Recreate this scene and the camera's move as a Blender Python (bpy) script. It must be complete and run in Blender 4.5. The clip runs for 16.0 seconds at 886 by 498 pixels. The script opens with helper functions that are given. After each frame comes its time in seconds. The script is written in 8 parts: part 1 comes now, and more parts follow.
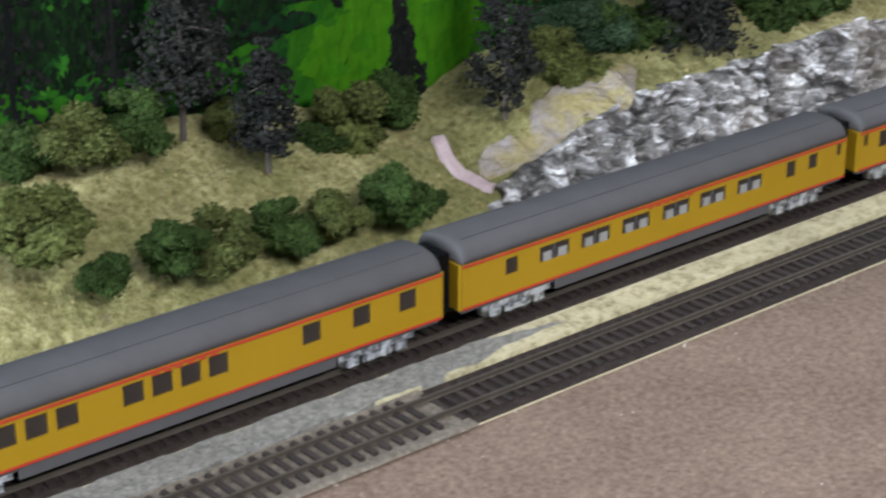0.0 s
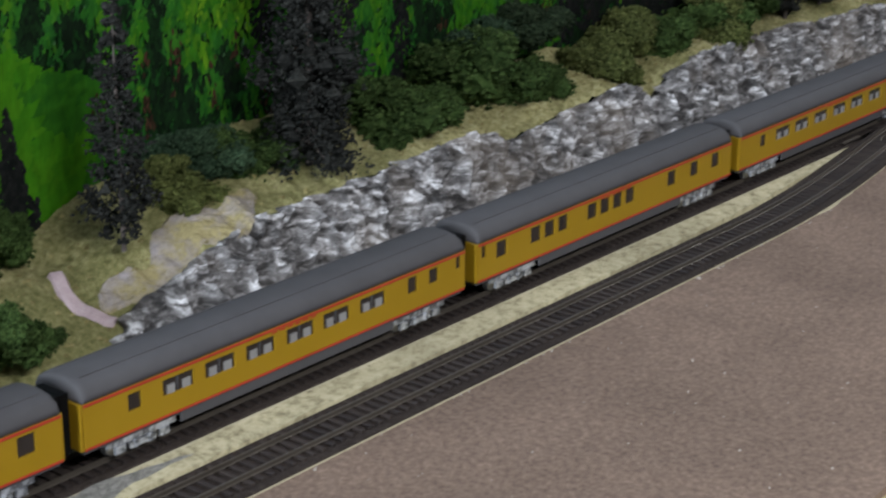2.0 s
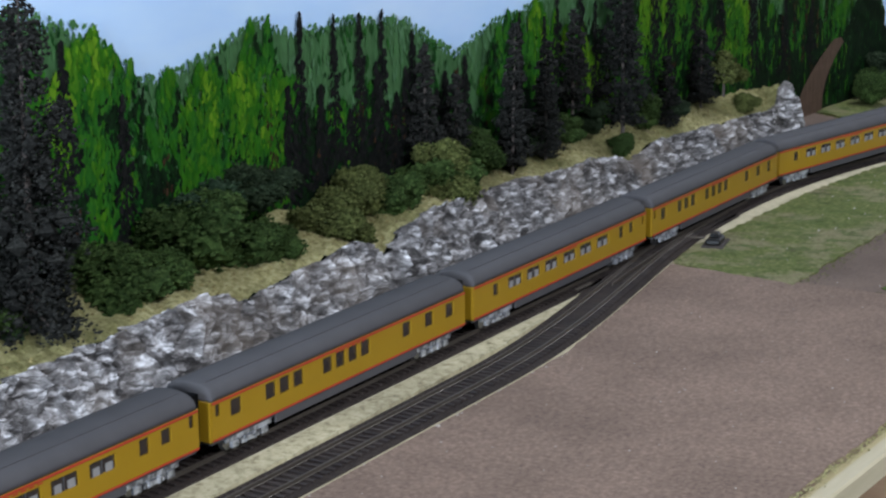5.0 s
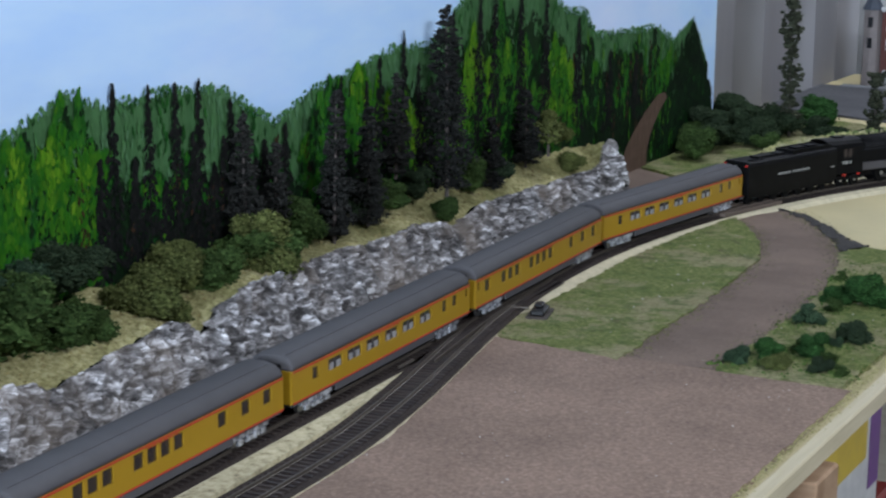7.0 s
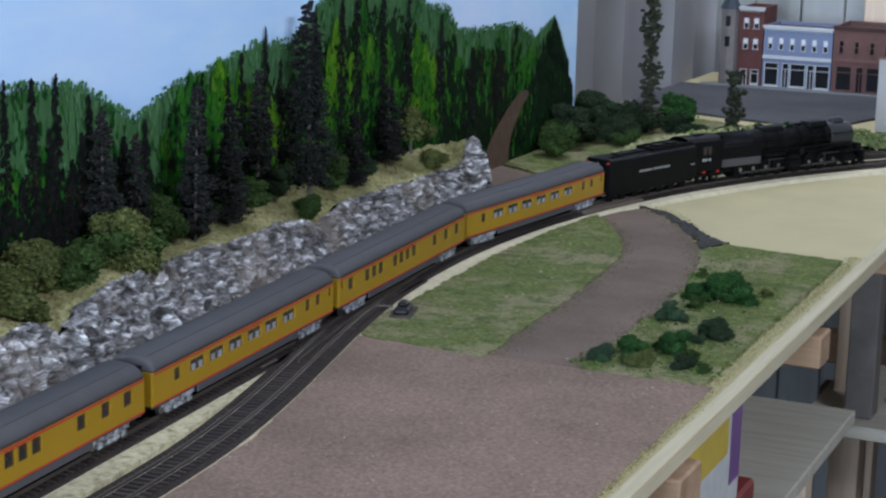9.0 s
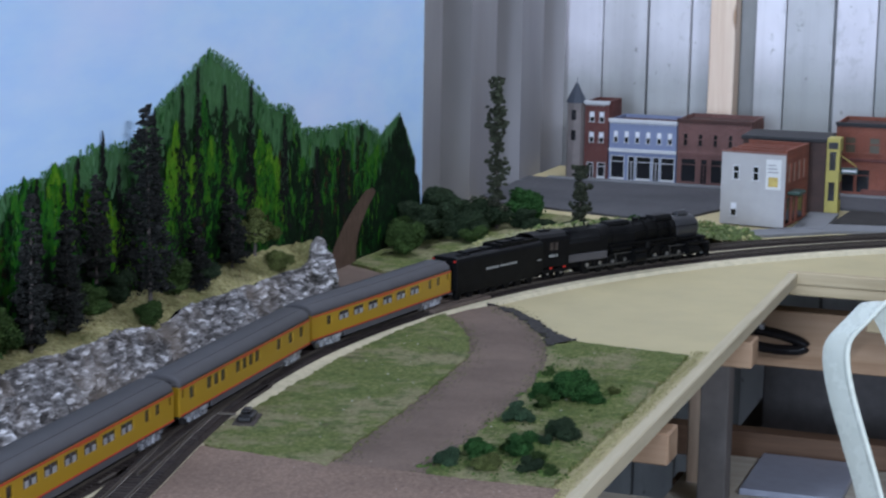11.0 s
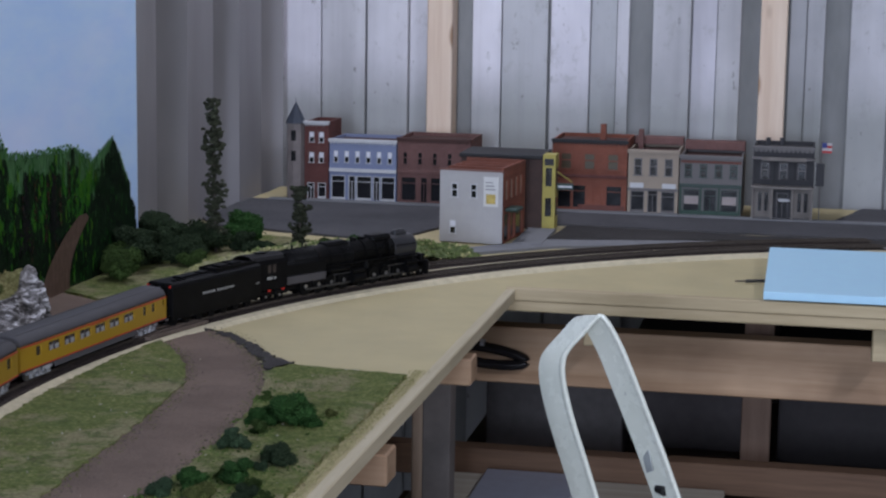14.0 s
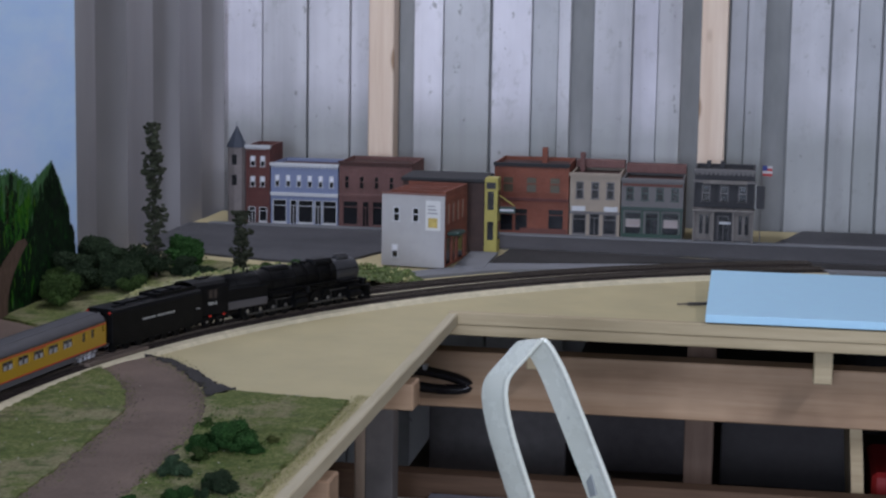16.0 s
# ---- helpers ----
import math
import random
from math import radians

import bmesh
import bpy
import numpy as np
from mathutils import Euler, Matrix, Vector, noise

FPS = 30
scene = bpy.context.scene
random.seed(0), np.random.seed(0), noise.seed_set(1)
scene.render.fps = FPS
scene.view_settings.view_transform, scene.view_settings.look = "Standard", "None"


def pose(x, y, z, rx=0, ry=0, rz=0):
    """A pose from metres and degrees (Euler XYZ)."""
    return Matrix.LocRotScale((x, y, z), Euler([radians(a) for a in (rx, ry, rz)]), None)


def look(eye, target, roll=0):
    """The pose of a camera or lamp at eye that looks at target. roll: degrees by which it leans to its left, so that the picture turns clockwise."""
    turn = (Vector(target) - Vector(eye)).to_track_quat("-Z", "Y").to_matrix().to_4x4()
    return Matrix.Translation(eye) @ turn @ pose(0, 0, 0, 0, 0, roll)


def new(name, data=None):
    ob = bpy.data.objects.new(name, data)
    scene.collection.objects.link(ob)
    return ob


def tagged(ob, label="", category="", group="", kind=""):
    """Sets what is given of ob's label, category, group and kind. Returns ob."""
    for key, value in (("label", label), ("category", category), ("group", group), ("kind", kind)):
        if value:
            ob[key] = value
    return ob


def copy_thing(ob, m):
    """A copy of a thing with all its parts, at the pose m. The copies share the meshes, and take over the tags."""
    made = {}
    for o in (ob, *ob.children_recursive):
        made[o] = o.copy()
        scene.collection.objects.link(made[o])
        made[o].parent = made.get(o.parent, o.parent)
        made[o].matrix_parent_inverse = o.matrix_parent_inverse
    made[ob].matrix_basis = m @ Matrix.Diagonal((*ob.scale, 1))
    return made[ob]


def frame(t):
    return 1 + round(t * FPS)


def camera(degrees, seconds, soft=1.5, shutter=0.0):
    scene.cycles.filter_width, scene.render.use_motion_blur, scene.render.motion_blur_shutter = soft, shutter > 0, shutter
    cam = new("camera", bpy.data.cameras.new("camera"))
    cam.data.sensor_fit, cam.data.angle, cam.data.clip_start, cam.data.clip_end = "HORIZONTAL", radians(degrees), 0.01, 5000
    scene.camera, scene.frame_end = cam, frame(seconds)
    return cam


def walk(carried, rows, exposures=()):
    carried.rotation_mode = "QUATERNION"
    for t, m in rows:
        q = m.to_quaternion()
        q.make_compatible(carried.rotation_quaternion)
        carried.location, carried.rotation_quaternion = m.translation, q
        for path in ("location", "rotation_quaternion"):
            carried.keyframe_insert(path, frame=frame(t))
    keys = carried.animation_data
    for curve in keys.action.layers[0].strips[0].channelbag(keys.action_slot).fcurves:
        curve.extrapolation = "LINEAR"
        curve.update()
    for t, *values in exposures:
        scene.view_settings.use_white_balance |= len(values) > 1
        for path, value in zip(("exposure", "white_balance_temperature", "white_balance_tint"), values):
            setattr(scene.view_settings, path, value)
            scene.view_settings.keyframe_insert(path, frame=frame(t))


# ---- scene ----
# the camera: seconds, eye, yaw, pitch and roll in degrees
cam = camera(26.54, 16.0, soft=2.3, shutter=0.4)
PATH = [
    (0, -0.0101, -0.0775, 0.4049, 50.133, -22.781, -0.065),
    (0.5, -0.0075, -0.0742, 0.4045, 47.247, -21.629, 0.559),
    (1, -0.0047, -0.0709, 0.4035, 44.774, -20.183, 0.179),
    (1.5, -0.0056, -0.0659, 0.4016, 41.180, -19.564, 0.401),
    (2, -0.0065, -0.0614, 0.4049, 38.705, -19.094, 0.438),
    (2.5, -0.0073, -0.0577, 0.4082, 37.160, -17.578, 0.527),
    (3, -0.0023, -0.0569, 0.4041, 36.082, -16.598, -0.836),
    (3.5, -0.0018, -0.0558, 0.4014, 34.718, -16.317, -1.393),
    (3.7, -0.0025, -0.0548, 0.4017, 33.898, -16.315, -1.237),
    (5.8, 0.0040, -0.0349, 0.3692, 29.104, -12.067, -0.111),
    (6, -0.0005, -0.0284, 0.3756, 28.400, -12.228, 0.058),
    (6.5, -0.0153, -0.0180, 0.4040, 27.253, -12.845, 0.224),
    (7, -0.0106, -0.0100, 0.4133, 25.646, -12.618, 0.483),
    (7.5, -0.0129, -0.0041, 0.4152, 24.799, -12.801, 0.496),
    (8, -0.0145, -0.0014, 0.4122, 24.418, -12.631, 0.745),
    (8.2, -0.0172, -0.0024, 0.4099, 23.660, -12.793, 0.836),
    (10.3, -0.0175, 0.0099, 0.4198, 18.631, -11.145, 1.480),
    (10.5, -0.0163, 0.0138, 0.4178, 18.058, -10.640, 1.303),
    (11, -0.0113, 0.0209, 0.4197, 16.952, -9.819, 0.954),
    (11.5, -0.0024, 0.0289, 0.4207, 15.329, -9.452, 0.694),
    (12, 0.0042, 0.0372, 0.4201, 13.800, -9.366, 0.723),
    (12.5, 0.0063, 0.0413, 0.4189, 12.731, -9.369, 0.656),
    (13, 0.0065, 0.0410, 0.4193, 11.274, -9.232, 0.711),
    (13.5, 0.0013, 0.0374, 0.4192, 10.156, -9.085, 1.128),
    (14, 0.0034, 0.0397, 0.4199, 8.747, -9.095, 0.880),
    (14.5, 0.0007, 0.0400, 0.4194, 8.556, -9.087, 0.945),
    (15, 0.0020, 0.0440, 0.4190, 7.996, -8.936, 0.890),
    (15.5, 0.0020, 0.0432, 0.4197, 7.794, -8.740, 0.944),
    (16, 0.0023, 0.0468, 0.4203, 6.972, -8.368, 0.933),
]


def aim(x, y, z, yaw, pitch, roll):
    a, b = radians(yaw), radians(pitch)
    ahead = Vector((-math.sin(a) * math.cos(b), math.cos(a) * math.cos(b), math.sin(b)))
    return look((x, y, z), Vector((x, y, z)) + ahead, roll)


walk(cam, [(t, aim(*p)) for t, *p in PATH], [(0.0, 1.14, 6450.0, 10.0), (0.6, 0.92, 6450.0, 10.0), (2.0, 0.66, 6400.0, 10.0), (6.0, 0.8, 5950.0, 11.0), (8.0, 0.76, 5850.0, 11.0), (10.5, 0.68, 5600.0, 13.0), (11.2, 0.64, 5600.0, 15.0), (12.5, 0.3, 5750.0, 20.0), (14.0, 0.2, 5950.0, 20.0), (16.0, 0.17, 5950.0, 20.0)])

# ---------------------------------------------------------------- light
world = bpy.data.worlds.new("world")
scene.world = world
world.use_nodes = True
world.node_tree.nodes["Background"].inputs[0].default_value = (0.5, 0.55, 0.62, 1)
world.node_tree.nodes["Background"].inputs[1].default_value = 0.3

LAMP_W, WINDOW_W = 22.0, 120.0
TURN = radians(2.6)  # the room stands a little askew to the straight track
CU, SU = math.cos(TURN), math.sin(TURN)


def rm(u, v, z=0.0):
    """Room axes (across, along the long wall) to the world."""
    return Vector((u * CU + v * SU, -u * SU + v * CU, z))


ROOM = Matrix(((CU, SU, 0, 0), (-SU, CU, 0, 0), (0, 0, 1, 0), (0, 0, 0, 1)))


def area_lamp(name, u, v, z, sx, sy, watts, colour, target):
    data = bpy.data.lights.new(name, "AREA")
    data.shape, data.size, data.size_y, data.energy, data.color = "RECTANGLE", sx, sy, watts, colour
    ob = new(name, data)
    ob.matrix_world = look(rm(u, v, z), rm(*target))
    return ob


# both lamps are unseen, added and placed to brighten backdrop and town wall
for lu, lv, share_w in ((1.10, 0.2, 2.0), (-0.60, 2.78, 0.44)):
    area_lamp("added_lamp_light", lu, lv, 1.43, 0.16, 1.2, LAMP_W * share_w, (0.93, 0.96, 1.0), (lu, lv, 0))
area_lamp("window_light", -0.30, -2.97, 0.55, 1.1, 1.3, WINDOW_W, (0.80, 0.90, 1.0), (-0.35, 2.0, 0.1))


# ---------------------------------------------------------------- helpers for building
def part(name, bm, material, parent=None, label="", smooth=False):
    mesh = bpy.data.meshes.new(name)
    bm.to_mesh(mesh)
    bm.free()
    if material is not None:
        mesh.materials.append(material)
    if smooth:
        for p in mesh.polygons:
            p.use_smooth = True
    ob = new(name, mesh)
    if parent is not None:
        ob.parent = parent
    if label:
        ob["label"] = label
    return ob


def share(ob, name, m, parent=None):
    """Another object on the same mesh."""
    o = new(name, ob.data)
    o.matrix_basis = m
    o.parent = parent
    return o


def thing(name, label, category, m=None, group="", kind=""):
    ob = new(name)
    ob.empty_display_size = 0.02
    if m is not None:
        ob.matrix_basis = m
    return tagged(ob, label, category, group, kind)


def BM():
    return bmesh.new()


def box(bm, x0, x1, y0, y1, z0, z1, m=None):
    vs = [Vector((x, y, z)) for x in (x0, x1) for y in (y0, y1) for z in (z0, z1)]
    if m is not None:
        vs = [m @ v for v in vs]
    v = [bm.verts.new(p) for p in vs]
    for f in ((0, 1, 3, 2), (4, 6, 7, 5), (0, 4, 5, 1), (2, 3, 7, 6), (0, 2, 6, 4), (1, 5, 7, 3)):
        bm.faces.new([v[i] for i in f])
    return v


def bbox(x0, x1, y0, y1, z0, z1, bev=0.0, m=None):
    bm = BM()
    box(bm, x0, x1, y0, y1, z0, z1, m)
    if bev:
        bmesh.ops.bevel(bm, geom=bm.edges[:], offset=bev, segments=1, affect="EDGES")
    return bm


def cyl(bm, a, b, r, r2=None, n=12, cap=True):
    a, b = Vector(a), Vector(b)
    r2 = r if r2 is None else r2
    q = (b - a).to_track_quat("Z", "Y").to_matrix()
    lo, hi = [], []
    for k in range(n):
        d = q @ Vector((math.cos(2 * math.pi * k / n), math.sin(2 * math.pi * k / n), 0))
        lo.append(bm.verts.new(a + d * r))
        hi.append(bm.verts.new(b + d * r2))
    for k in range(n):
        bm.faces.new((lo[k], lo[(k + 1) % n], hi[(k + 1) % n], hi[k]))
    if cap:
        bm.faces.new(lo[::-1])
        bm.faces.new(hi)


def prism(bm, pts, z0, z1):
    """A flat outline (x, y) raised from z0 to z1."""
    lo = [bm.verts.new((x, y, z0)) for x, y in pts]
    hi = [bm.verts.new((x, y, z1)) for x, y in pts]
    n = len(pts)
    for k in range(n):
        bm.faces.new((lo[k], lo[(k + 1) % n], hi[(k + 1) % n], hi[k]))
    bm.faces.new(hi)
    bm.faces.new(lo[::-1])
    bmesh.ops.recalc_face_normals(bm, faces=bm.faces[:])


def sweep(bm, line, section, closed=False):
    """Sweeps a section of (side, up) points along a level line of (x, y, z)."""
    rings = []
    n = len(line)
    for k, p in enumerate(line):
        a, b = Vector(line[max(k - 1, 0)]), Vector(line[min(k + 1, n - 1)])
        d = (b - a).normalized()
        s = Vector((d.y, -d.x, 0)).normalized()
        rings.append([bm.verts.new(Vector(p) + s * q + Vector((0, 0, h))) for q, h in section])
    m = len(section)
    for a, b in zip(rings, rings[1:]):
        for k in range(m):
            bm.faces.new((a[k], a[(k + 1) % m], b[(k + 1) % m], b[k]))
    bm.faces.new(rings[0][::-1])
    bm.faces.new(rings[-1])
    bmesh.ops.recalc_face_normals(bm, faces=bm.faces[:])


def lathe(bm, profile, axis=0, n=16, arc=None):
    """Turns (along, radius) points round the x axis."""
    rings = []
    for a, r in profile:
        rings.append([bm.verts.new((a, r * math.cos(2 * math.pi * k / n), r * math.sin(2 * math.pi * k / n))) for k in range(n)])
    for p, q in zip(rings, rings[1:]):
        for k in range(n):
            bm.faces.new((p[k], p[(k + 1) % n], q[(k + 1) % n], q[k]))
    bm.faces.new(rings[0][::-1])
    bm.faces.new(rings[-1])
    bmesh.ops.recalc_face_normals(bm, faces=bm.faces[:])


# ---------------------------------------------------------------- materials
# all colours but the sky are scaled down, so the sky comes out brighter
TONE_SCALE = 0.79


class Mat:
    """A node material under construction."""

    def __init__(self, name, rough=0.8, metal=0.0, spec=0.4):
        self.m = bpy.data.materials.new(name)
        self.m.use_nodes = True
        self.t = self.m.node_tree
        self.b = self.t.nodes["Principled BSDF"]
        self.b.inputs["Roughness"].default_value = rough
        self.b.inputs["Metallic"].default_value = metal
        self.b.inputs["Specular IOR Level"].default_value = spec
        self.co = self.t.nodes.new("ShaderNodeTexCoord").outputs["Object"]

    def node(self, kind, **inputs):
        n = self.t.nodes.new(kind)
        for k, v in inputs.items():
            key = k.replace("_", " ")
            if hasattr(v, "is_linked"):
                self.t.links.new(v, n.inputs[key])
            else:
                n.inputs[key].default_value = v
        return n

    def mapped(self, scale):
        n = self.t.nodes.new("ShaderNodeMapping")
        self.t.links.new(self.co, n.inputs["Vector"])
        n.inputs["Scale"].default_value = scale
        return n.outputs[0]

    def noise(self, scale, detail=3.0, rough=0.6, stretch=None):
        v = self.mapped(stretch) if stretch else self.co
        return self.node("ShaderNodeTexNoise", Vector=v, Scale=scale, Detail=detail, Roughness=rough).outputs["Fac"]

    def voronoi(self, scale, stretch=None):
        v = self.mapped(stretch) if stretch else self.co
        return self.node("ShaderNodeTexVoronoi", Vector=v, Scale=scale)

    def ramp(self, fac, stops):
        n = self.t.nodes.new("ShaderNodeValToRGB")
        self.t.links.new(fac, n.inputs[0])
        e = n.color_ramp.elements
        while len(e) < len(stops):
            e.new(0.5)
        for el, (p, c) in zip(e, stops):
            el.position = p
            el.color = (*c, 1) if len(c) == 3 else c
        return n.outputs[0]

    def mix(self, fac, a, b, mode="MIX"):
        n = self.t.nodes.new("ShaderNodeMix")
        n.data_type, n.blend_type = "RGBA", mode
        for key, v in ((0, fac), (6, a), (7, b)):
            if hasattr(v, "is_linked"):
                self.t.links.new(v, n.inputs[key])
            else:
                n.inputs[key].default_value = v if key == 0 else (*v, 1)
        return n.outputs[2]

    def math(self, op, a, b=0.0):
        n = self.t.nodes.new("ShaderNodeMath")
        n.operation = op
        for k, v in enumerate((a, b)):
            if hasattr(v, "is_linked"):
                self.t.links.new(v, n.inputs[k])
            else:
                n.inputs[k].default_value = v
        return n.outputs[0]

    def random(self):
        return self.t.nodes.new("ShaderNodeObjectInfo").outputs["Random"]

    def island(self):
        return self.t.nodes.new("ShaderNodeNewGeometry").outputs["Random Per Island"]

    def colour(self, c, clean=False):
        """The base colour, scaled down except for the sky (clean), which so looks brighter."""
        dull = 1.0 if clean else TONE_SCALE
        if hasattr(c, "is_linked"):
            if not clean:
                c = self.mix(1.0, c, (dull, dull, dull), "MULTIPLY")
            self.t.links.new(c, self.b.inputs["Base Color"])
        else:
            self.b.inputs["Base Color"].default_value = (*[v * dull for v in c], 1)
        return self

    def rough(self, fac, lo, hi):
        n = self.node("ShaderNodeMapRange", Value=fac)
        n.inputs["To Min"].default_value, n.inputs["To Max"].default_value = lo, hi
        self.t.links.new(n.outputs[0], self.b.inputs["Roughness"])
        return self

    def bump(self, height, dist, strength=1.0):
        n = self.node("ShaderNodeBump", Height=height, Distance=dist, Strength=strength)
        self.t.links.new(n.outputs[0], self.b.inputs["Normal"])
        return self


def speckle(name, lo, mid, hi, scale, bump, rough=0.9, big=6.0, island=False):
    """A grainy surface: fine grain over broad patches."""
    m = Mat(name, rough, spec=0.2)
    fine = m.noise(scale, 5, 0.78)
    c = m.ramp(fine, ((0.3, lo), (0.5, mid), (0.7, hi)))
    broad = m.ramp(m.noise(big, 3, 0.6), ((0.3, (0.72, 0.72, 0.72)), (0.7, (1.15, 1.15, 1.15))))
    c = m.mix(1.0, c, broad, "MULTIPLY")
    if island:
        c = m.mix(1.0, c, m.ramp(m.island(), ((0.0, (0.6, 0.6, 0.6)), (1.0, (1.35, 1.35, 1.35)))), "MULTIPLY")
    m.colour(c).bump(fine, bump, 0.8)
    return m.m


def plain(name, c, rough=0.5, metal=0.0, vary=0.12, scale=60.0, spec=0.4):
    """Paint or plastic: one colour with slight wear and unevenness."""
    m = Mat(name, rough, metal, spec)
    n = m.noise(scale, 4, 0.6)
    lo, hi = [v * (1 - vary) for v in c], [min(v * (1 + vary), 1) for v in c]
    m.colour(m.ramp(n, ((0.3, lo), (0.7, hi)))).rough(n, max(rough - 0.1, 0.05), min(rough + 0.12, 1))
    return m.m


def wood(name, lo, hi, rough=0.7, along=1, scale=1.0):
    m = Mat(name, rough, spec=0.25)
    st = [1.0, 1.0, 1.0]
    st[along] = 0.06
    n = m.noise(55 * scale, 5, 0.65, st)
    fine = m.noise(260 * scale, 3, 0.6, st)
    c = m.ramp(n, ((0.3, lo), (0.5, [(a + b) / 2 for a, b in zip(lo, hi)]), (0.72, hi)))
    c = m.mix(0.25, c, m.ramp(fine, ((0.35, lo), (0.65, hi))))
    m.colour(c).bump(fine, 0.0006, 0.5)
    return m.m


M_DIRT = speckle("brown_ground_foam", (0.165, 0.112, 0.084), (0.275, 0.190, 0.143), (0.42, 0.30, 0.230), 300, 0.0007)
M_ROAD = speckle("grey_brown_road", (0.155, 0.110, 0.084), (0.195, 0.140, 0.108), (0.235, 0.172, 0.136), 400, 0.0004, big=9)
M_GRASSM = Mat("turf", 0.95, spec=0.15)
g1 = M_GRASSM.noise(240, 5, 0.8)
g2 = M_GRASSM.noise(10, 4, 0.7)
g3 = M_GRASSM.noise(34, 5, 0.75)
g4 = M_GRASSM.noise(17, 4, 0.75)
gc = M_GRASSM.ramp(g1, ((0.30, (0.066, 0.092, 0.020)), (0.5, (0.170, 0.197, 0.058)), (0.70, (0.35, 0.37, 0.148))))
gc = M_GRASSM.mix(M_GRASSM.ramp(g2, ((0.48, (0, 0, 0)), (0.58, (0.88, 0.88, 0.88)))), gc, M_GRASSM.ramp(g1, ((0.30, (0.195, 0.165, 0.082)), (0.70, (0.44, 0.40, 0.23)))))
gc = M_GRASSM.mix(M_GRASSM.ramp(g3, ((0.50, (0, 0, 0)), (0.62, (0.8, 0.8, 0.8)))), gc, M_GRASSM.ramp(g1, ((0.30, (0.045, 0.075, 0.015)), (0.70, (0.14, 0.20, 0.052)))))
gc = M_GRASSM.mix(M_GRASSM.ramp(g4, ((0.58, (0, 0, 0)), (0.68, (0.65, 0.65, 0.65)))), gc, M_GRASSM.ramp(g1, ((0.30, (0.10, 0.082, 0.048)), (0.70, (0.23, 0.185, 0.115)))))
M_GRASS = M_GRASSM.colour(gc).bump(g1, 0.003, 0.9).m
M_TAN = plain("tan_painted_board", (0.55, 0.468, 0.252), 0.7, vary=0.08, scale=12)
M_CREAM = plain("cream_roadbed", (0.64, 0.57, 0.39), 0.85, vary=0.14, scale=90)
M_CORK = speckle("cork", (0.22, 0.185, 0.11), (0.66, 0.59, 0.38), (0.84, 0.77, 0.54), 150, 0.001)
M_BALLAST = speckle("grey_ballast", (0.13, 0.125, 0.11), (0.31, 0.30, 0.275), (0.52, 0.50, 0.46), 330, 0.0015)
M_RAIL = plain("weathered_rail", (0.12, 0.10, 0.08), 0.5, metal=0.5)
M_PLY = wood("plywood_edge", (0.36, 0.27, 0.15), (0.60, 0.48, 0.30), along=0)
M_PINEM = Mat("pine", 0.65, spec=0.25)
pn = M_PINEM.noise(55, 5, 0.65, (0.05, 1, 1))
pc = M_PINEM.ramp(pn, ((0.3, (0.35, 0.225, 0.13)), (0.5, (0.46, 0.315, 0.195)), (0.72, (0.57, 0.41, 0.265))))
knots = M_PINEM.voronoi(9.0, (1.0, 0.4, 1.6)).outputs["Distance"]
pc = M_PINEM.mix(M_PINEM.ramp(knots, ((0.035, (0.9, 0.9, 0.9)), (0.085, (0, 0, 0)))), pc, (0.17, 0.085, 0.045))
pc = M_PINEM.mix(1.0, pc, M_PINEM.ramp(M_PINEM.noise(4.5, 4, 0.6), ((0.35, (0.72, 0.68, 0.66)), (0.65, (1.15, 1.12, 1.1)))), "MULTIPLY")
M_PINE = M_PINEM.colour(pc).bump(pn, 0.0005, 0.5).m
M_PINEV = wood("pine_upright", (0.48, 0.35, 0.24), (0.74, 0.58, 0.44), along=2)
# stud pine lightened in colour to carry the lamp glow on the first stud
M_STUDM = Mat("pale_stud", 0.65, spec=0.25)
sn = M_STUDM.noise(55, 5, 0.65, (1, 1, 0.05))
sc = M_STUDM.ramp(sn, ((0.3, (0.82, 0.62, 0.46)), (0.7, (1.0, 0.83, 0.66))))
sk = M_STUDM.voronoi(7.0, (2.2, 2.2, 0.9)).outputs["Distance"]
sc = M_STUDM.mix(M_STUDM.ramp(sk, ((0.10, (0.8, 0.8, 0.8)), (0.17, (0, 0, 0)))), sc, (0.36, 0.20, 0.10))
M_STUD = M_STUDM.colour(sc).bump(sn, 0.0005, 0.5).m
M_WALL = Mat("stained_metal_siding", 0.5, 0.0, 0.4)
w1 = M_WALL.noise(3.4, 4, 0.6, (1.3, 1.3, 0.8))
w2 = M_WALL.noise(36, 5, 0.72, (1, 1, 0.7))
wc = M_WALL.ramp(w1, ((0.30, (0.57, 0.568, 0.595)), (0.5, (0.735, 0.73, 0.765)), (0.70, (0.88, 0.875, 0.91))))
wc = M_WALL.mix(1.0, wc, M_WALL.ramp(M_WALL.random(), ((0.0, (0.66, 0.68, 0.67)), (0.45, (0.92, 0.92, 0.91)), (1.0, (1.14, 1.12, 1.16)))), "MULTIPLY")
wc = M_WALL.mix(M_WALL.ramp(w2, ((0.56, (0, 0, 0)), (0.73, (0.5, 0.5, 0.5)))), wc, (0.36, 0.36, 0.34))
# boards turn darker and greener towards the bottom
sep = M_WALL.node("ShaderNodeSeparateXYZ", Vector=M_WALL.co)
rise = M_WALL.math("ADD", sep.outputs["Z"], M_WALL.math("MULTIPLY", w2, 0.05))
low_tone = M_WALL.ramp(rise, ((0.165, (0.62, 0.62, 0.62)), (0.195, (0.35, 0.35, 0.35)), (0.25, (0, 0, 0))))
wc = M_WALL.mix(low_tone, wc, (0.30, 0.32, 0.29))
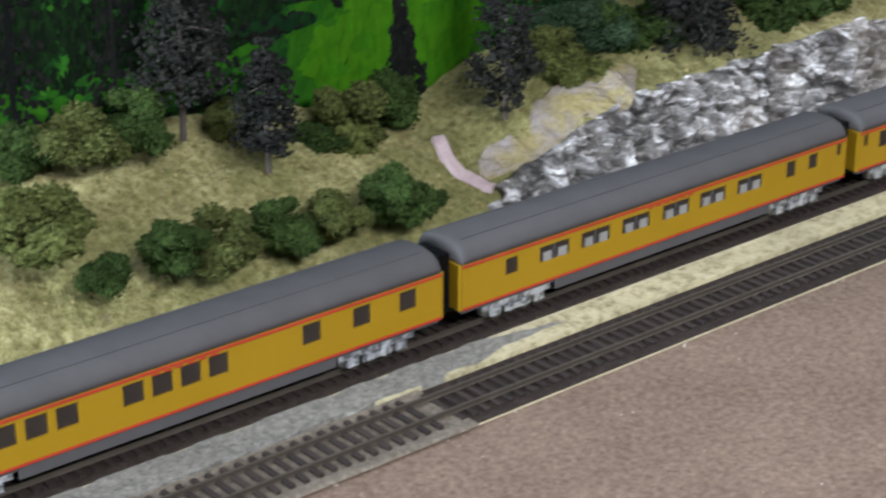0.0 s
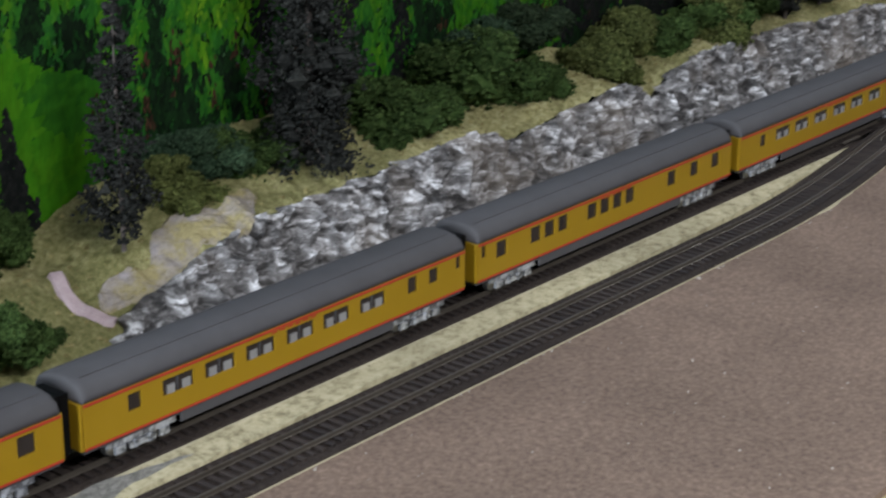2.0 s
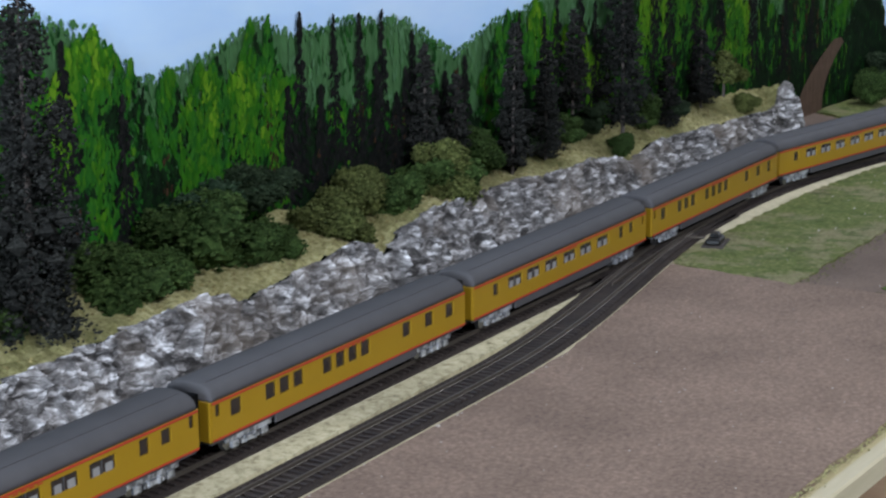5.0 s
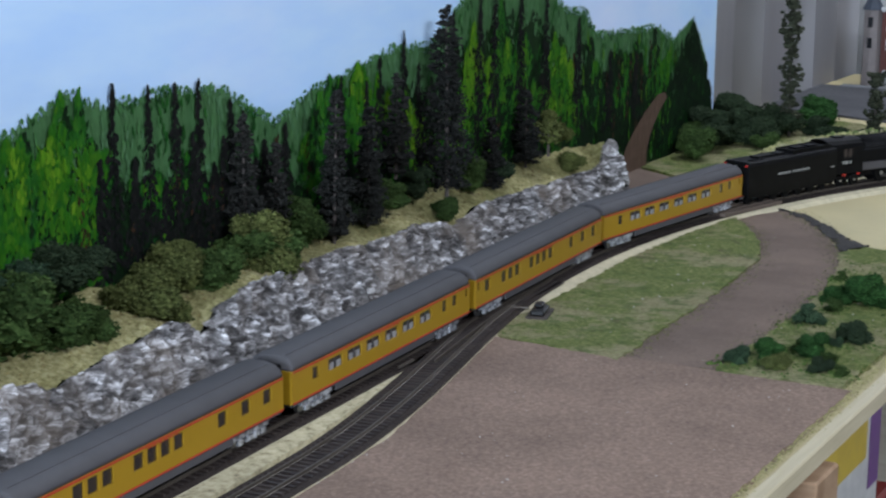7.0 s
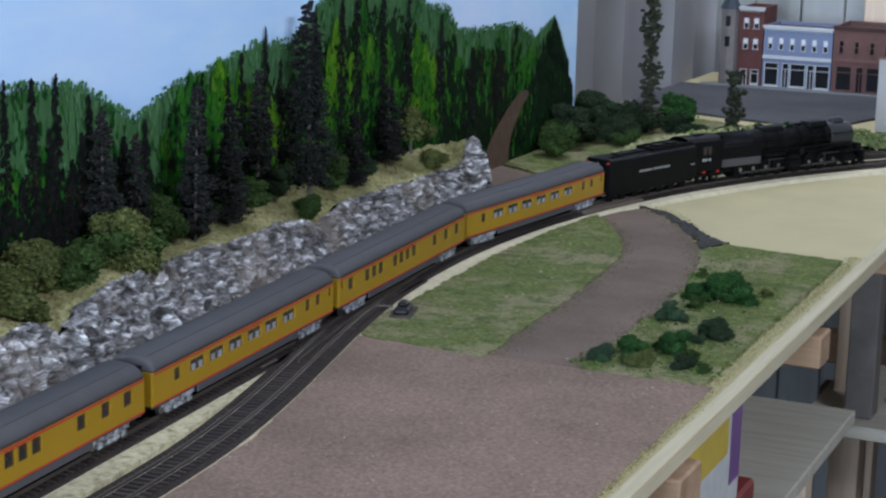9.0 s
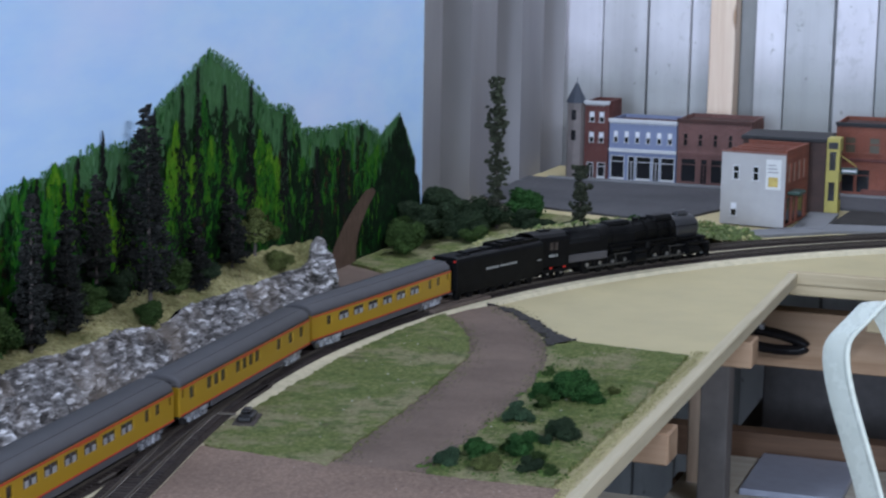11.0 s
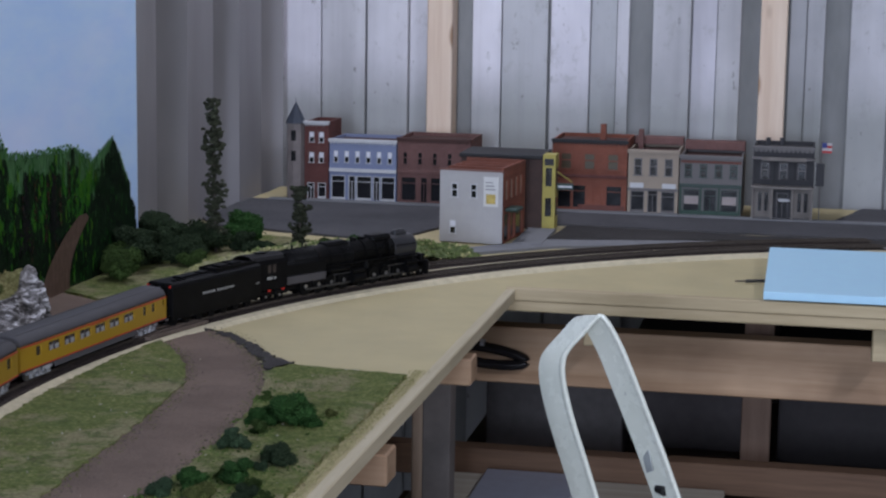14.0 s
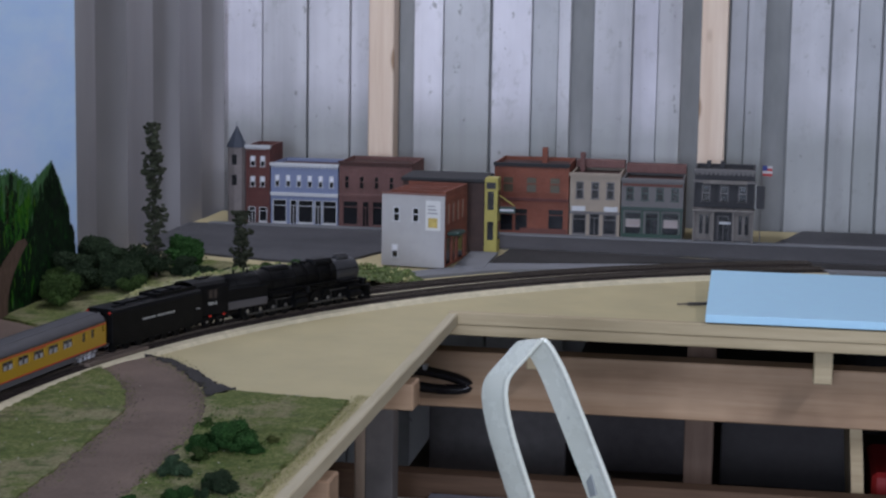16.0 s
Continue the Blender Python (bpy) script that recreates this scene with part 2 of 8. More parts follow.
w3 = M_WALL.noise(20, 4, 0.6, (1, 1, 0.05))
wc = M_WALL.mix(1.0, wc, M_WALL.ramp(w3, ((0.30, (0.82, 0.82, 0.82)), (0.5, (0.98, 0.98, 0.98)), (0.7, (1.05, 1.05, 1.05)))), "MULTIPLY")
w4 = M_WALL.noise(58, 3, 0.65, (1, 1, 0.6))
wc = M_WALL.mix(M_WALL.ramp(w4, ((0.66, (0, 0, 0)), (0.72, (0.65, 0.65, 0.65)))), wc, (0.20, 0.20, 0.18))
M_WALL = M_WALL.colour(wc).rough(w2, 0.45, 0.7).m
M_WALLW = Mat("dull_purple_grey_siding", 0.5, 0.0, 0.4)
v1 = M_WALLW.noise(4, 4, 0.6, (1, 1.5, 0.4))
M_WALLW.colour(M_WALLW.ramp(v1, ((0.3, (0.25, 0.24, 0.245)), (0.7, (0.38, 0.37, 0.38))))).rough(v1, 0.35, 0.5)
M_WALLW = M_WALLW.m
# floor, ceiling and unseen walls kept dark to cut the bounced fill light
M_FLOOR = plain("concrete_floor", (0.13, 0.125, 0.12), 0.8, vary=0.2, scale=4)
M_CEIL = plain("ceiling_board", (0.36, 0.355, 0.34), 0.8, vary=0.05, scale=3)
M_DEAD = plain("dark_wall", (0.12, 0.12, 0.118), 0.8, vary=0.1, scale=3)

# ---------------------------------------------------------------- the room
U_BACK, U_SIDE, U_PIT, V_PIT, V_FAR, V_JOIN = -0.893, -0.938, -0.3765, 2.34, 3.30, 1.332
Z_FLOOR, Z_CEIL = -0.95, 1.5


def setting(name, bm, material, label, category="", m=ROOM):
    ob = part(name, bm, material)
    if m is not None:
        ob.matrix_basis = m
    return tagged(ob, label, category or name.split("_")[0], kind="structure")


setting("floor", bbox(-1.0, 3.0, -3.0, 3.4, Z_FLOOR - 0.05, Z_FLOOR), M_FLOOR, "bare grey concrete floor of the train room")
setting("ceiling", bbox(-1.0, 3.06, -3.06, 3.4, Z_CEIL, Z_CEIL + 0.04), M_CEIL, "plain ceiling board above the layout, toned grey to cut fill light")
setting("wall_east", bbox(3.0, 3.06, -3.0, 3.3, Z_FLOOR, Z_CEIL), M_DEAD, "plain grey wall closing the room", "wall")
bm = BM()
box(bm, -1.0, -0.87, -3.06, -3.0, Z_FLOOR, Z_CEIL)
box(bm, 0.27, 3.0, -3.06, -3.0, Z_FLOOR, Z_CEIL)
box(bm, -0.87, 0.27, -3.06, -3.0, Z_FLOOR, -0.12)
box(bm, -0.87, 0.27, -3.06, -3.0, 1.22, Z_CEIL)
setting("wall_south", bm, M_DEAD, "plain grey wall with a wide window opening", "wall")


def siding(name, a0, a1, steps, depth, along_u, at, label, material):
    """Ribbed metal sheet: steps are widths of flat, slope, flat, slope in turn."""
    bm = BM()
    pts, a, k = [], a0, 0
    while a < a1:
        pts.append((a, depth if (k % 4) in (2, 3) else 0.0))
        a += steps[k % 4]
        k += 1
    pts.append((a1, 0.0))
    rows = []
    for z in (Z_FLOOR, Z_CEIL):
        for back in (0.0, 1.0):
            rows.append([bm.verts.new((q, at - d + 0.02 * back, z) if along_u else (at + d - 0.02 * back, q, z)) for q, d in pts])
    n = len(pts)
    for k in range(n - 1):
        bm.faces.new((rows[0][k], rows[0][k + 1], rows[2][k + 1], rows[2][k]))
        bm.faces.new((rows[1][k], rows[3][k], rows[3][k + 1], rows[1][k + 1]))
    bmesh.ops.recalc_face_normals(bm, faces=bm.faces[:])
    return setting(name, bm, material, label, "wall")


siding("wall_west", -3.007, 3.30, (0.074, 0.030, 0.122, 0.030), 0.050, False, U_SIDE - 0.045, "ribbed dull purple-grey metal siding", M_WALLW)
# far wall: a dull sheet with weathered boards fixed over it, some set back, with open joints and recesses
M_DULL = Mat("dull_grey_sheet", 0.6, spec=0.3)
dn = M_DULL.noise(9, 4, 0.65, (1, 1, 0.4))
M_DULL = M_DULL.colour(M_DULL.ramp(dn, ((0.3, (0.20, 0.205, 0.20)), (0.7, (0.33, 0.335, 0.33))))).rough(dn, 0.45, 0.7).m
NORTH = setting("wall_north", bbox(-1.0, 3.0, V_FAR, V_FAR + 0.03, Z_FLOOR, Z_CEIL), M_DULL, "stained grey siding of weathered boards with open joints", "wall")
BOARDS = ((-0.985, -0.877, 0), (-0.875, -0.796, 0), (-0.792, -0.719, 0), (-0.717, -0.679, 1), (-0.603, -0.552, 0), (-0.550, -0.470, 0), (-0.465, -0.397, 0), (-0.396, -0.351, 1), (-0.350, -0.329, 0),
          (-0.289, -0.224, 0), (-0.222, -0.180, 1), (-0.179, -0.139, 0), (-0.058, -0.030, 1), (-0.029, 0.001, 0), (0.043, 0.108, 0), (0.112, 0.154, 1), (0.155, 0.193, 0), (0.197, 0.268, 0))
for shift in (0.0, 1.14, 2.28):
    for u0, u1, back_set in BOARDS:
        if u0 + shift > 2.98 or (shift and u0 < -0.87):
            continue
        proud = 0.006 if back_set else 0.014
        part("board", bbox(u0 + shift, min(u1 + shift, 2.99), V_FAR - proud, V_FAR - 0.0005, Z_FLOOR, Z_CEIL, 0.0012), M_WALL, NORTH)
for k, u in enumerate((-0.652, -0.083, 0.487, 1.06)):
    stud = setting("stud_%d" % (k + 1), bbox(u - 0.022, u + 0.022, V_FAR - 0.062, V_FAR - 0.01, Z_FLOOR, Z_CEIL, 0.002), M_STUD, "bare pine wall stud against the siding", "stud")
# ---------------------------------------------------------------- layout boards and their frame
TOP = -0.002
setting("ground", bbox(U_SIDE + 0.004, U_PIT, -1.5, V_FAR - 0.07, TOP - 0.012, TOP), M_TAN, "tan painted plywood layout board", "layout board")
setting("ground_far", bbox(U_PIT, 1.6, V_PIT, V_FAR - 0.07, TOP - 0.012, TOP), M_TAN, "tan painted plywood layout board in front of the town", "layout board")
# edge strips: pale bare wood along the aisle
M_EDGE = wood("bare_edge_along", (0.41, 0.325, 0.185), (0.61, 0.50, 0.315), along=0)
setting("trim_aisle", bbox(U_PIT, U_PIT + 0.012, -1.5, V_PIT - 0.003, -0.016, TOP + 0.0012, 0.0012), wood("bare_edge", (0.48, 0.41, 0.265), (0.66, 0.58, 0.40), along=1), "bare wooden edge strip along the aisle", "edge strip")
setting("trim_far", bbox(U_PIT + 0.0, 1.6, V_PIT - 0.012, V_PIT - 0.0005, -0.0145, 0.001, 0.001), M_EDGE, "bare wooden fascia strip under the far board edge", "edge strip")


def timber(name, u0, u1, v0, v1, z0, z1, material, label, group=""):
    ob = part(name, bbox(u0, u1, v0, v1, z0, z1, 0.0015), material)
    ob.matrix_basis = ROOM
    return tagged(ob, label, "timber", group)


timber("rim_joist", U_PIT + 0.0, 1.6, V_PIT - 0.009, V_PIT + 0.010, -0.0290, -0.0150, M_EDGE, "thin pine strip glued under the far board")
timber("joist", -0.60, 1.6, 2.45, 2.488, -0.150, -0.074, M_PINE, "long knotty pine beam below the far board")
# pine of the beam above, darkened to carry the shade lower down
timber("joist", -0.60, 1.6, 2.455, 2.489, -0.285, -0.244, wood("shade_darkened_pine", (0.10, 0.058, 0.035), (0.19, 0.115, 0.07), along=0), "lower pine beam of the layout frame")
timber("joist", -0.90, U_PIT - 0.05, 1.62, 1.658, -0.075, -0.0145, M_PINE, "pine cross beam under the long board")
for v in (1.02, 1.60, 2.00):
    timber("cleat", U_PIT - 0.10, U_PIT + 0.0175, v, v + 0.038, -0.050, -0.0205, M_PINE, "short pine beam end poking out below the edge", "cleats under the edge")
timber("cleat", U_PIT - 0.10, U_PIT + 0.0175, 1.180, 1.232, -0.095, -0.0205, M_PINE, "pine beam end poking out below the edge", "cleats under the edge")
for u in (-0.270, 0.087, 0.45):
    timber("cleat", u - 0.0115, u + 0.0115, V_PIT + 0.022, V_PIT + 0.055, -0.075, -0.0145, M_EDGE, "short pine block hanging under the far board", "cleats under the edge")
for u, v in ((-0.47, 1.02), (-0.47, 2.30), (0.75, 2.49), (-0.43, 0.2)):
    timber("leg", u - 0.019, u + 0.019, v, v + 0.038, Z_FLOOR, -0.0145 if v < 2.4 else -0.0745 if v < 2.5 else -0.0145, M_PINEV, "square pine leg of the layout frame", "layout legs")


# ---------------------------------------------------------------- ground covers
def blob_outline(pts, jit, step, seed):
    """An outline with its edges broken up."""
    rnd = random.Random(seed)
    out = []
    n = len(pts)
    for k in range(n):
        a, b = Vector(pts[k]), Vector(pts[(k + 1) % n])
        m = max(1, int((b - a).length / step))
        for i in range(m):
            p = a.lerp(b, i / m)
            out.append((p.x + rnd.uniform(-jit, jit), p.y + rnd.uniform(-jit, jit)))
    return out


def cover(name, pts, z1, material, label, category, jit=0.003, step=0.012, seed=1, z0=TOP - 0.0005):
    bm = BM()
    prism(bm, blob_outline(pts, jit, step, seed), z0, z1)
    return setting(name, bm, material, label, category, None)


def rw(u, v):
    p = rm(u, v)
    return (p.x, p.y)


cover("ground_dirt", [(-0.579, -1.2), (-0.579, 1.09), (-0.604, 1.25), (-0.634, 1.40), (-0.622, 1.366), rw(-0.668, V_JOIN), rw(U_PIT - 0.005, V_JOIN), rw(U_PIT - 0.005, -1.2)],
      0.0026, M_DIRT, "mottled pinkish brown ground cover beside the siding", "ground cover", 0.0012, 0.010, 3)
ROAD_L = [(-0.508, 1.349), (-0.510, 1.43), (-0.507, 1.54), (-0.508, 1.63), (-0.511, 1.74), (-0.534, 1.824), (-0.564, 1.885), (-0.594, 1.935)]
ROAD_R = [(-0.554, 2.004), (-0.517, 1.957), (-0.479, 1.90), (-0.445, 1.81), (-0.426, 1.74), (-0.417, 1.65), (-0.4175, 1.54), (-0.421, 1.455), (-0.427, 1.358)]
cover("road", ROAD_L + ROAD_R, 0.0018, M_ROAD, "grey-brown dirt road curving to the level crossing", "road", 0.0015, 0.02, 4)
cover("ground_grass", [(-0.634, 1.372), (-0.506, 1.346), (-0.507, 1.43), (-0.504, 1.54), (-0.506, 1.63), (-0.509, 1.74), (-0.532, 1.828), (-0.562, 1.889), (-0.594, 1.935), (-0.615, 1.80), (-0.6255, 1.68), (-0.6275, 1.50)],
      0.0032, M_GRASS, "mixed green and straw turf between track and road", "grass", 0.0022, 0.006, 5)
cover("ground_grass_2", [rw(-0.490, V_JOIN - 0.002), (-0.424, 1.455), (-0.4205, 1.54), (-0.420, 1.65), (-0.429, 1.74), (-0.446, 1.81), (-0.434, 1.850), rw(U_PIT - 0.012, 1.815), rw(U_PIT - 0.014, V_JOIN + 0.002)],
      0.0030, M_GRASS, "mixed green and straw turf beside the road", "grass", 0.0022, 0.006, 6)
M_TAR = speckle("black_cinder", (0.02, 0.018, 0.018), (0.05, 0.045, 0.042), (0.11, 0.1, 0.095), 420, 0.0015)
cover("ground_cinder", [(-0.563, 2.010), (-0.526, 1.984), (-0.493, 1.944), (-0.452, 1.874), (-0.424, 1.861), (-0.430, 1.838), (-0.447, 1.826), (-0.463, 1.866), (-0.487, 1.912), (-0.520, 1.960), (-0.554, 1.995)],
      0.0030, M_TAR, "black cinder edging along the road", "cinder", 0.0048, 0.005, 7)
cover("road_behind", [(-0.775, 2.015), (-0.69, 2.05), (-0.655, 2.055), (-0.62, 2.135), (-0.715, 2.125), (-0.80, 2.185), (-0.806, 2.10)],
      0.0016, M_ROAD, "grey-brown dirt road behind the tracks", "road", 0.002, 0.015, 8)
cover("ground_verge", [(-0.748, 1.94), (-0.762, 2.02), (-0.70, 2.045), (-0.655, 2.03), (-0.690, 1.94), (-0.705, 1.84), (-0.735, 1.84)],
      0.0030, M_GRASS, "rough green verge at the end of the rock cut", "grass", 0.003, 0.01, 9)

cover("ground_grass_3", [(-0.803, 2.19), (-0.70, 2.135), (-0.64, 2.15), (-0.585, 2.30), (-0.505, 2.45), (-0.47, 2.545), (-0.60, 2.66), (-0.775, 2.72), (-0.79, 2.5)],
      0.0026, M_GRASS, "rough turf between the bend and the wall", "grass", 0.004, 0.012, 21)

# town street, asphalt and car park
M_ASPH = speckle("grey_street", (0.074, 0.074, 0.080), (0.100, 0.100, 0.107), (0.13, 0.13, 0.138), 300, 0.0004, big=5)
M_ASPHD = speckle("dark_street", (0.035, 0.033, 0.032), (0.05, 0.047, 0.045), (0.075, 0.07, 0.068), 300, 0.0005, big=8)
M_WALK = plain("pale_grey_pavement", (0.21, 0.215, 0.225), 0.8, vary=0.1, scale=40)
cover("road_town", [rw(-0.935, 2.80), rw(-0.90, 2.74), rw(-0.61, 2.66), rw(-0.54, 2.86), rw(-0.41, 2.86), rw(-0.40, 2.90), rw(0.15, 2.88), rw(0.9, 2.88), rw(0.9, 3.222), rw(0.075, 3.222), rw(0.045, 3.12), rw(0.020, 3.045), rw(-0.935, 3.045)],
      0.0016, M_ASPH, "smooth grey street of the model town", "road", 0.0015, 0.03, 10)
cover("road_lot", [rw(-0.385, 2.742), rw(-0.372, 2.885), rw(-0.10, 2.862), rw(0.9, 2.862), rw(0.9, 2.83), rw(-0.10, 2.815)],
      0.0018, M_ASPHD, "dark asphalt strip between street and track", "road", 0.0015, 0.02, 11)
cover("pavement_track", [rw(-0.585, 2.50), rw(-0.500, 2.60), rw(-0.412, 2.70), rw(-0.385, 2.73), rw(-0.10, 2.80), rw(0.9, 2.815), rw(0.9, 2.795), rw(-0.08, 2.775), rw(-0.36, 2.675), rw(-0.46, 2.585)],
      0.0022, M_WALK, "pale grey path beside the curved track", "pavement", 0.0015, 0.02, 12)

# ---------------------------------------------------------------- tracks
XC, YC, RMID = 0.558, 1.60, 1.22
X_MID, GAP = XC - RMID, 0.0553


def curve_line(off, y0=-1.2, deg=74, z=0.0):
    straight = [(X_MID + off, y0 + k * (YC - y0) / 24, z) for k in range(24)]
    return straight + [(XC - (RMID - off) * math.cos(radians(a)), YC + (RMID - off) * math.sin(radians(a)), z) for a in np.linspace(0, deg, 60)]


def siding_line(z=0.0):
    pts = [(-0.597, -1.2, z), (-0.597, 0.2, z), (-0.597, 0.7, z)]
    for k in range(25):
        q = k / 24
        e = q * q * (3 - 2 * q)
        pts.append((-0.597 + (X_MID + 0.002 + 0.597) * e, 1.0 + 0.56 * q, z))
    return pts


def stations(line, step, y_from, y_to):
    """Points with headings at even steps along a line."""
    out, left = [], 0.0
    for a, b in zip(line, line[1:]):
        a, b = Vector(a), Vector(b)
        d = (b - a).length
        while left < d:
            p = a.lerp(b, left / d)
            if y_from <= p.y <= y_to:
                out.append((p, math.atan2(-(b - a).x, (b - a).y)))
            left += step
        left -= d
    return out


def rail_section(s):
    c = s * 0.00825
    return ((c - 0.0011, 0.0062), (c - 0.0004, 0.0066), (c - 0.0004, 0.0078), (c - 0.0007, 0.0080), (c - 0.0007, 0.0086), (c + 0.0007, 0.0086), (c + 0.0007, 0.0080), (c + 0.0004, 0.0078), (c + 0.0004, 0.0066), (c + 0.0011, 0.0062))


M_BED = speckle("dark_roadbed", (0.022, 0.015, 0.012), (0.044, 0.032, 0.026), (0.085, 0.066, 0.055), 320, 0.001)
M_TIEV = Mat("dark_tie_plastic", 0.7)
M_TIEV.colour(M_TIEV.ramp(M_TIEV.random(), ((0.0, (0.020, 0.013, 0.011)), (1.0, (0.044, 0.031, 0.025)))))
TIE = bbox(-0.0152, 0.0152, -0.00135, 0.00135, 0.0040, 0.0062, 0.0002)
TIE_MESH = None


def track(name, line, label, near, step=0.0072, wide=None, foot=0.0262):
    """Roadbed, two rails and ties; those of the stretch near (y from, y to) are parts of their own."""
    global TIE_MESH
    t = thing(name, label, "railway track")
    bm = BM()
    sweep(bm, line, ((-foot, TOP), (0.0047 - foot, 0.0040), (foot - 0.0047, 0.0040), (foot, TOP)))
    bed = part("roadbed", bm, M_CREAM, t, "cork roadbed with cream painted edges")
    bm = BM()
    sweep(bm, line, ((-0.0205, 0.0039), (-0.0195, 0.0047), (0.0195, 0.0047), (0.0205, 0.0039)))
    part("ballast", bm, M_BED, t, "dark stained ballast between the ties")
    for s in (-1, 1):
        bm = BM()
        sweep(bm, line, rail_section(s))
        part("rail", bm, M_RAIL, t)
    if TIE_MESH is None:
        TIE_MESH = part("tie", TIE, M_TIEV.m, t)
        first = TIE_MESH
        first.matrix_basis = pose(line[0][0], line[0][1], 0)
    rest = BM()
    count = 0
    for p, a in stations(line, step, -1.19, 2.89):
        if wide and wide[0] <= p.y <= wide[1]:
            continue
        if near[0] <= p.y <= near[1] and count < 290:
            share(TIE_MESH, "tie", pose(p.x, p.y, 0, 0, 0, math.degrees(a)), t)
            count += 1
        else:
            box(rest, -0.0152, 0.0152, -0.00135, 0.00135, 0.0040, 0.0062, pose(p.x, p.y, 0, 0, 0, math.degrees(a)))
    tagged(part("tie_row", rest, M_TIEV.m, t), kind="stuff")
    return t


track("railway_track", curve_line(0.0), "dark-tied model main track on pale cork roadbed", (0.9, 2.6))
track("railway_track", curve_line(-GAP), "dark-tied model track beside the rock cut", (0.55, 2.2))
shoulder = [p for p in curve_line(0.0) if p[1] > 1.44]
bm = BM()
sweep(bm, shoulder, ((0.0205, TOP), (0.0205, 0.0034), (0.0285, 0.0024), (0.0315, TOP)))
part("roadbed_shoulder", bm, M_CREAM, bpy.data.objects["railway_track"], "cream painted edge of the roadbed")
SIDE = track("railway_track", siding_line(), "dark-tied model siding beside the brown ground", (0.41, 1.52), wide=(0.18, 0.412), foot=0.0237)
k = 0
for p, a in stations(siding_line(), 0.0074, 0.18, 0.404):
    o = share(TIE_MESH, "tie", pose(p.x, p.y, 0.0002, 0, 0, math.degrees(a)), SIDE)
    o.scale = (1.06, 1.0, 1.1)
# clean pale ballast under the ties at the near end
bm = BM()
sweep(bm, [(-0.597, 0.17, 0.0), (-0.597, 0.30, 0.0), (-0.597, 0.415, 0.0)], ((-0.0225, 0.0042), (-0.021, 0.00515), (0.021, 0.00515), (0.0225, 0.0042)))
part("bare_ballast", bm, speckle("dusty_ballast", (0.12, 0.10, 0.08), (0.24, 0.20, 0.16), (0.4, 0.35, 0.28), 300, 0.001), SIDE, "clean dusty ballast between the ties")
# turnout castings where the siding joins
sw = thing("turnout", "dark turnout rails where the siding joins the main track", "turnout")
for s, a, b in ((0.0035, (-0.630, 1.26), (-0.6545, 1.475)), (-0.0035, (-0.652, 1.19), (-0.6625, 1.44))):
    bm = BM()
    sweep(bm, [(a[0], a[1], 0), ((a[0] + b[0]) / 2, (a[1] + b[1]) / 2, 0.0), (b[0], b[1], 0)], ((s - 0.0006, 0.0062), (s - 0.0006, 0.0085), (s + 0.0006, 0.0085), (s + 0.0006, 0.0062)))
    part("point_blade", bm, M_RAIL, sw)
part("frog", bbox(-0.6455, -0.6430, 1.232, 1.258, 0.0062, 0.0080, 0.0004), M_RAIL, sw)
for y, ang in ((1.30, 3), (1.335, 3), (1.37, 2)):
    part("long_tie", bbox(-0.674, -0.628, y, y + 0.0028, 0.0042, 0.0060), M_TIEV.m, sw)

# cream cork strip and grey ballast between the tracks
cover("ground_strip", [(-0.640, 0.44), (-0.640, 1.28), (-0.634, 1.20), (-0.6245, 1.08), (-0.6215, 0.95), (-0.6215, 0.40), (-0.630, 0.36)], 0.0042, M_CORK, "speckled cream strip between siding and main track", "ground cover", 0.0012, 0.012, 13)
cover("ground_ballast", [(-0.642, -1.2), (-0.642, 0.47), (-0.632, 0.52), (-0.6215, 0.43), (-0.6215, -1.2)], 0.0044, M_BALLAST, "grey gravel ballast between siding and main track", "ballast", 0.0022, 0.008, 14)
cover("ground_ballast_2", [(-0.6975, -1.2), (-0.6975, 1.95), (-0.681, 1.95), (-0.681, -1.2)], 0.0043, M_BALLAST, "grey gravel ballast between the two main tracks", "ballast", 0.0016, 0.01, 15)
M_DKGRASS = speckle("dark_turf", (0.03, 0.05, 0.018), (0.06, 0.10, 0.03), (0.10, 0.16, 0.05), 200, 0.002)
cover("ground_turf", [(-0.755, 0.62), (-0.762, 1.9), (-0.74, 1.96), (-0.738, 1.80), (-0.7415, 1.6), (-0.7415, 0.62)], 0.0040, M_DKGRASS, "dark green turf strip along the rock foot", "grass", 0.0015, 0.01, 16)

# level crossing planks
M_XING = wood("crossing_plank", (0.10, 0.075, 0.06), (0.19, 0.145, 0.115), along=1)
xing = thing("level_crossing", "brown plank level crossing over both tracks", "level crossing")
for r, half in ((RMID, 0), (RMID + GAP, 1)):
    for j in (-1.55, -0.5, 0.5, 1.55):
        rr = r + j * 0.0115
        bm = BM()
        pts = [(XC - rr * math.cos(radians(a)), YC + rr * math.sin(radians(a)), 0) for a in np.linspace(15.4 + half * 1.2, 20.6 + half * 0.6, 5)]
        sweep(bm, pts, ((-0.0036, 0.0050), (-0.0036, 0.0084), (0.0036, 0.0084), (0.0036, 0.0050)))
        part("plank", bm, M_XING, xing)

# switch machine at the turnout
swm = thing("switch_machine", "black plastic switch machine lying beside the turnout", "switch machine", pose(-0.617, 1.448, 0.0, 0, 0, 12))
M_PLAS = plain("black_plastic", (0.014, 0.013, 0.013), 0.4)
part("base", bbox(-0.0095, 0.0095, -0.019, 0.019, 0.0020, 0.0046, 0.0006), plain("dusty_brown_base", (0.055, 0.043, 0.036), 0.8, vary=0.25), swm, "dusty dark brown base plate")
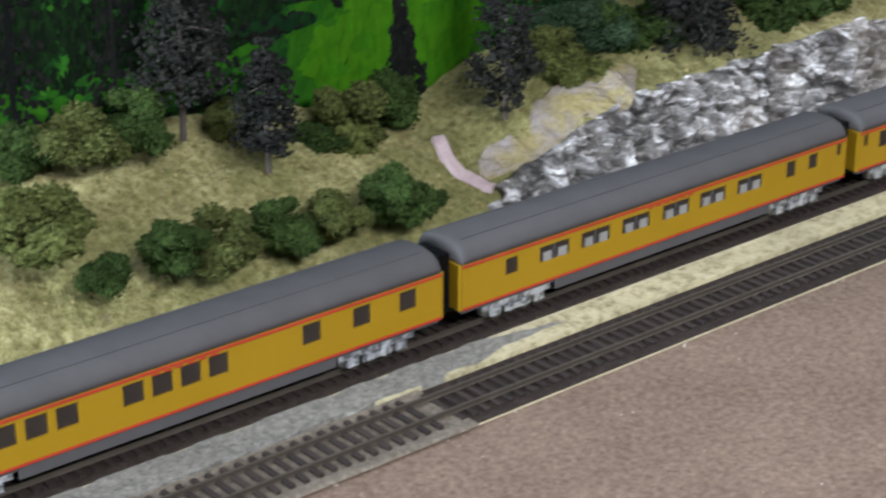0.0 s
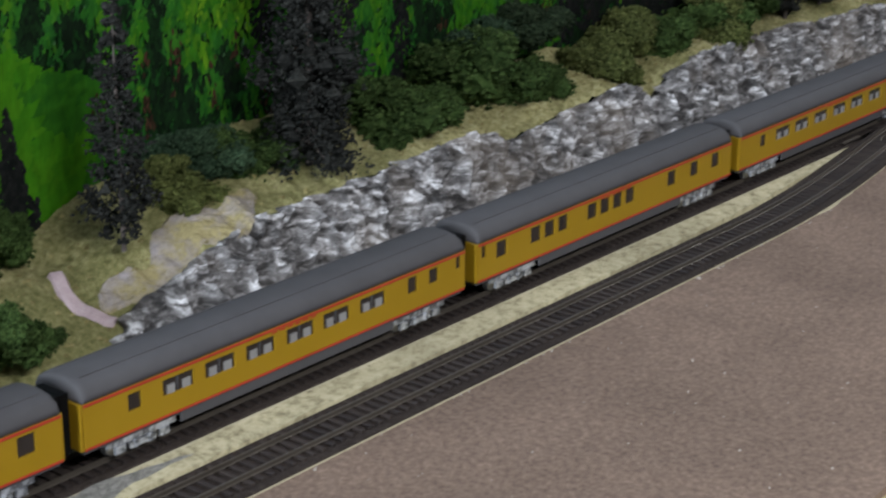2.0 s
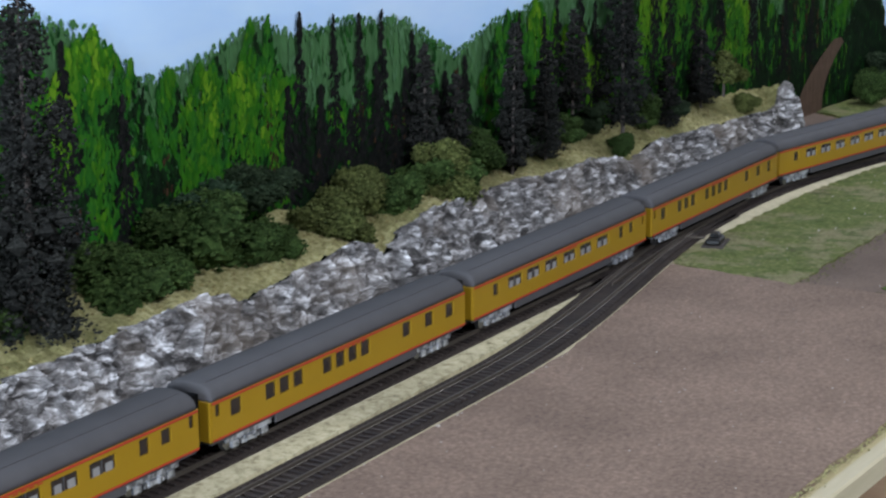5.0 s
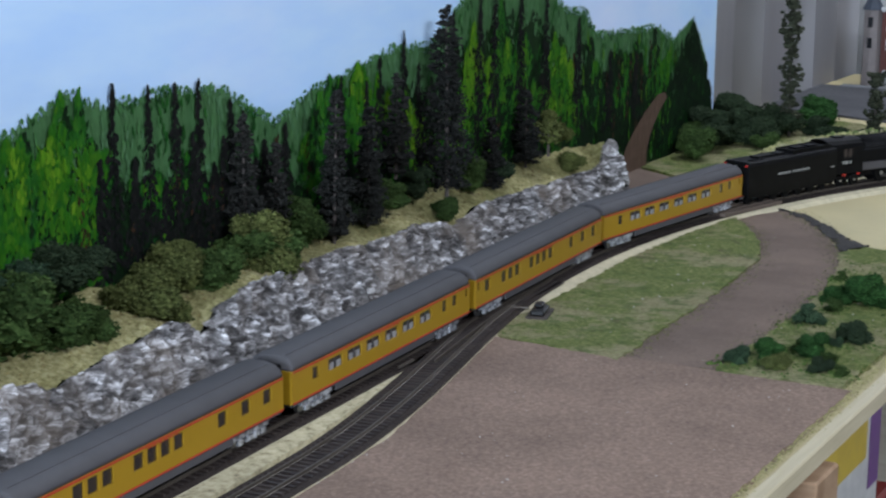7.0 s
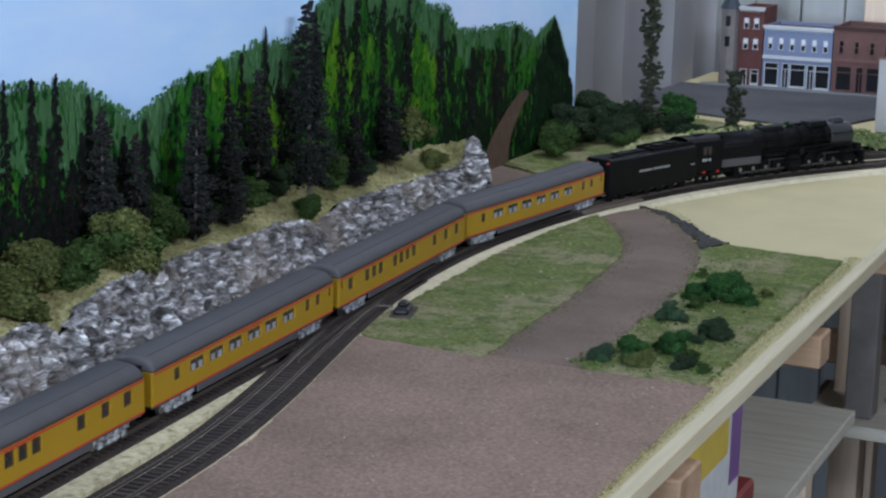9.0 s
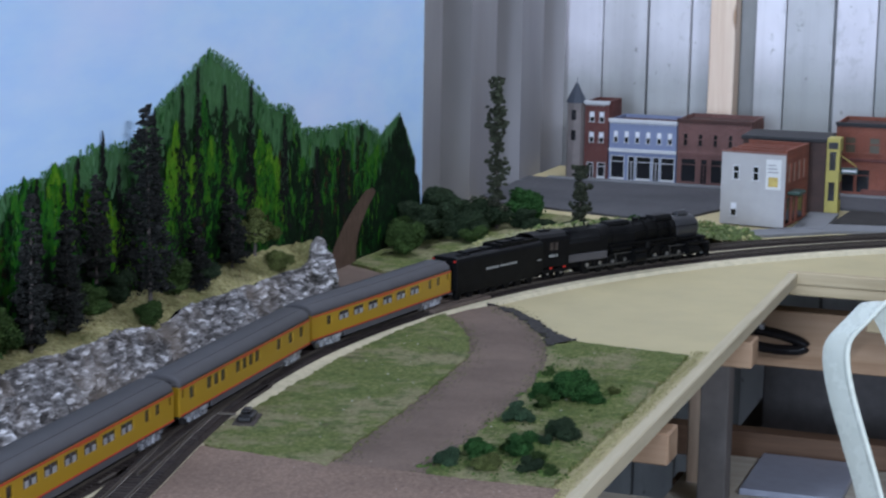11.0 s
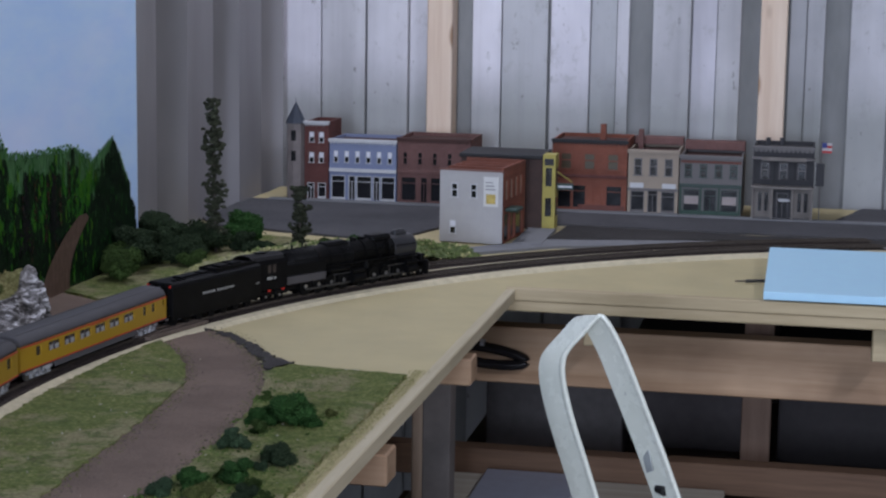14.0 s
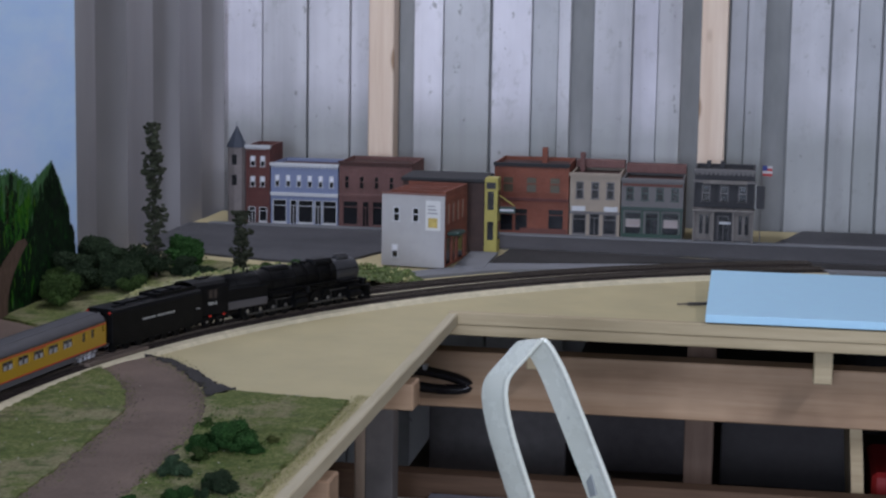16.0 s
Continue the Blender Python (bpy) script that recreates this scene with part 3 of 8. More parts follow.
part("body", bbox(-0.0065, 0.0065, -0.014, 0.012, 0.0046, 0.0100, 0.0016), M_PLAS, swm)
part("cover", bbox(-0.0045, 0.0035, -0.006, 0.007, 0.0100, 0.0136, 0.0014), M_PLAS, swm)
bm = BM()
cyl(bm, (-0.010, 0.004, 0.007), (-0.030, 0.004, 0.0065), 0.0011, n=8)
part("throw_rod", bm, M_RAIL, swm)

# ---------------------------------------------------------------- rock cut
TOPS = ((0.575, 0.002), (0.595, 0.012), (0.612, 0.022), (0.635, 0.033), (0.66, 0.041), (0.71, 0.050), (0.79, 0.053), (0.92, 0.060), (0.947, 0.046), (1.05, 0.052), (1.098, 0.058), (1.142, 0.038), (1.171, 0.057),
        (1.21, 0.063), (1.338, 0.062), (1.453, 0.054), (1.524, 0.055), (1.587, 0.037), (1.65, 0.050), (1.747, 0.046), (1.88, 0.042), (1.955, 0.039), (1.974, 0.045), (1.983, 0.066), (1.990, 0.065), (1.998, 0.026))
TY, TZ = [a for a, _ in TOPS], [b for _, b in TOPS]


def rock_top(y):
    return float(np.interp(y, TY, TZ)) + 0.0028 * noise.noise((y * 40, 3.1, 0)) + 0.0030 * noise.noise((y * 105, 8.1, 0))


def rock_foot(y):
    return -0.7475 - 0.004 * noise.noise((y * 9, 0.3, 7)) + (0.006 if y > 1.8 else 0.0)


def crag(p):
    """Broken, slanting ledges: blocks with faces of their own, at three sizes."""
    a, b = 0.30 * p.y + 0.95 * p.z, 0.30 * p.z - 0.95 * p.y
    out = 0.0060 * noise.noise(Vector((p.x * 14, p.y * 20, p.z * 22)))
    bend = 0.010 * noise.noise(Vector((p.y * 38, p.z * 38, 4.0)))
    for fa, fb, depth, w in ((26, 62, 0.0090, 0.0), (60, 140, 0.0060, 7.7), (120, 250, 0.0023, 3.1)):
        n = noise.noise(Vector((a * fa, (b + bend) * fb, w)))
        out += depth * (0.62 - 1.9 * abs(n))
    q = Vector((a * 40, b * 70, 2.0))
    d, pts = noise.voronoi(q)
    out += 0.0034 * noise.cell(pts[0] * 13.7) + 0.003 * min(d[1] - d[0], 0.2)
    return out


M_ROCKM = Mat("plaster_rock", 0.85, spec=0.25)
rk = M_ROCKM
warp = rk.node("ShaderNodeTexNoise", Vector=rk.co, Scale=60.0, Detail=3.0, Roughness=0.6).outputs["Color"]
bent = rk.node("ShaderNodeVectorMath")
bent.operation = "MULTIPLY_ADD"
rk.t.links.new(warp, bent.inputs[0])
bent.inputs[1].default_value = (0.012, 0.012, 0.012)
rk.t.links.new(rk.co, bent.inputs[2])
lean = rk.t.nodes.new("ShaderNodeMapping")
rk.t.links.new(bent.outputs[0], lean.inputs["Vector"])
lean.inputs["Rotation"].default_value = (-1.27, 0.0, 0.0)
lean.inputs["Scale"].default_value = (0.6, 0.62, 1.9)
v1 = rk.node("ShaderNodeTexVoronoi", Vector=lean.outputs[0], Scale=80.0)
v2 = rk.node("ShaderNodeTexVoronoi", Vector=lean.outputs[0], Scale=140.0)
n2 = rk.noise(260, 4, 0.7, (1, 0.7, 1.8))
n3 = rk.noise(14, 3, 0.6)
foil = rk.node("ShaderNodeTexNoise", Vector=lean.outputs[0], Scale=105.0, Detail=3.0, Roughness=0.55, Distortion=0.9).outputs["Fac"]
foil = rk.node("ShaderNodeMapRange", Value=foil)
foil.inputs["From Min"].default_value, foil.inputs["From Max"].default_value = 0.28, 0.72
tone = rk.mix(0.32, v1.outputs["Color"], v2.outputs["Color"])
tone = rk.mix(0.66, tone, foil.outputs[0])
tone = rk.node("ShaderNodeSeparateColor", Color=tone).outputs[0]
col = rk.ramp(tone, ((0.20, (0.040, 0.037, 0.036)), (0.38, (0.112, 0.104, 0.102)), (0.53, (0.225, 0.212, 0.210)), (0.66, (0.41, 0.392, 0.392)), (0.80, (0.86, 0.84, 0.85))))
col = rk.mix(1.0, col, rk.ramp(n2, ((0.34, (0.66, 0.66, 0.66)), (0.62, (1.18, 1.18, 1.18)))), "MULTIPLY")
col = rk.mix(rk.ramp(n3, ((0.48, (0, 0, 0)), (0.68, (0.55, 0.55, 0.55)))), col, (0.29, 0.235, 0.19))
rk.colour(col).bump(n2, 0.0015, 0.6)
NY, NS = 860, 44
mesh_v = []
for i in range(NY + 1):
    y = 0.578 + (1.998 - 0.578) * i / NY
    top, foot = rock_top(y), rock_foot(y)
    for j in range(NS + 1):
        s = j / NS
        # up the face, then down into the hill behind the crest
        if s < 0.86:
            h = s / 0.86
            x = foot - 0.020 * h ** 1.4 - 0.004 * h
            z = TOP + (top - TOP) * h ** 0.92
            w = min(1.0, 4 * h)
        else:
            h = (s - 0.86) / 0.14
            x = foot - 0.024 - 0.012 * h
            z = top - 0.020 * h
            w = 1.0 - h
        c = crag(Vector((x, y, z))) * w
        mesh_v.append((x + c, y + 0.5 * c, z + 0.30 * c * (1 if s > 0.5 else 0.3)))
rock = thing("rock_face", "craggy grey-white plaster rock cut beside the track", "rock face")
CUTS = (0.578, 0.760, 0.947, 1.142, 1.340, 1.587, 1.790, 1.998)
for y0, y1 in zip(CUTS, CUTS[1:]):
    i0, i1 = (round((y - 0.578) / (1.998 - 0.578) * NY) for y in (y0, y1))
    bm = BM()
    grid = [[bm.verts.new(mesh_v[i * (NS + 1) + j]) for j in range(NS + 1)] for i in range(i0, i1 + 1)]
    for a, b in zip(grid, grid[1:]):
        for j in range(NS):
            bm.faces.new((a[j], a[j + 1], b[j + 1], b[j]))
    if y1 == CUTS[-1]:
        bm.faces.new(grid[-1])
    bmesh.ops.recalc_face_normals(bm, faces=bm.faces[:])
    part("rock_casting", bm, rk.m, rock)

# ---------------------------------------------------------------- hillside
M_HILL = Mat("hill_turf", 0.95, spec=0.1)
h1 = M_HILL.noise(230, 4, 0.7)
h2 = M_HILL.noise(11, 4, 0.6)
h3 = M_HILL.noise(45, 4, 0.65)
hc = M_HILL.ramp(h1, ((0.3, (0.20, 0.172, 0.066)), (0.5, (0.41, 0.37, 0.17)), (0.7, (0.63, 0.58, 0.32))))
hc = M_HILL.mix(M_HILL.ramp(h2, ((0.43, (0, 0, 0)), (0.60, (0.85, 0.85, 0.85)))), hc, M_HILL.ramp(h1, ((0.3, (0.10, 0.105, 0.035)), (0.7, (0.30, 0.28, 0.115)))))
hc = M_HILL.mix(M_HILL.ramp(h3, ((0.62, (0, 0, 0)), (0.74, (0.7, 0.7, 0.7)))), hc, (0.22, 0.165, 0.11))
M_HILL.colour(hc).bump(h1, 0.0035, 0.9)
BACK_Z = ((-0.6, 0.07), (0.3, 0.070), (0.43, 0.067), (0.49, 0.056), (0.575, 0.046), (0.604, 0.061), (0.676, 0.080), (0.8, 0.080), (1.2, 0.072), (1.6, 0.066), (1.92, 0.060), (1.97, 0.050), (2.02, 0.02))


def hill_z(u, v):
    """Height of the hillside in room axes."""
    y = -u * SU + v * CU
    x = u * CU + v * SU
    back = float(np.interp(v, [a for a, _ in BACK_Z], [b for _, b in BACK_Z]))
    front_x = rock_foot(y) - 0.0245
    crest = rock_top(y) - 0.002 if y > 0.6 else 0.0
    blend = min(max((y - 0.585) / 0.10, 0.0), 1.0)
    fx = (-0.752) * (1 - blend) + front_x * blend
    fz = -0.001 * (1 - blend) + crest * blend
    bx = U_BACK * CU + v * SU
    q = min(max((fx - x) / (fx - bx), 0.0), 1.0)
    z = fz + (back - fz) * (q ** 0.85 if blend < 0.5 else q)
    return z + 0.0035 * noise.noise((x * 40, y * 40, 0)) + 0.0018 * noise.noise((x * 130, y * 130, 4))


bm = BM()
NU, NV = 40, 420
rows = []
for i in range(NV + 1):
    v = -0.6 + (2.012 + 0.6) * i / NV
    y_mid = v + 0.035
    u_front = (-0.752 if y_mid < 0.60 else rock_foot(y_mid) - 0.0235) * CU - y_mid * SU
    rows.append([bm.verts.new(rm(u, v, hill_z(u, v))) for u in [u_front + (U_BACK - 0.001 - u_front) * j / NU for j in range(NU + 1)]])
for a, b in zip(rows, rows[1:]):
    for j in range(NU):
        bm.faces.new((a[j], a[j + 1], b[j + 1], b[j]))
bmesh.ops.recalc_face_normals(bm, faces=bm.faces[:])
setting("ground_hill", bm, M_HILL.m, "straw-coloured grassy hillside above the rock cut", "hillside", None)

# low grassy bank in the bend
M_BANK = speckle("bank_turf", (0.17, 0.17, 0.075), (0.40, 0.385, 0.20), (0.62, 0.58, 0.36), 120, 0.0045, big=16)
rows = []
for i in range(61):
    q = i / 60
    a = radians(23.4 + 24 * q)
    row = []
    for j in range(15):
        s = j / 14
        wide = 0.040 + 0.105 * math.sin(math.pi * min(q * 1.1, 1)) ** 0.5
        r = RMID + GAP + 0.030 + wide * s
        hgt = (0.036 * math.sin(math.pi * min(1, 0.10 + 1.1 * s)) + 0.005) * math.sin(math.pi * q) ** 0.4
        x, y = XC - r * math.cos(a), YC + r * math.sin(a)
        row.append((x, y, TOP - 0.001 + max(hgt + 0.005 * noise.noise((x * 60, y * 60, 2)), 0.0)))
    rows.append(row)
M_BANK_GREEN = speckle("bank_green_turf", (0.065, 0.095, 0.032), (0.15, 0.195, 0.072), (0.28, 0.32, 0.145), 120, 0.0045, big=16)
for name, some, material, label in (("ground_bank", rows[:38], M_BANK, "low straw-coloured turf bank behind the curved tracks"), ("ground_bank_2", rows[37:], M_BANK_GREEN, "green end of the turf bank beside the town")):
    bm = BM()
    grid = [[bm.verts.new(p) for p in row] for row in some]
    for a, b in zip(grid, grid[1:]):
        for j in range(14):
            bm.faces.new((a[j], a[j + 1], b[j + 1], b[j]))
    bmesh.ops.recalc_face_normals(bm, faces=bm.faces[:])
    setting(name, bm, material, label, "grass bank", None)

# the pale pink spill on the slope
M_PINK = speckle("pink_plaster", (0.50, 0.38, 0.40), (0.60, 0.46, 0.48), (0.68, 0.55, 0.57), 200, 0.001)
bm = BM()
pts = []
for k in range(14):
    q = k / 13
    y = 0.598 - 0.008 * math.sin(q * 3.1) + 0.004 * q
    x = -0.823 + 0.046 * q
    pts.append((x, y, hill_z(x * CU - y * SU, x * SU + y * CU) + 0.0005))
sweep(bm, pts, ((-0.0055, -0.001), (-0.0035, 0.0022), (0.0035, 0.0022), (0.0055, -0.001)))
tagged(part("plaster_streak", bm, M_PINK), "pale pink streak of bare plaster down the slope", "plaster")


# bare pinkish plaster where the turf stops at the start of the cut
M_BAREM = Mat("bare_plaster", 0.9, spec=0.15)
b1 = M_BAREM.noise(42, 4, 0.65)
b2 = M_BAREM.noise(300, 4, 0.7)
bc = M_BAREM.ramp(b1, ((0.42, (0.37, 0.31, 0.155)), (0.53, (0.36, 0.31, 0.245)), (0.66, (0.37, 0.33, 0.33))))
bc = M_BAREM.mix(1.0, bc, M_BAREM.ramp(b2, ((0.3, (0.72, 0.72, 0.70)), (0.7, (1.22, 1.2, 1.2)))), "MULTIPLY")
M_BARE = M_BAREM.colour(bc).bump(b2, 0.0015, 0.8).m
bm = BM()
rows = []
for i in range(37):
    y = 0.600 + 0.135 * i / 36
    wide = 0.020 * math.sin(math.pi * i / 36) ** 0.6 * (1 + 0.35 * noise.noise((y * 60, 5, 0)))
    mid = rock_foot(y) - 0.040 - 0.006 * math.sin(i * 0.4)
    row = []
    for j in range(9):
        x = mid + wide * (j / 4 - 1)
        u, v = x * CU - y * SU, x * SU + y * CU
        row.append(bm.verts.new((x, y, hill_z(u, v) + (0.0014 + 0.0009 * noise.noise((x * 110, y * 110, 2)) + 0.0012 * noise.noise((x * 300, y * 300, 5)) if 0 < j < 8 and 0 < i < 36 else -0.002))))
    rows.append(row)
for a, b in zip(rows, rows[1:]):
    for j in range(8):
        bm.faces.new((a[j], a[j + 1], b[j + 1], b[j]))
bmesh.ops.recalc_face_normals(bm, faces=bm.faces[:])
setting("ground_plaster", bm, M_BARE, "bare pinkish-grey plaster at the start of the cut", "plaster", None)


# ---------------------------------------------------------------- foliage
def foam(name, lo, mid, hi, grain=330):
    m = Mat(name, 0.95, spec=0.06)
    fine = m.noise(grain, 4, 0.8)
    c = m.ramp(fine, ((0.32, lo), (0.5, mid), (0.68, hi)))
    c = m.mix(1.0, c, m.ramp(m.island(), ((0.0, (0.66, 0.66, 0.66)), (1.0, (1.28, 1.28, 1.24)))), "MULTIPLY")
    c = m.mix(1.0, c, m.ramp(m.random(), ((0.0, (0.85, 0.85, 0.85)), (1.0, (1.15, 1.12, 1.1)))), "MULTIPLY")
    m.colour(c).bump(fine, 0.0015, 0.9)
    return m.m


FOAM = {
    kind: (foam(word + "_foam", lo, mid, hi), label, foam(word + "_bush", lo, mid, hi, 11))
    for kind, word, label, lo, mid, hi in (
        ("o", "olive", "olive", (0.034, 0.044, 0.012), (0.092, 0.110, 0.034), (0.205, 0.225, 0.084)),
        ("d", "green", "mid-green", (0.012, 0.026, 0.007), (0.040, 0.072, 0.020), (0.104, 0.152, 0.050)),
        ("b", "blue_green", "bluish green", (0.011, 0.026, 0.013), (0.036, 0.066, 0.036), (0.088, 0.135, 0.078)),
        ("k", "dark", "dark green", (0.010, 0.017, 0.010), (0.026, 0.042, 0.022), (0.06, 0.085, 0.045)),
        ("g", "leaf_green", "leaf-green", (0.010, 0.032, 0.008), (0.026, 0.072, 0.019), (0.064, 0.140, 0.044)),
        ("c", "charcoal", "charcoal green", (0.012, 0.013, 0.012), (0.027, 0.028, 0.026), (0.060, 0.062, 0.058)),
        ("p", "grey_green", "grey-green", (0.018, 0.022, 0.015), (0.040, 0.046, 0.030), (0.09, 0.096, 0.066)),
    )
}
M_TRUNK = plain("grey_bark", (0.11, 0.09, 0.08), 0.9, vary=0.35, scale=160)

ICO = BM()
bmesh.ops.create_icosphere(ICO, subdivisions=1, radius=1.0)
ICO.verts.ensure_lookup_table()
ICO_V = [v.co.copy() for v in ICO.verts]
ICO_F = [[v.index for v in f.verts] for f in ICO.faces]
ICO.free()


OCT_V = [Vector(p) for p in ((1, 0, 0), (-1, 0, 0), (0, 1, 0), (0, -1, 0), (0, 0, 1), (0, 0, -1))]
OCT_F = [[a, b, c] if (a + b + c) % 2 else [a, c, b] for a in (0, 1) for b in (2, 3) for c in (4, 5)]


def clumps(spots, rnd, fine=False):
    """Many small ragged lumps, as one mesh."""
    verts, faces = [], []
    ico_v, ico_f = (OCT_V, OCT_F) if fine else (ICO_V, ICO_F)
    for c, r in spots:
        base = len(verts)
        sq = Vector((rnd.uniform(0.7, 1.3), rnd.uniform(0.7, 1.3), rnd.uniform(0.55, 1.0)))
        for v in ico_v:
            k = r * rnd.uniform(0.6, 1.3)
            verts.append(c + Vector((v.x * sq.x, v.y * sq.y, v.z * sq.z)) * k)
        faces += [[i + base for i in f] for f in ico_f]
    mesh = bpy.data.meshes.new("foliage")
    mesh.from_pydata(verts, [], faces)
    return mesh


ICO_FINE = BM()
bmesh.ops.create_icosphere(ICO_FINE, subdivisions=3, radius=1.0)
ICO_FINE.verts.ensure_lookup_table()
FINE_V = [v.co.copy() for v in ICO_FINE.verts]
FINE_F = [[v.index for v in f.verts] for f in ICO_FINE.faces]
ICO_FINE.free()


def lump(verts, faces, c, r, rnd, flat=0.85):
    """One crumbly foam lobe: a ball broken up at three sizes."""
    base = len(verts)
    off = Vector((rnd.uniform(0, 50), rnd.uniform(0, 50), rnd.uniform(0, 50)))
    for n in FINE_V:
        k = 1 + 0.30 * noise.noise(n * 1.9 + off) + 0.34 * noise.noise(n * 4.4 + off) + rnd.uniform(-0.12, 0.12)
        verts.append(c + Vector((n.x * r * k, n.y * r * k, n.z * r * k * flat)))
    faces += [[i + base for i in f] for f in FINE_F]


def crumbs_on(verts, faces, c, r, count, size, rnd, flat=0.85):
    """Loose flock over a lobe."""
    for _ in range(count):
        n = Vector((rnd.gauss(0, 1), rnd.gauss(0, 1), rnd.gauss(0.25, 1))).normalized()
        p = c + Vector((n.x, n.y, n.z * flat)) * r * rnd.uniform(0.86, 1.36)
        base = len(verts)
        q = size * rnd.uniform(0.55, 1.5)
        for v in OCT_V:
            verts.append(p + Vector((v.x * rnd.uniform(0.6, 1.4), v.y * rnd.uniform(0.6, 1.4), v.z * rnd.uniform(0.5, 1.2))) * q)
        faces += [[i + base for i in f] for f in OCT_F]


def bush_mesh(seed):
    """A lumpy, uneven mound of many foam lobes, about one unit in radius."""
    rnd = random.Random(seed)
    verts, faces = [], []
    lobes = [(Vector((rnd.uniform(-0.15, 0.15), rnd.uniform(-0.15, 0.15), -0.12)), 0.50)]
    for k in range(12):
        a, e = rnd.uniform(0, 6.28), rnd.uniform(-0.5, 1.25)
        d = rnd.uniform(0.36, 0.82)
        lobes.append((Vector((d * math.cos(a) * math.cos(e), d * math.sin(a) * math.cos(e), 0.95 * d * math.sin(e))), rnd.uniform(0.18, 0.38)))
    for c, r in lobes:
        lump(verts, faces, c, r, rnd)
        crumbs_on(verts, faces, c, r, int(470 * r + 20), 0.044, rnd)
    mesh = bpy.data.meshes.new("foliage")
    mesh.from_pydata(verts, [], faces)
    return mesh


BUSHES = [bush_mesh(s) for s in range(7)]
LOOK = {}


def bush(x, y, z, r, kind, group, index):
    rnd = random.Random(int(x * 7919 + y * 104729 + index))
    key = (index % len(BUSHES), kind)
    if key not in LOOK:
        LOOK[key] = BUSHES[key[0]].copy()
        LOOK[key].materials.append(FOAM[kind][2])
    ob = new("bush", LOOK[key])
    ob.matrix_basis = Matrix.LocRotScale((x, y, z), Euler((0, 0, rnd.uniform(0, 6.28))), (r * rnd.uniform(0.85, 1.2), r * rnd.uniform(0.85, 1.2), r * rnd.uniform(0.80, 1.12)) if group != "beside the road" else (r * rnd.uniform(0.8, 1.25), r * rnd.uniform(0.8, 1.25), r * rnd.uniform(0.75, 1.1)))
    return tagged(ob, "lumpy %s foam bush standing %s" % (FOAM[kind][1], group), "bush", "bushes " + group)


BUSH_WEST = (
    (-0.801, 0.320, 0.056, 0.0280, 'o'),
    (-0.849, 0.371, 0.076, 0.0222, 'o'),
    (-0.850, 0.407, 0.075, 0.0182, 'd'),
    (-0.855, 0.345, 0.072, 0.0162, 'd'),
    (-0.831, 0.537, 0.048, 0.0261, 'o'),
    (-0.840, 0.579, 0.052, 0.0201, 'd'),
    (-0.837, 0.519, 0.045, 0.0146, 'd'),
    (-0.767, 0.517, 0.031, 0.0192, 'd'),
    (-0.766, 0.538, 0.025, 0.0126, 'd'),
    (-0.766, 0.444, 0.031, 0.0178, 'd'),
    (-0.764, 0.476, 0.030, 0.0151, 'o'),
    (-0.767, 0.409, 0.033, 0.0160, 'o'),
    (-0.769, 0.376, 0.036, 0.0185, 'd'),
    (-0.770, 0.341, 0.032, 0.0126, 'd'),
    (-0.845, 0.463, 0.067, 0.0141, 'o'),
    (-0.819, 0.697, 0.061, 0.0192, 'o'),
    (-0.822, 0.739, 0.063, 0.0215, 'd'),
    (-0.825, 0.788, 0.061, 0.0239, 'd'),
)
BUSH_CUT = (
    (-0.829, 0.730, 0.076, 0.0225, 'b'),
    (-0.822, 0.757, 0.069, 0.0215, 'd'),
    (-0.815, 0.686, 0.064, 0.0173, 'o'),
    (-0.816, 0.769, 0.062, 0.0164, 'b'),
    (-0.816, 0.869, 0.068, 0.0288, 'd'),
    (-0.809, 0.921, 0.061, 0.0217, 'd'),
    (-0.817, 0.977, 0.085, 0.0345, 'd'),
    (-0.804, 1.043, 0.062, 0.0210, 'd'),
    (-0.806, 1.125, 0.066, 0.0290, 'o'),
    (-0.803, 1.283, 0.069, 0.0282, 'o'),
    (-0.815, 0.904, 0.065, 0.0292, 'd'),
    (-0.821, 0.993, 0.085, 0.0349, 'b'),
    (-0.803, 1.045, 0.057, 0.0219, 'd'),
    (-0.808, 1.172, 0.078, 0.0270, 'o'),
    (-0.797, 1.198, 0.070, 0.0220, 'd'),
    (-0.802, 1.286, 0.075, 0.0296, 'd'),
    (-0.804, 1.352, 0.082, 0.0222, 'd'),
    (-0.834, 0.706, 0.075, 0.0207, 'b'),
)
BUSH_EAST = (
    (-0.815, 1.008, 0.067, 0.0296, 'd'),
    (-0.825, 1.061, 0.104, 0.0285, 'k'),
    (-0.802, 1.298, 0.062, 0.0258, 'd'),
    (-0.807, 1.354, 0.080, 0.0218, 'd'),
    (-0.793, 1.504, 0.080, 0.0183, 'd'),
    (-0.778, 1.596, 0.052, 0.0153, 'd'),
    (-0.793, 1.678, 0.073, 0.0199, 'd'),
    (-0.790, 1.741, 0.069, 0.0187, 'k'),
    (-0.802, 1.467, 0.078, 0.0144, 'k'),
    (-0.788, 1.879, 0.092, 0.0217, 'o'),
    (-0.774, 1.907, 0.051, 0.0138, 'o'),
    (-0.799, 1.577, 0.078, 0.0163, 'k'),
)
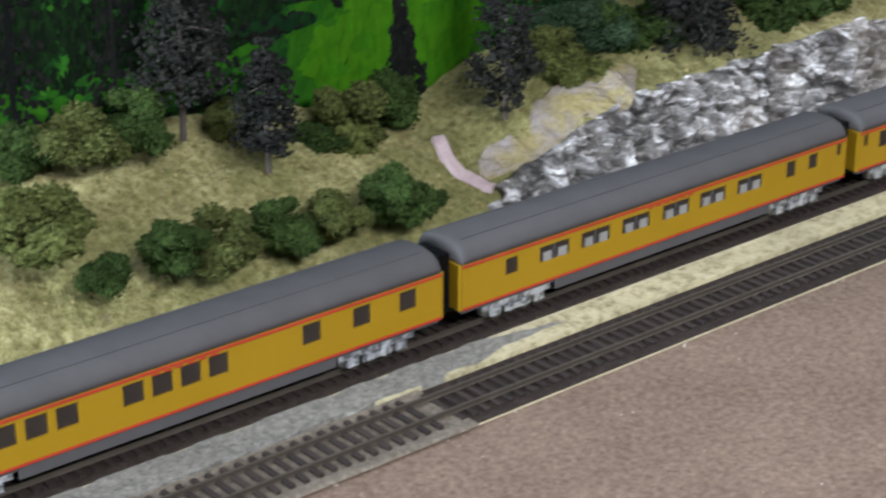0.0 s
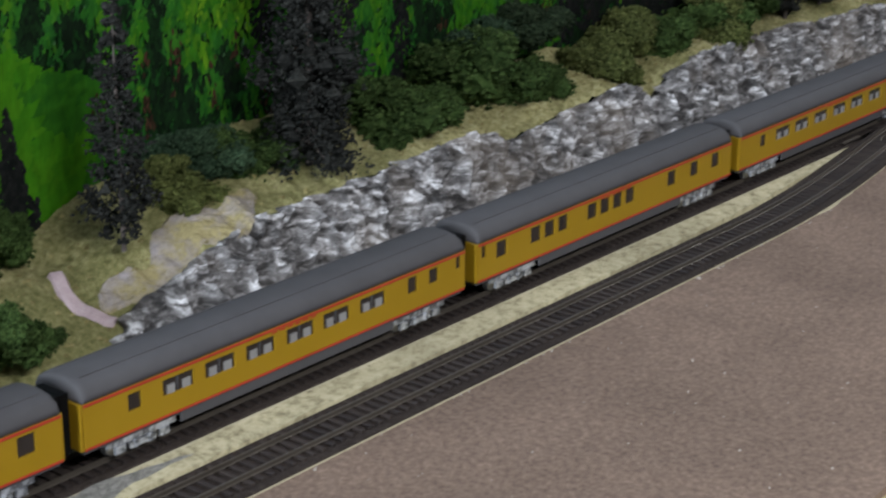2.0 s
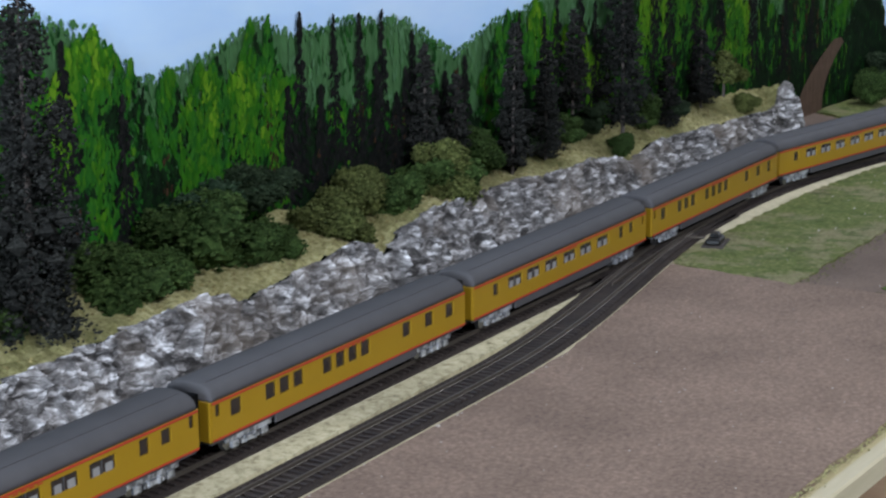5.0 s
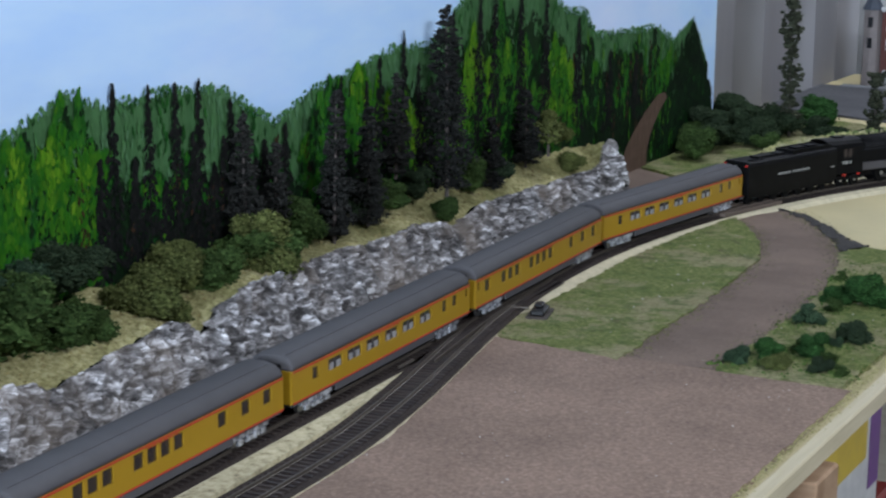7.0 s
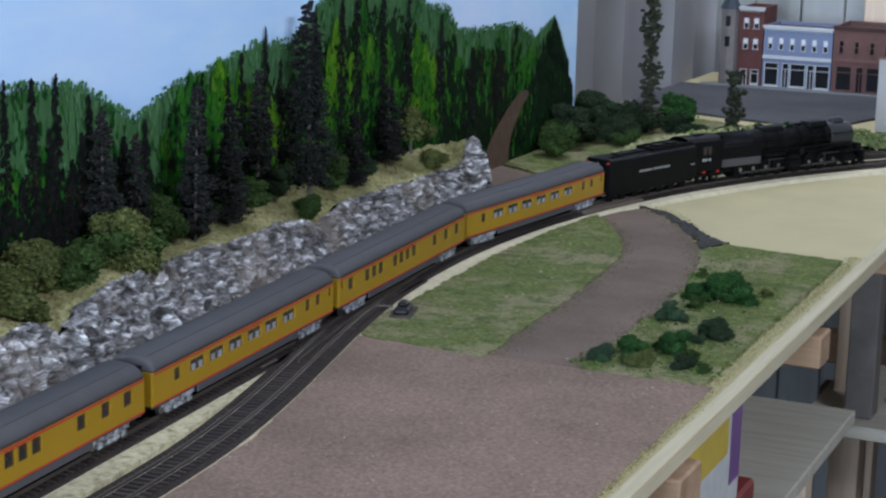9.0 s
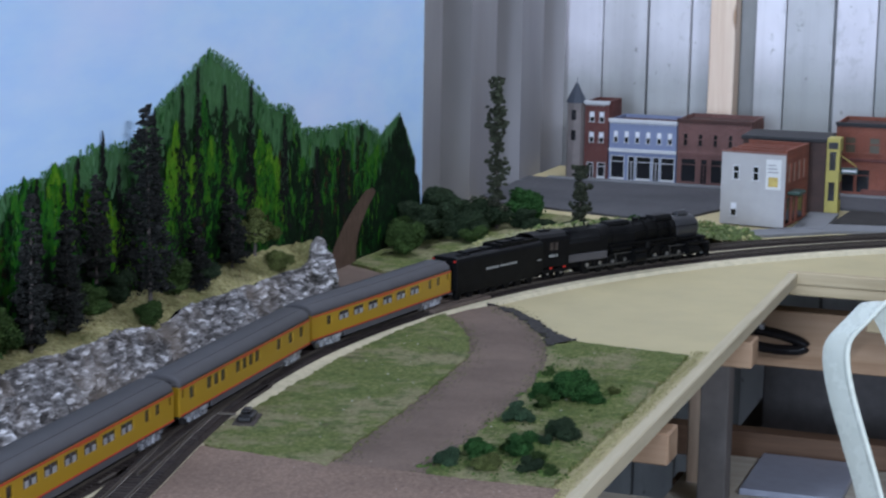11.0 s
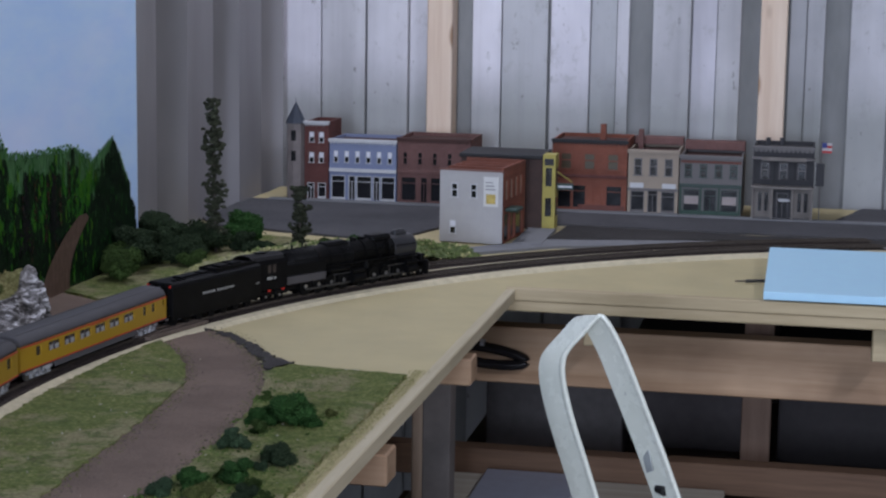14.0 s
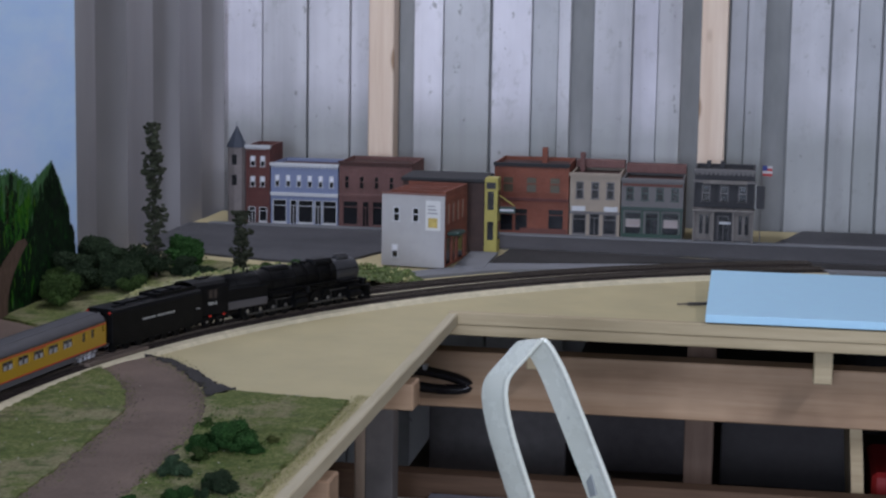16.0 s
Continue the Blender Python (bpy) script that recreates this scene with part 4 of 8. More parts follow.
BUSH_BEND = (
    (-0.706, 2.430, 0.016, 0.0260, 'k'),
    (-0.690, 2.395, 0.012, 0.0180, 'd'),
    (-0.652, 2.530, 0.010, 0.0200, 'k'),
    (-0.622, 2.500, 0.008, 0.0170, 'k'),
    (-0.757, 2.354, 0.030, 0.0340, 'k'),
    (-0.762, 2.470, 0.060, 0.0360, 'k'),
    (-0.722, 2.480, 0.022, 0.0280, 'k'),
    (-0.668, 2.590, 0.034, 0.0270, 'g'),
    (-0.716, 2.527, 0.014, 0.0340, 'k'),
    (-0.742, 2.400, 0.020, 0.0260, 'k'),
    (-0.770, 2.330, 0.020, 0.0250, 'd'),
    (-0.500, 2.520, 0.006, 0.0200, 'g'),
    (-0.535, 2.500, 0.005, 0.0180, 'd'),
    (-0.575, 2.470, 0.006, 0.0200, 'k'),
    (-0.748, 2.267, 0.028, 0.0240, 'd'),
)
BUSH_ROAD = (
    (-0.374, 1.622, 0.014, 0.0235, 'g'),
    (-0.399, 1.612, 0.009, 0.0155, 'g'),
    (-0.400, 1.528, 0.009, 0.0145, 'b'),
    (-0.350, 1.480, 0.011, 0.0155, 'k'),
    (-0.370, 1.425, 0.010, 0.0170, 'g'),
    (-0.402, 1.402, 0.009, 0.0170, 'g'),
    (-0.418, 1.380, 0.008, 0.0150, 'b'),
    (-0.386, 1.378, 0.006, 0.0135, 'o'),
    (-0.354, 1.388, 0.006, 0.0140, 'k'),
    (-0.416, 1.700, 0.003, 0.0085, 'd'),
    (-0.344, 1.650, 0.003, 0.0080, 'o'),
    (-0.352, 1.607, 0.006, 0.0120, 'g'),
    (-0.392, 1.580, 0.004, 0.0110, 'd'),
    (-0.409, 1.556, 0.003, 0.0080, 'd'),
    (-0.360, 1.497, 0.012, 0.0090, 'g'),
    (-0.362, 1.468, 0.004, 0.0090, 'b'),
    (-0.386, 1.440, 0.004, 0.0100, 'd'),
    (-0.355, 1.412, 0.004, 0.0100, 'd'),
    (-0.338, 1.385, 0.003, 0.0085, 'd'),
)
TREES = (
    (-0.843, 0.434, 0.067, 0.13, 0.0215, 'c'),
    (-0.815, 0.470, 0.048, 0.078, 0.0171, 'c'),
    (-0.807, 0.637, 0.044, 0.160, 0.0170, 'c'),
    (-0.805, 0.800, 0.052, 0.149, 0.0258, 'c'),
    (-0.800, 0.790, 0.052, 0.240, 0.0307, 'c'),
    (-0.797, 1.405, 0.062, 0.087, 0.0152, 'c'),
    (-0.799, 1.474, 0.062, 0.081, 0.0144, 'c'),
    (-0.788, 1.390, 0.063, 0.138, 0.0128, 'c'),
    (-0.794, 1.464, 0.064, 0.112, 0.0141, 'c'),
    (-0.789, 1.619, 0.064, 0.194, 0.0235, 'c'),
    (-0.791, 1.726, 0.051, 0.080, 0.0131, 'c'),
    (-0.812, 1.334, 0.083, 0.077, 0.0120, 'c'),
    (-0.818, 1.293, 0.081, 0.109, 0.0141, 'c'),
    (-0.807, 1.544, 0.094, 0.102, 0.0133, 'c'),
    (-0.794, 1.825, 0.062, 0.086, 0.0152, 'c'),
    (-0.693, 2.512, 0.001, 0.217, 0.0180, 'p'),
    (-0.588, 2.571, -0.001, 0.094, 0.0170, 'p'),
    (-0.777, 1.847, 0.072, 0.040, 0.0177, 'd'),
)
for group, some in (("on the straw hillside", BUSH_WEST), ("above the rock cut", BUSH_CUT), ("along the painted backdrop", BUSH_EAST), ("in the bend", BUSH_BEND), ("beside the road", BUSH_ROAD)):
    for k, (x, y, z, r, kind) in enumerate(some):
        if group in ("in the bend", "beside the road"):
            z = max(min(z, r * 0.9), r * 0.55)
        bush(x, y, z, r * (1.22 if group[:2] in ("on", "ab") else 0.84 if group[:2] == "be" else 1.1), kind, group, k)


def tree(x, y, z, height, half, kind, index):
    """A tapered trunk with short limbs and a ragged crown of small clumps."""
    rnd = random.Random(1000 + index)
    names = {"c": "tall charcoal-green model conifer with a ragged crown", "p": "thin grey-green model tree with sparse clumps", "d": "small olive deciduous model tree"}
    t = thing("tree", names[kind], "tree", pose(x, y, z - 0.004), "model trees on the layout")
    bm = BM()
    lean = Vector((rnd.uniform(-0.02, 0.02), rnd.uniform(-0.02, 0.02), 1))
    tw = max(half * 0.10, 0.0017)
    cyl(bm, (0, 0, 0), lean * height * 0.55, tw, tw * 0.6, n=8)
    cyl(bm, lean * height * 0.55, lean * height * 0.97, tw * 0.6, tw * 0.15, n=6)
    spots = []
    if kind == "c":
        z0 = (0.24, 0.20)[index] if index < 2 else 0.07
        tiers = int(height / 0.0095) + 5
        for k in range(tiers):
            q = (k + 0.5) / tiers
            h = (z0 + (0.975 - z0) * q) * height
            reach = half * 1.42 * (min(1.0, 0.62 + 2.2 * q) * (1 - q) ** 0.55 * (0.80 + 0.20 * math.sin(q * 23 + index * 1.7)) + 0.07)
            turn = rnd.uniform(0, 6.28)
            for j in range(6):
                a = turn + j * 1.047 + rnd.uniform(-0.35, 0.35)
                out = reach * rnd.uniform(0.40, 0.86)
                c = lean * h + Vector((out * math.cos(a), out * math.sin(a), -0.28 * out + rnd.uniform(-0.003, 0.003)))
                size = max(reach * rnd.uniform(0.24, 0.46), 0.0022)
                if j == 0:
                    cyl(bm, lean * h, c, tw * 0.22, tw * 0.1, n=4, cap=False)
                spots.append((c, size * 0.50))
                for _ in range(int(18 + 1900 * size)):
                    n = Vector((rnd.gauss(0, 1), rnd.gauss(0, 1), rnd.gauss(0.2, 1))).normalized() * size * rnd.uniform(0.6, 1.25)
                    spots.append((c + Vector((n.x, n.y, n.z * 0.62)), rnd.uniform(0.0008, 0.0019)))
        foam_kind = "c"
    elif kind == "p":
        for k in range(300):
            q = rnd.uniform(0.12, 1.0) if index % 2 else rnd.choice((rnd.uniform(0.1, 0.45), rnd.uniform(0.5, 0.75), rnd.uniform(0.82, 1.0)))
            a = rnd.uniform(0, 6.28)
            rr = half * rnd.uniform(0.1, 0.95) * (0.75 + 0.25 * math.sin(q * 19))
            spots.append((lean * height * q + Vector((rr * math.cos(a), rr * math.sin(a), 0)), half * rnd.uniform(0.15, 0.30)))
            if k % 12 == 0:
                cyl(bm, lean * height * (q - 0.03), spots[-1][0], tw * 0.3, tw * 0.1, n=4, cap=False)
        foam_kind = "p"
    else:
        for k in range(170):
            nrm = Vector((rnd.gauss(0, 1), rnd.gauss(0, 1), rnd.gauss(0, 1))).normalized() * rnd.uniform(0.5, 1.0)
            spots.append((Vector((nrm.x * half, nrm.y * half, height * 0.66 + nrm.z * height * 0.34)), half * rnd.uniform(0.09, 0.18)))
        for k in range(7):
            a = k * 0.9
            cyl(bm, lean * height * 0.35, (0.6 * half * math.cos(a), 0.6 * half * math.sin(a), height * 0.7), tw * 0.4, tw * 0.12, n=5, cap=False)
        foam_kind = "o"
    part("trunk", bm, M_TRUNK, t)
    mesh = clumps(spots, rnd, kind == "c")
    mesh.materials.append(FOAM[foam_kind][0])
    crown = new("crown", mesh)
    crown.parent = t
    return t


for k, row in enumerate(TREES):
    tree(*row, k)

# loose tufts on the two turf patches and the hill
def tufts(name, spots, material, label, seed):
    rnd = random.Random(seed)
    mesh = clumps(spots, rnd, True)
    mesh.materials.append(material)
    return tagged(new(name, mesh), label, "grass", kind="stuff")


rnd = random.Random(77)
spots = []
for k in range(1500):
    q, s = rnd.random(), rnd.random()
    y = 1.37 + 0.53 * q
    xl, xr = float(np.interp(y, (1.37, 1.5, 1.7, 1.9), (-0.63, -0.62, -0.62, -0.598))), float(np.interp(y, (1.37, 1.65, 1.86, 1.9), (-0.512, -0.512, -0.55, -0.59)))
    spots.append((Vector((xl + (xr - xl) * s, y, 0.0022)), rnd.uniform(0.0009, 0.0022)))
for k in range(1300):
    q, s = rnd.random(), rnd.random()
    y = 1.37 + 0.46 * q
    xl, xr = float(np.interp(y, (1.37, 1.65, 1.82), (-0.418, -0.410, -0.435))), float(np.interp(y, (1.37, 1.82), (-0.327, -0.305)))
    spots.append((Vector((xl + (xr - xl) * s, y, 0.0022)), rnd.uniform(0.0009, 0.0024)))
# greener moss gathered round the roadside bushes and along the road's edge
moss = []
for x, y, z, r, kind in BUSH_ROAD:
    for k in range(60):
        a, d = rnd.uniform(0, 6.28), r * abs(rnd.gauss(1.1, 0.35))
        moss.append((Vector((x + d * math.cos(a), y + d * math.sin(a), 0.0025)), rnd.uniform(0.0010, 0.0026)))
for k in range(520):
    y = rnd.uniform(1.375, 1.80)
    moss.append((Vector((float(np.interp(y, (1.37, 1.65, 1.82), (-0.420, -0.412, -0.437))) + abs(rnd.gauss(0, 0.012)) - 0.003, y, 0.0022)), rnd.uniform(0.0008, 0.0022)))
tufts("moss_tufts", moss, foam("moss_tuft", (0.03, 0.06, 0.014), (0.075, 0.125, 0.032), (0.15, 0.21, 0.06)), "loose moss-green tufts round the roadside bushes", 6)
tufts("grass_tufts", spots, foam("turf_tuft", (0.06, 0.092, 0.022), (0.13, 0.18, 0.05), (0.24, 0.285, 0.10)), "loose tufts of mixed green turf", 5)
# pale crumbs and flecks scattered on the ground cover
spots = []
for k in range(200):
    v = rnd.uniform(0.1, 1.36)
    u = rnd.uniform(-0.62, U_PIT - 0.02)
    p = rm(u, v, 0.0027)
    if p.x > -0.572:
        spots.append((p, rnd.uniform(0.0003, 0.0008) * (1.6 if k % 17 == 0 else 1)))
for k in range(60):
    y = rnd.uniform(0.3, 1.1)
    spots.append((Vector((-0.5785 + rnd.uniform(-0.003, 0.004), y, 0.0026)), rnd.uniform(0.0006, 0.0013)))
for k in range(50):
    y = rnd.uniform(1.4, 1.85)
    spots.append((Vector((rnd.uniform(-0.60, -0.52) if k % 2 else rnd.uniform(-0.42, -0.33), y, 0.0045)), rnd.uniform(0.0005, 0.0012)))
tufts("crumbs", spots, plain("pale_crumb", (0.55, 0.50, 0.43), 0.9, vary=0.2), "scattered pale crumbs of scenery material", 9)
spots = []
for k in range(2600):
    v = rnd.uniform(0.0, 1.985)
    u = rnd.uniform(U_BACK, -0.79)
    p = rm(u, v, hill_z(u, v))
    if p.x < (-0.755 if p.y < 0.6 else rock_foot(p.y) - 0.03):
        spots.append((p, rnd.uniform(0.0008, 0.0024)))
tufts("straw_tufts", spots, foam("straw_tuft", (0.17, 0.14, 0.055), (0.32, 0.27, 0.12), (0.50, 0.44, 0.23)), "loose tufts of straw-coloured turf", 6)
spots = []
for k in range(1500):
    q, s = rnd.random(), rnd.random()
    a = radians(23.4 + 24 * q)
    wide = 0.040 + 0.105 * math.sin(math.pi * min(q * 1.1, 1)) ** 0.5
    r = RMID + GAP + 0.030 + wide * s
    hgt = (0.036 * math.sin(math.pi * min(1, 0.10 + 1.1 * s)) + 0.005) * math.sin(math.pi * q) ** 0.4
    x, y = XC - r * math.cos(a), YC + r * math.sin(a)
    spots.append((Vector((x, y, TOP - 0.001 + max(hgt + 0.005 * noise.noise((x * 60, y * 60, 2)), 0.0))), rnd.uniform(0.0014, 0.0046)))
green = [spots.pop(i) for i in range(len(spots) - 1, -1, -1) if spots[i][0].y > 2.36 + 0.05 * noise.noise((spots[i][0].x * 30, spots[i][0].y * 30, 1)) and rnd.random() < 0.8]
tufts("bank_moss", green, foam("bank_green", (0.055, 0.088, 0.027), (0.130, 0.178, 0.062), (0.25, 0.29, 0.125)), "loose green tufts along the town end of the bank", 16)
tufts("bank_tufts", spots, foam("bank_tuft", (0.15, 0.16, 0.06), (0.33, 0.33, 0.15), (0.56, 0.54, 0.30)), "loose tufts of pale straw-green turf", 15)
# turf and grit spilt over the edges of the road
edge, grit = [], []
for line in (ROAD_L, ROAD_R):
    for a, b in zip(line, line[1:]):
        for k in range(int((Vector(b) - Vector(a)).length * 3600)):
            p = Vector(a).lerp(Vector(b), rnd.random()) + Vector((rnd.gauss(0, 0.0085), rnd.gauss(0, 0.0085)))
            (edge if rnd.random() < 0.6 else grit).append((Vector((p.x, p.y, 0.0021)), rnd.uniform(0.0003, 0.0009)))
tufts("edge_tufts", edge, foam("edge_turf", (0.09, 0.10, 0.035), (0.18, 0.19, 0.07), (0.30, 0.30, 0.13)), "olive turf crumbs spilt along the road edges", 21)
tufts("edge_grit", grit, speckle("road_grit", (0.05, 0.042, 0.036), (0.11, 0.09, 0.075), (0.19, 0.16, 0.135), 300, 0.0006), "dark brown grit along the road edges", 22)
# frayed straw fringe where the ground cover ends at the aisle
spots = []
for k in range(7000):
    v = rnd.uniform(0.75, 1.84)
    p = rm(U_PIT - 0.005 + rnd.gauss(0, 0.0034), v, 0.0018)
    spots.append((p, rnd.uniform(0.0003, 0.0009)))
tufts("edge_fringe", spots, foam("fringe_straw", (0.24, 0.22, 0.09), (0.42, 0.39, 0.19), (0.58, 0.54, 0.30)), "frayed straw-coloured fringe along the board edge", 31)

# ---------------------------------------------------------------- painted backdrop
back = thing("backdrop", "painted backdrop board of blue sky and forest", "backdrop", ROOM, kind="structure")
m = Mat("painted_sky_blue", 0.55, spec=0.2)
cl = m.noise(3.2, 4, 0.55, (1, 0.7, 1.6))
m.colour(m.mix(m.ramp(cl, ((0.5, (0, 0, 0)), (0.75, (0.55, 0.55, 0.55)))), m.ramp(m.noise(30, 3, 0.6, (1, 0.3, 1)), ((0.3, (0.50, 0.70, 1.0)), (0.7, (0.585, 0.77, 1.0)))), (0.80, 0.80, 1.0)), clean=True)
part("panel", bbox(U_BACK - 0.006, U_BACK, -1.5, 2.41, TOP, 0.75), m.m, back)
SKY_V = (-0.5, 0.2, 0.5, 0.6, 0.682, 0.727, 0.80, 0.87, 0.925, 0.945, 1.0, 1.051, 1.097, 1.169, 1.246, 1.325, 1.377, 1.455, 1.527, 1.60)
SKY_Z = (0.28, 0.28, 0.27, 0.25, 0.222, 0.230, 0.255, 0.235, 0.196, 0.194, 0.207, 0.225, 0.211, 0.213, 0.206, 0.168, 0.188, 0.198, 0.212, 0.208)
SKY_V2 = (1.681, 1.768, 1.836, 1.925, 1.972, 2.005, 2.10, 2.20, 2.25, 2.29, 2.318, 2.345, 2.37, 2.39)
SKY_Z2 = (0.252, 0.287, 0.265, 0.216, 0.212, 0.182, 0.178, 0.174, 0.152, 0.168, 0.178, 0.152, 0.12, 0.06)


def skyline(v):
    return float(np.interp(v, SKY_V + SKY_V2, SKY_Z + SKY_Z2))


def paint(name, colours, rough=0.75):
    """Brushed paint whose strokes differ a little from one another."""
    m = Mat(name, rough, spec=0.08)
    c = m.ramp(m.island(), tuple((k / (len(colours) - 1), c) for k, c in enumerate(colours)))
    n = m.noise(180, 3, 0.6, (1, 1, 0.35))
    c = m.mix(1.0, c, m.ramp(n, ((0.3, (0.78, 0.78, 0.78)), (0.7, (1.2, 1.2, 1.2)))), "MULTIPLY")
    m.colour(c).bump(n, 0.0008, 0.5)
    return m.m


class Strokes:
    """Flat dabs of paint on the panel, collected into one mesh a colour."""

    def __init__(self, name, material, lift):
        self.name, self.material, self.lift, self.v, self.f = name, material, lift, [], []

    def dab(self, pts, rnd):
        u = U_BACK + self.lift + rnd.uniform(0, 0.00055)
        base = len(self.v)
        self.v += [(u, v, max(z, 0.0)) for v, z in pts]
        self.f.append(list(range(base, base + len(pts))))

    def leaf(self, v, z, w, h, rnd, tilt=0.0):
        c, s = math.cos(tilt), math.sin(tilt)
        j = rnd.uniform
        k = [(j(-0.2, 0.2) * w, -h / 2), (w * j(0.3, 0.6), -h * j(0.0, 0.3)), (w * j(0.15, 0.5), h * j(0.2, 0.42)), (j(-0.25, 0.25) * w, h / 2), (-w * j(0.15, 0.5), h * j(0.15, 0.4)), (-w * j(0.3, 0.6), -h * j(0.0, 0.35))]
        self.dab([(v + a * c - b * s, z + a * s + b * c) for a, b in k], rnd)

    def spire(self, v, z0, z1, half, rnd):
        """A painted conifer: ragged short strokes round a thin stem."""
        h = z1 - z0
        lean = rnd.uniform(-0.02, 0.02)
        self.dab([(v - half * 0.10, z0), (v + half * 0.10, z0), (v + lean * h + half * 0.06, z1), (v + lean * h - half * 0.06, z1)], rnd)
        n = int(h * half * 130000) + 60
        for k in range(n):
            q = rnd.random() ** 1.15
            w = half * (1.75 * (1 - q) ** 0.95 * (0.74 + 0.26 * math.sin(q * h * 330)) + 0.10)
            x = rnd.uniform(-1, 1) * w
            size = rnd.uniform(0.0028, 0.0058)
            self.leaf(v + lean * h * q + x, z0 + h * q - abs(x) * 0.5, size * 0.75, size * rnd.uniform(0.9, 1.5), rnd, (1 if x > 0 else -1) * rnd.uniform(0.2, 0.9))

    def done(self):
        mesh = bpy.data.meshes.new(self.name)
        mesh.from_pydata(self.v, [], self.f)
        mesh.materials.append(self.material)
        ob = new(self.name, mesh)
        ob.parent = back
        return tagged(ob, kind="stuff")


rnd = random.Random(4242)


def ridge(name, colours, lift, frac, rough_edge, v0, v1, step, floor=0.0):
    """A band of paint up to a share of the skyline, with a ragged upper edge."""
    s = Strokes(name, paint(name, colours), lift)
    v = v0
    while v < v1:
        w = step * rnd.uniform(0.8, 1.3)
        z1 = skyline(v + w / 2) * frac(v) + rnd.uniform(-rough_edge, rough_edge * 0.3)
        s.dab([(v - w * 0.2, floor), (v + w * 1.2, floor), (v + w * 1.15, z1 * 0.93), (v + w * 0.75, z1 * 0.99), (v + w * 0.4, z1), (v, z1 * 0.965)], rnd)
        v += w * 0.8
    s.done()


ridge("far_hill_paint", ((0.070, 0.169, 0.062), (0.081, 0.191, 0.072), (0.091, 0.208, 0.078)), 0.0006, lambda v: 1.0, 0.003, 0.05, 2.385, 0.006)
ridge("forest_paint", ((0.006, 0.020, 0.006), (0.010, 0.030, 0.008), (0.014, 0.042, 0.010)), 0.0014,
      lambda v: (0.82 if v < 1.0 or 1.42 < v < 2.0 else 0.60) + 0.10 * noise.noise((v * 9, 0, 0)) + (0.28 if 2.25 < v else 0.0), 0.02, 0.05, 2.39, 0.010)
lime = Strokes("lime_strokes", paint("lime_paint", ((0.022, 0.126, 0.007), (0.038, 0.162, 0.007), (0.074, 0.198, 0.010))), 0.0030)
green = Strokes("green_strokes", paint("green_paint", ((0.009, 0.049, 0.010), (0.014, 0.081, 0.012), (0.023, 0.124, 0.016))), 0.0024)
pale = Strokes("pale_green_strokes", paint("pale_green_paint", ((0.068, 0.182, 0.059), (0.084, 0.213, 0.072), (0.101, 0.243, 0.084))), 0.0018)
dark = Strokes("dark_green_strokes", paint("dark_green_paint", ((0.004, 0.009, 0.004), (0.006, 0.018, 0.006), (0.009, 0.032, 0.008))), 0.0027)
black = Strokes("conifer_strokes", paint("conifer_paint", ((0.006, 0.008, 0.007), (0.010, 0.011, 0.010), (0.019, 0.019, 0.018))), 0.0036)
rust = Strokes("trunk_strokes", paint("trunk_paint", ((0.026, 0.014, 0.009), (0.045, 0.022, 0.013), (0.075, 0.036, 0.02))), 0.0033)
def in_meadow(v, z):
    """The bright open slope between the woods."""
    q = (v - 0.560) / (0.108 + 0.012 * noise.noise((z * 60, 2.2, 0)))
    return abs(q) < 1 and z < 0.150 * (1 - 0.55 * q * q) + 0.012 * noise.noise((v * 45, 7.7, 0))


bright = Strokes("yellow_green_strokes", paint("yellow_green_paint", ((0.063, 0.207, 0.007), (0.098, 0.259, 0.009), (0.155, 0.305, 0.014))), 0.0032)
mid = Strokes("mid_green_strokes", paint("mid_green_paint", ((0.018, 0.106, 0.011), (0.027, 0.138, 0.013), (0.045, 0.169, 0.013))), 0.0028)
deepest = Strokes("hollow_strokes", paint("hollow_paint", ((0.004, 0.020, 0.007), (0.006, 0.030, 0.009), (0.009, 0.042, 0.010))), 0.0038)
mist = Strokes("grey_green_strokes", paint("grey_green_paint", ((0.084, 0.196, 0.081), (0.101, 0.223, 0.097), (0.128, 0.263, 0.124))), 0.0019)
# the far hills: short upright streaks and a soft leafy edge
for k in range(3600):
    v = rnd.uniform(0.1, 2.27)
    z = skyline(v) * rnd.uniform(0.55, 1.0)
    t = noise.noise((v * 40, z * 14, 0.7)) + rnd.uniform(-0.35, 0.35)
    (mist if t > 0.12 else pale if t > -0.25 else green).leaf(v, z, rnd.uniform(0.0022, 0.0042), rnd.uniform(0.005, 0.013), rnd, rnd.uniform(-0.25, 0.25))
for k in range(900):
    v = rnd.uniform(0.1, 2.27)
    pale.leaf(v, skyline(v) + rnd.uniform(-0.005, 0.0025), rnd.uniform(0.003, 0.006), rnd.uniform(0.003, 0.006), rnd, rnd.uniform(-0.6, 0.6))


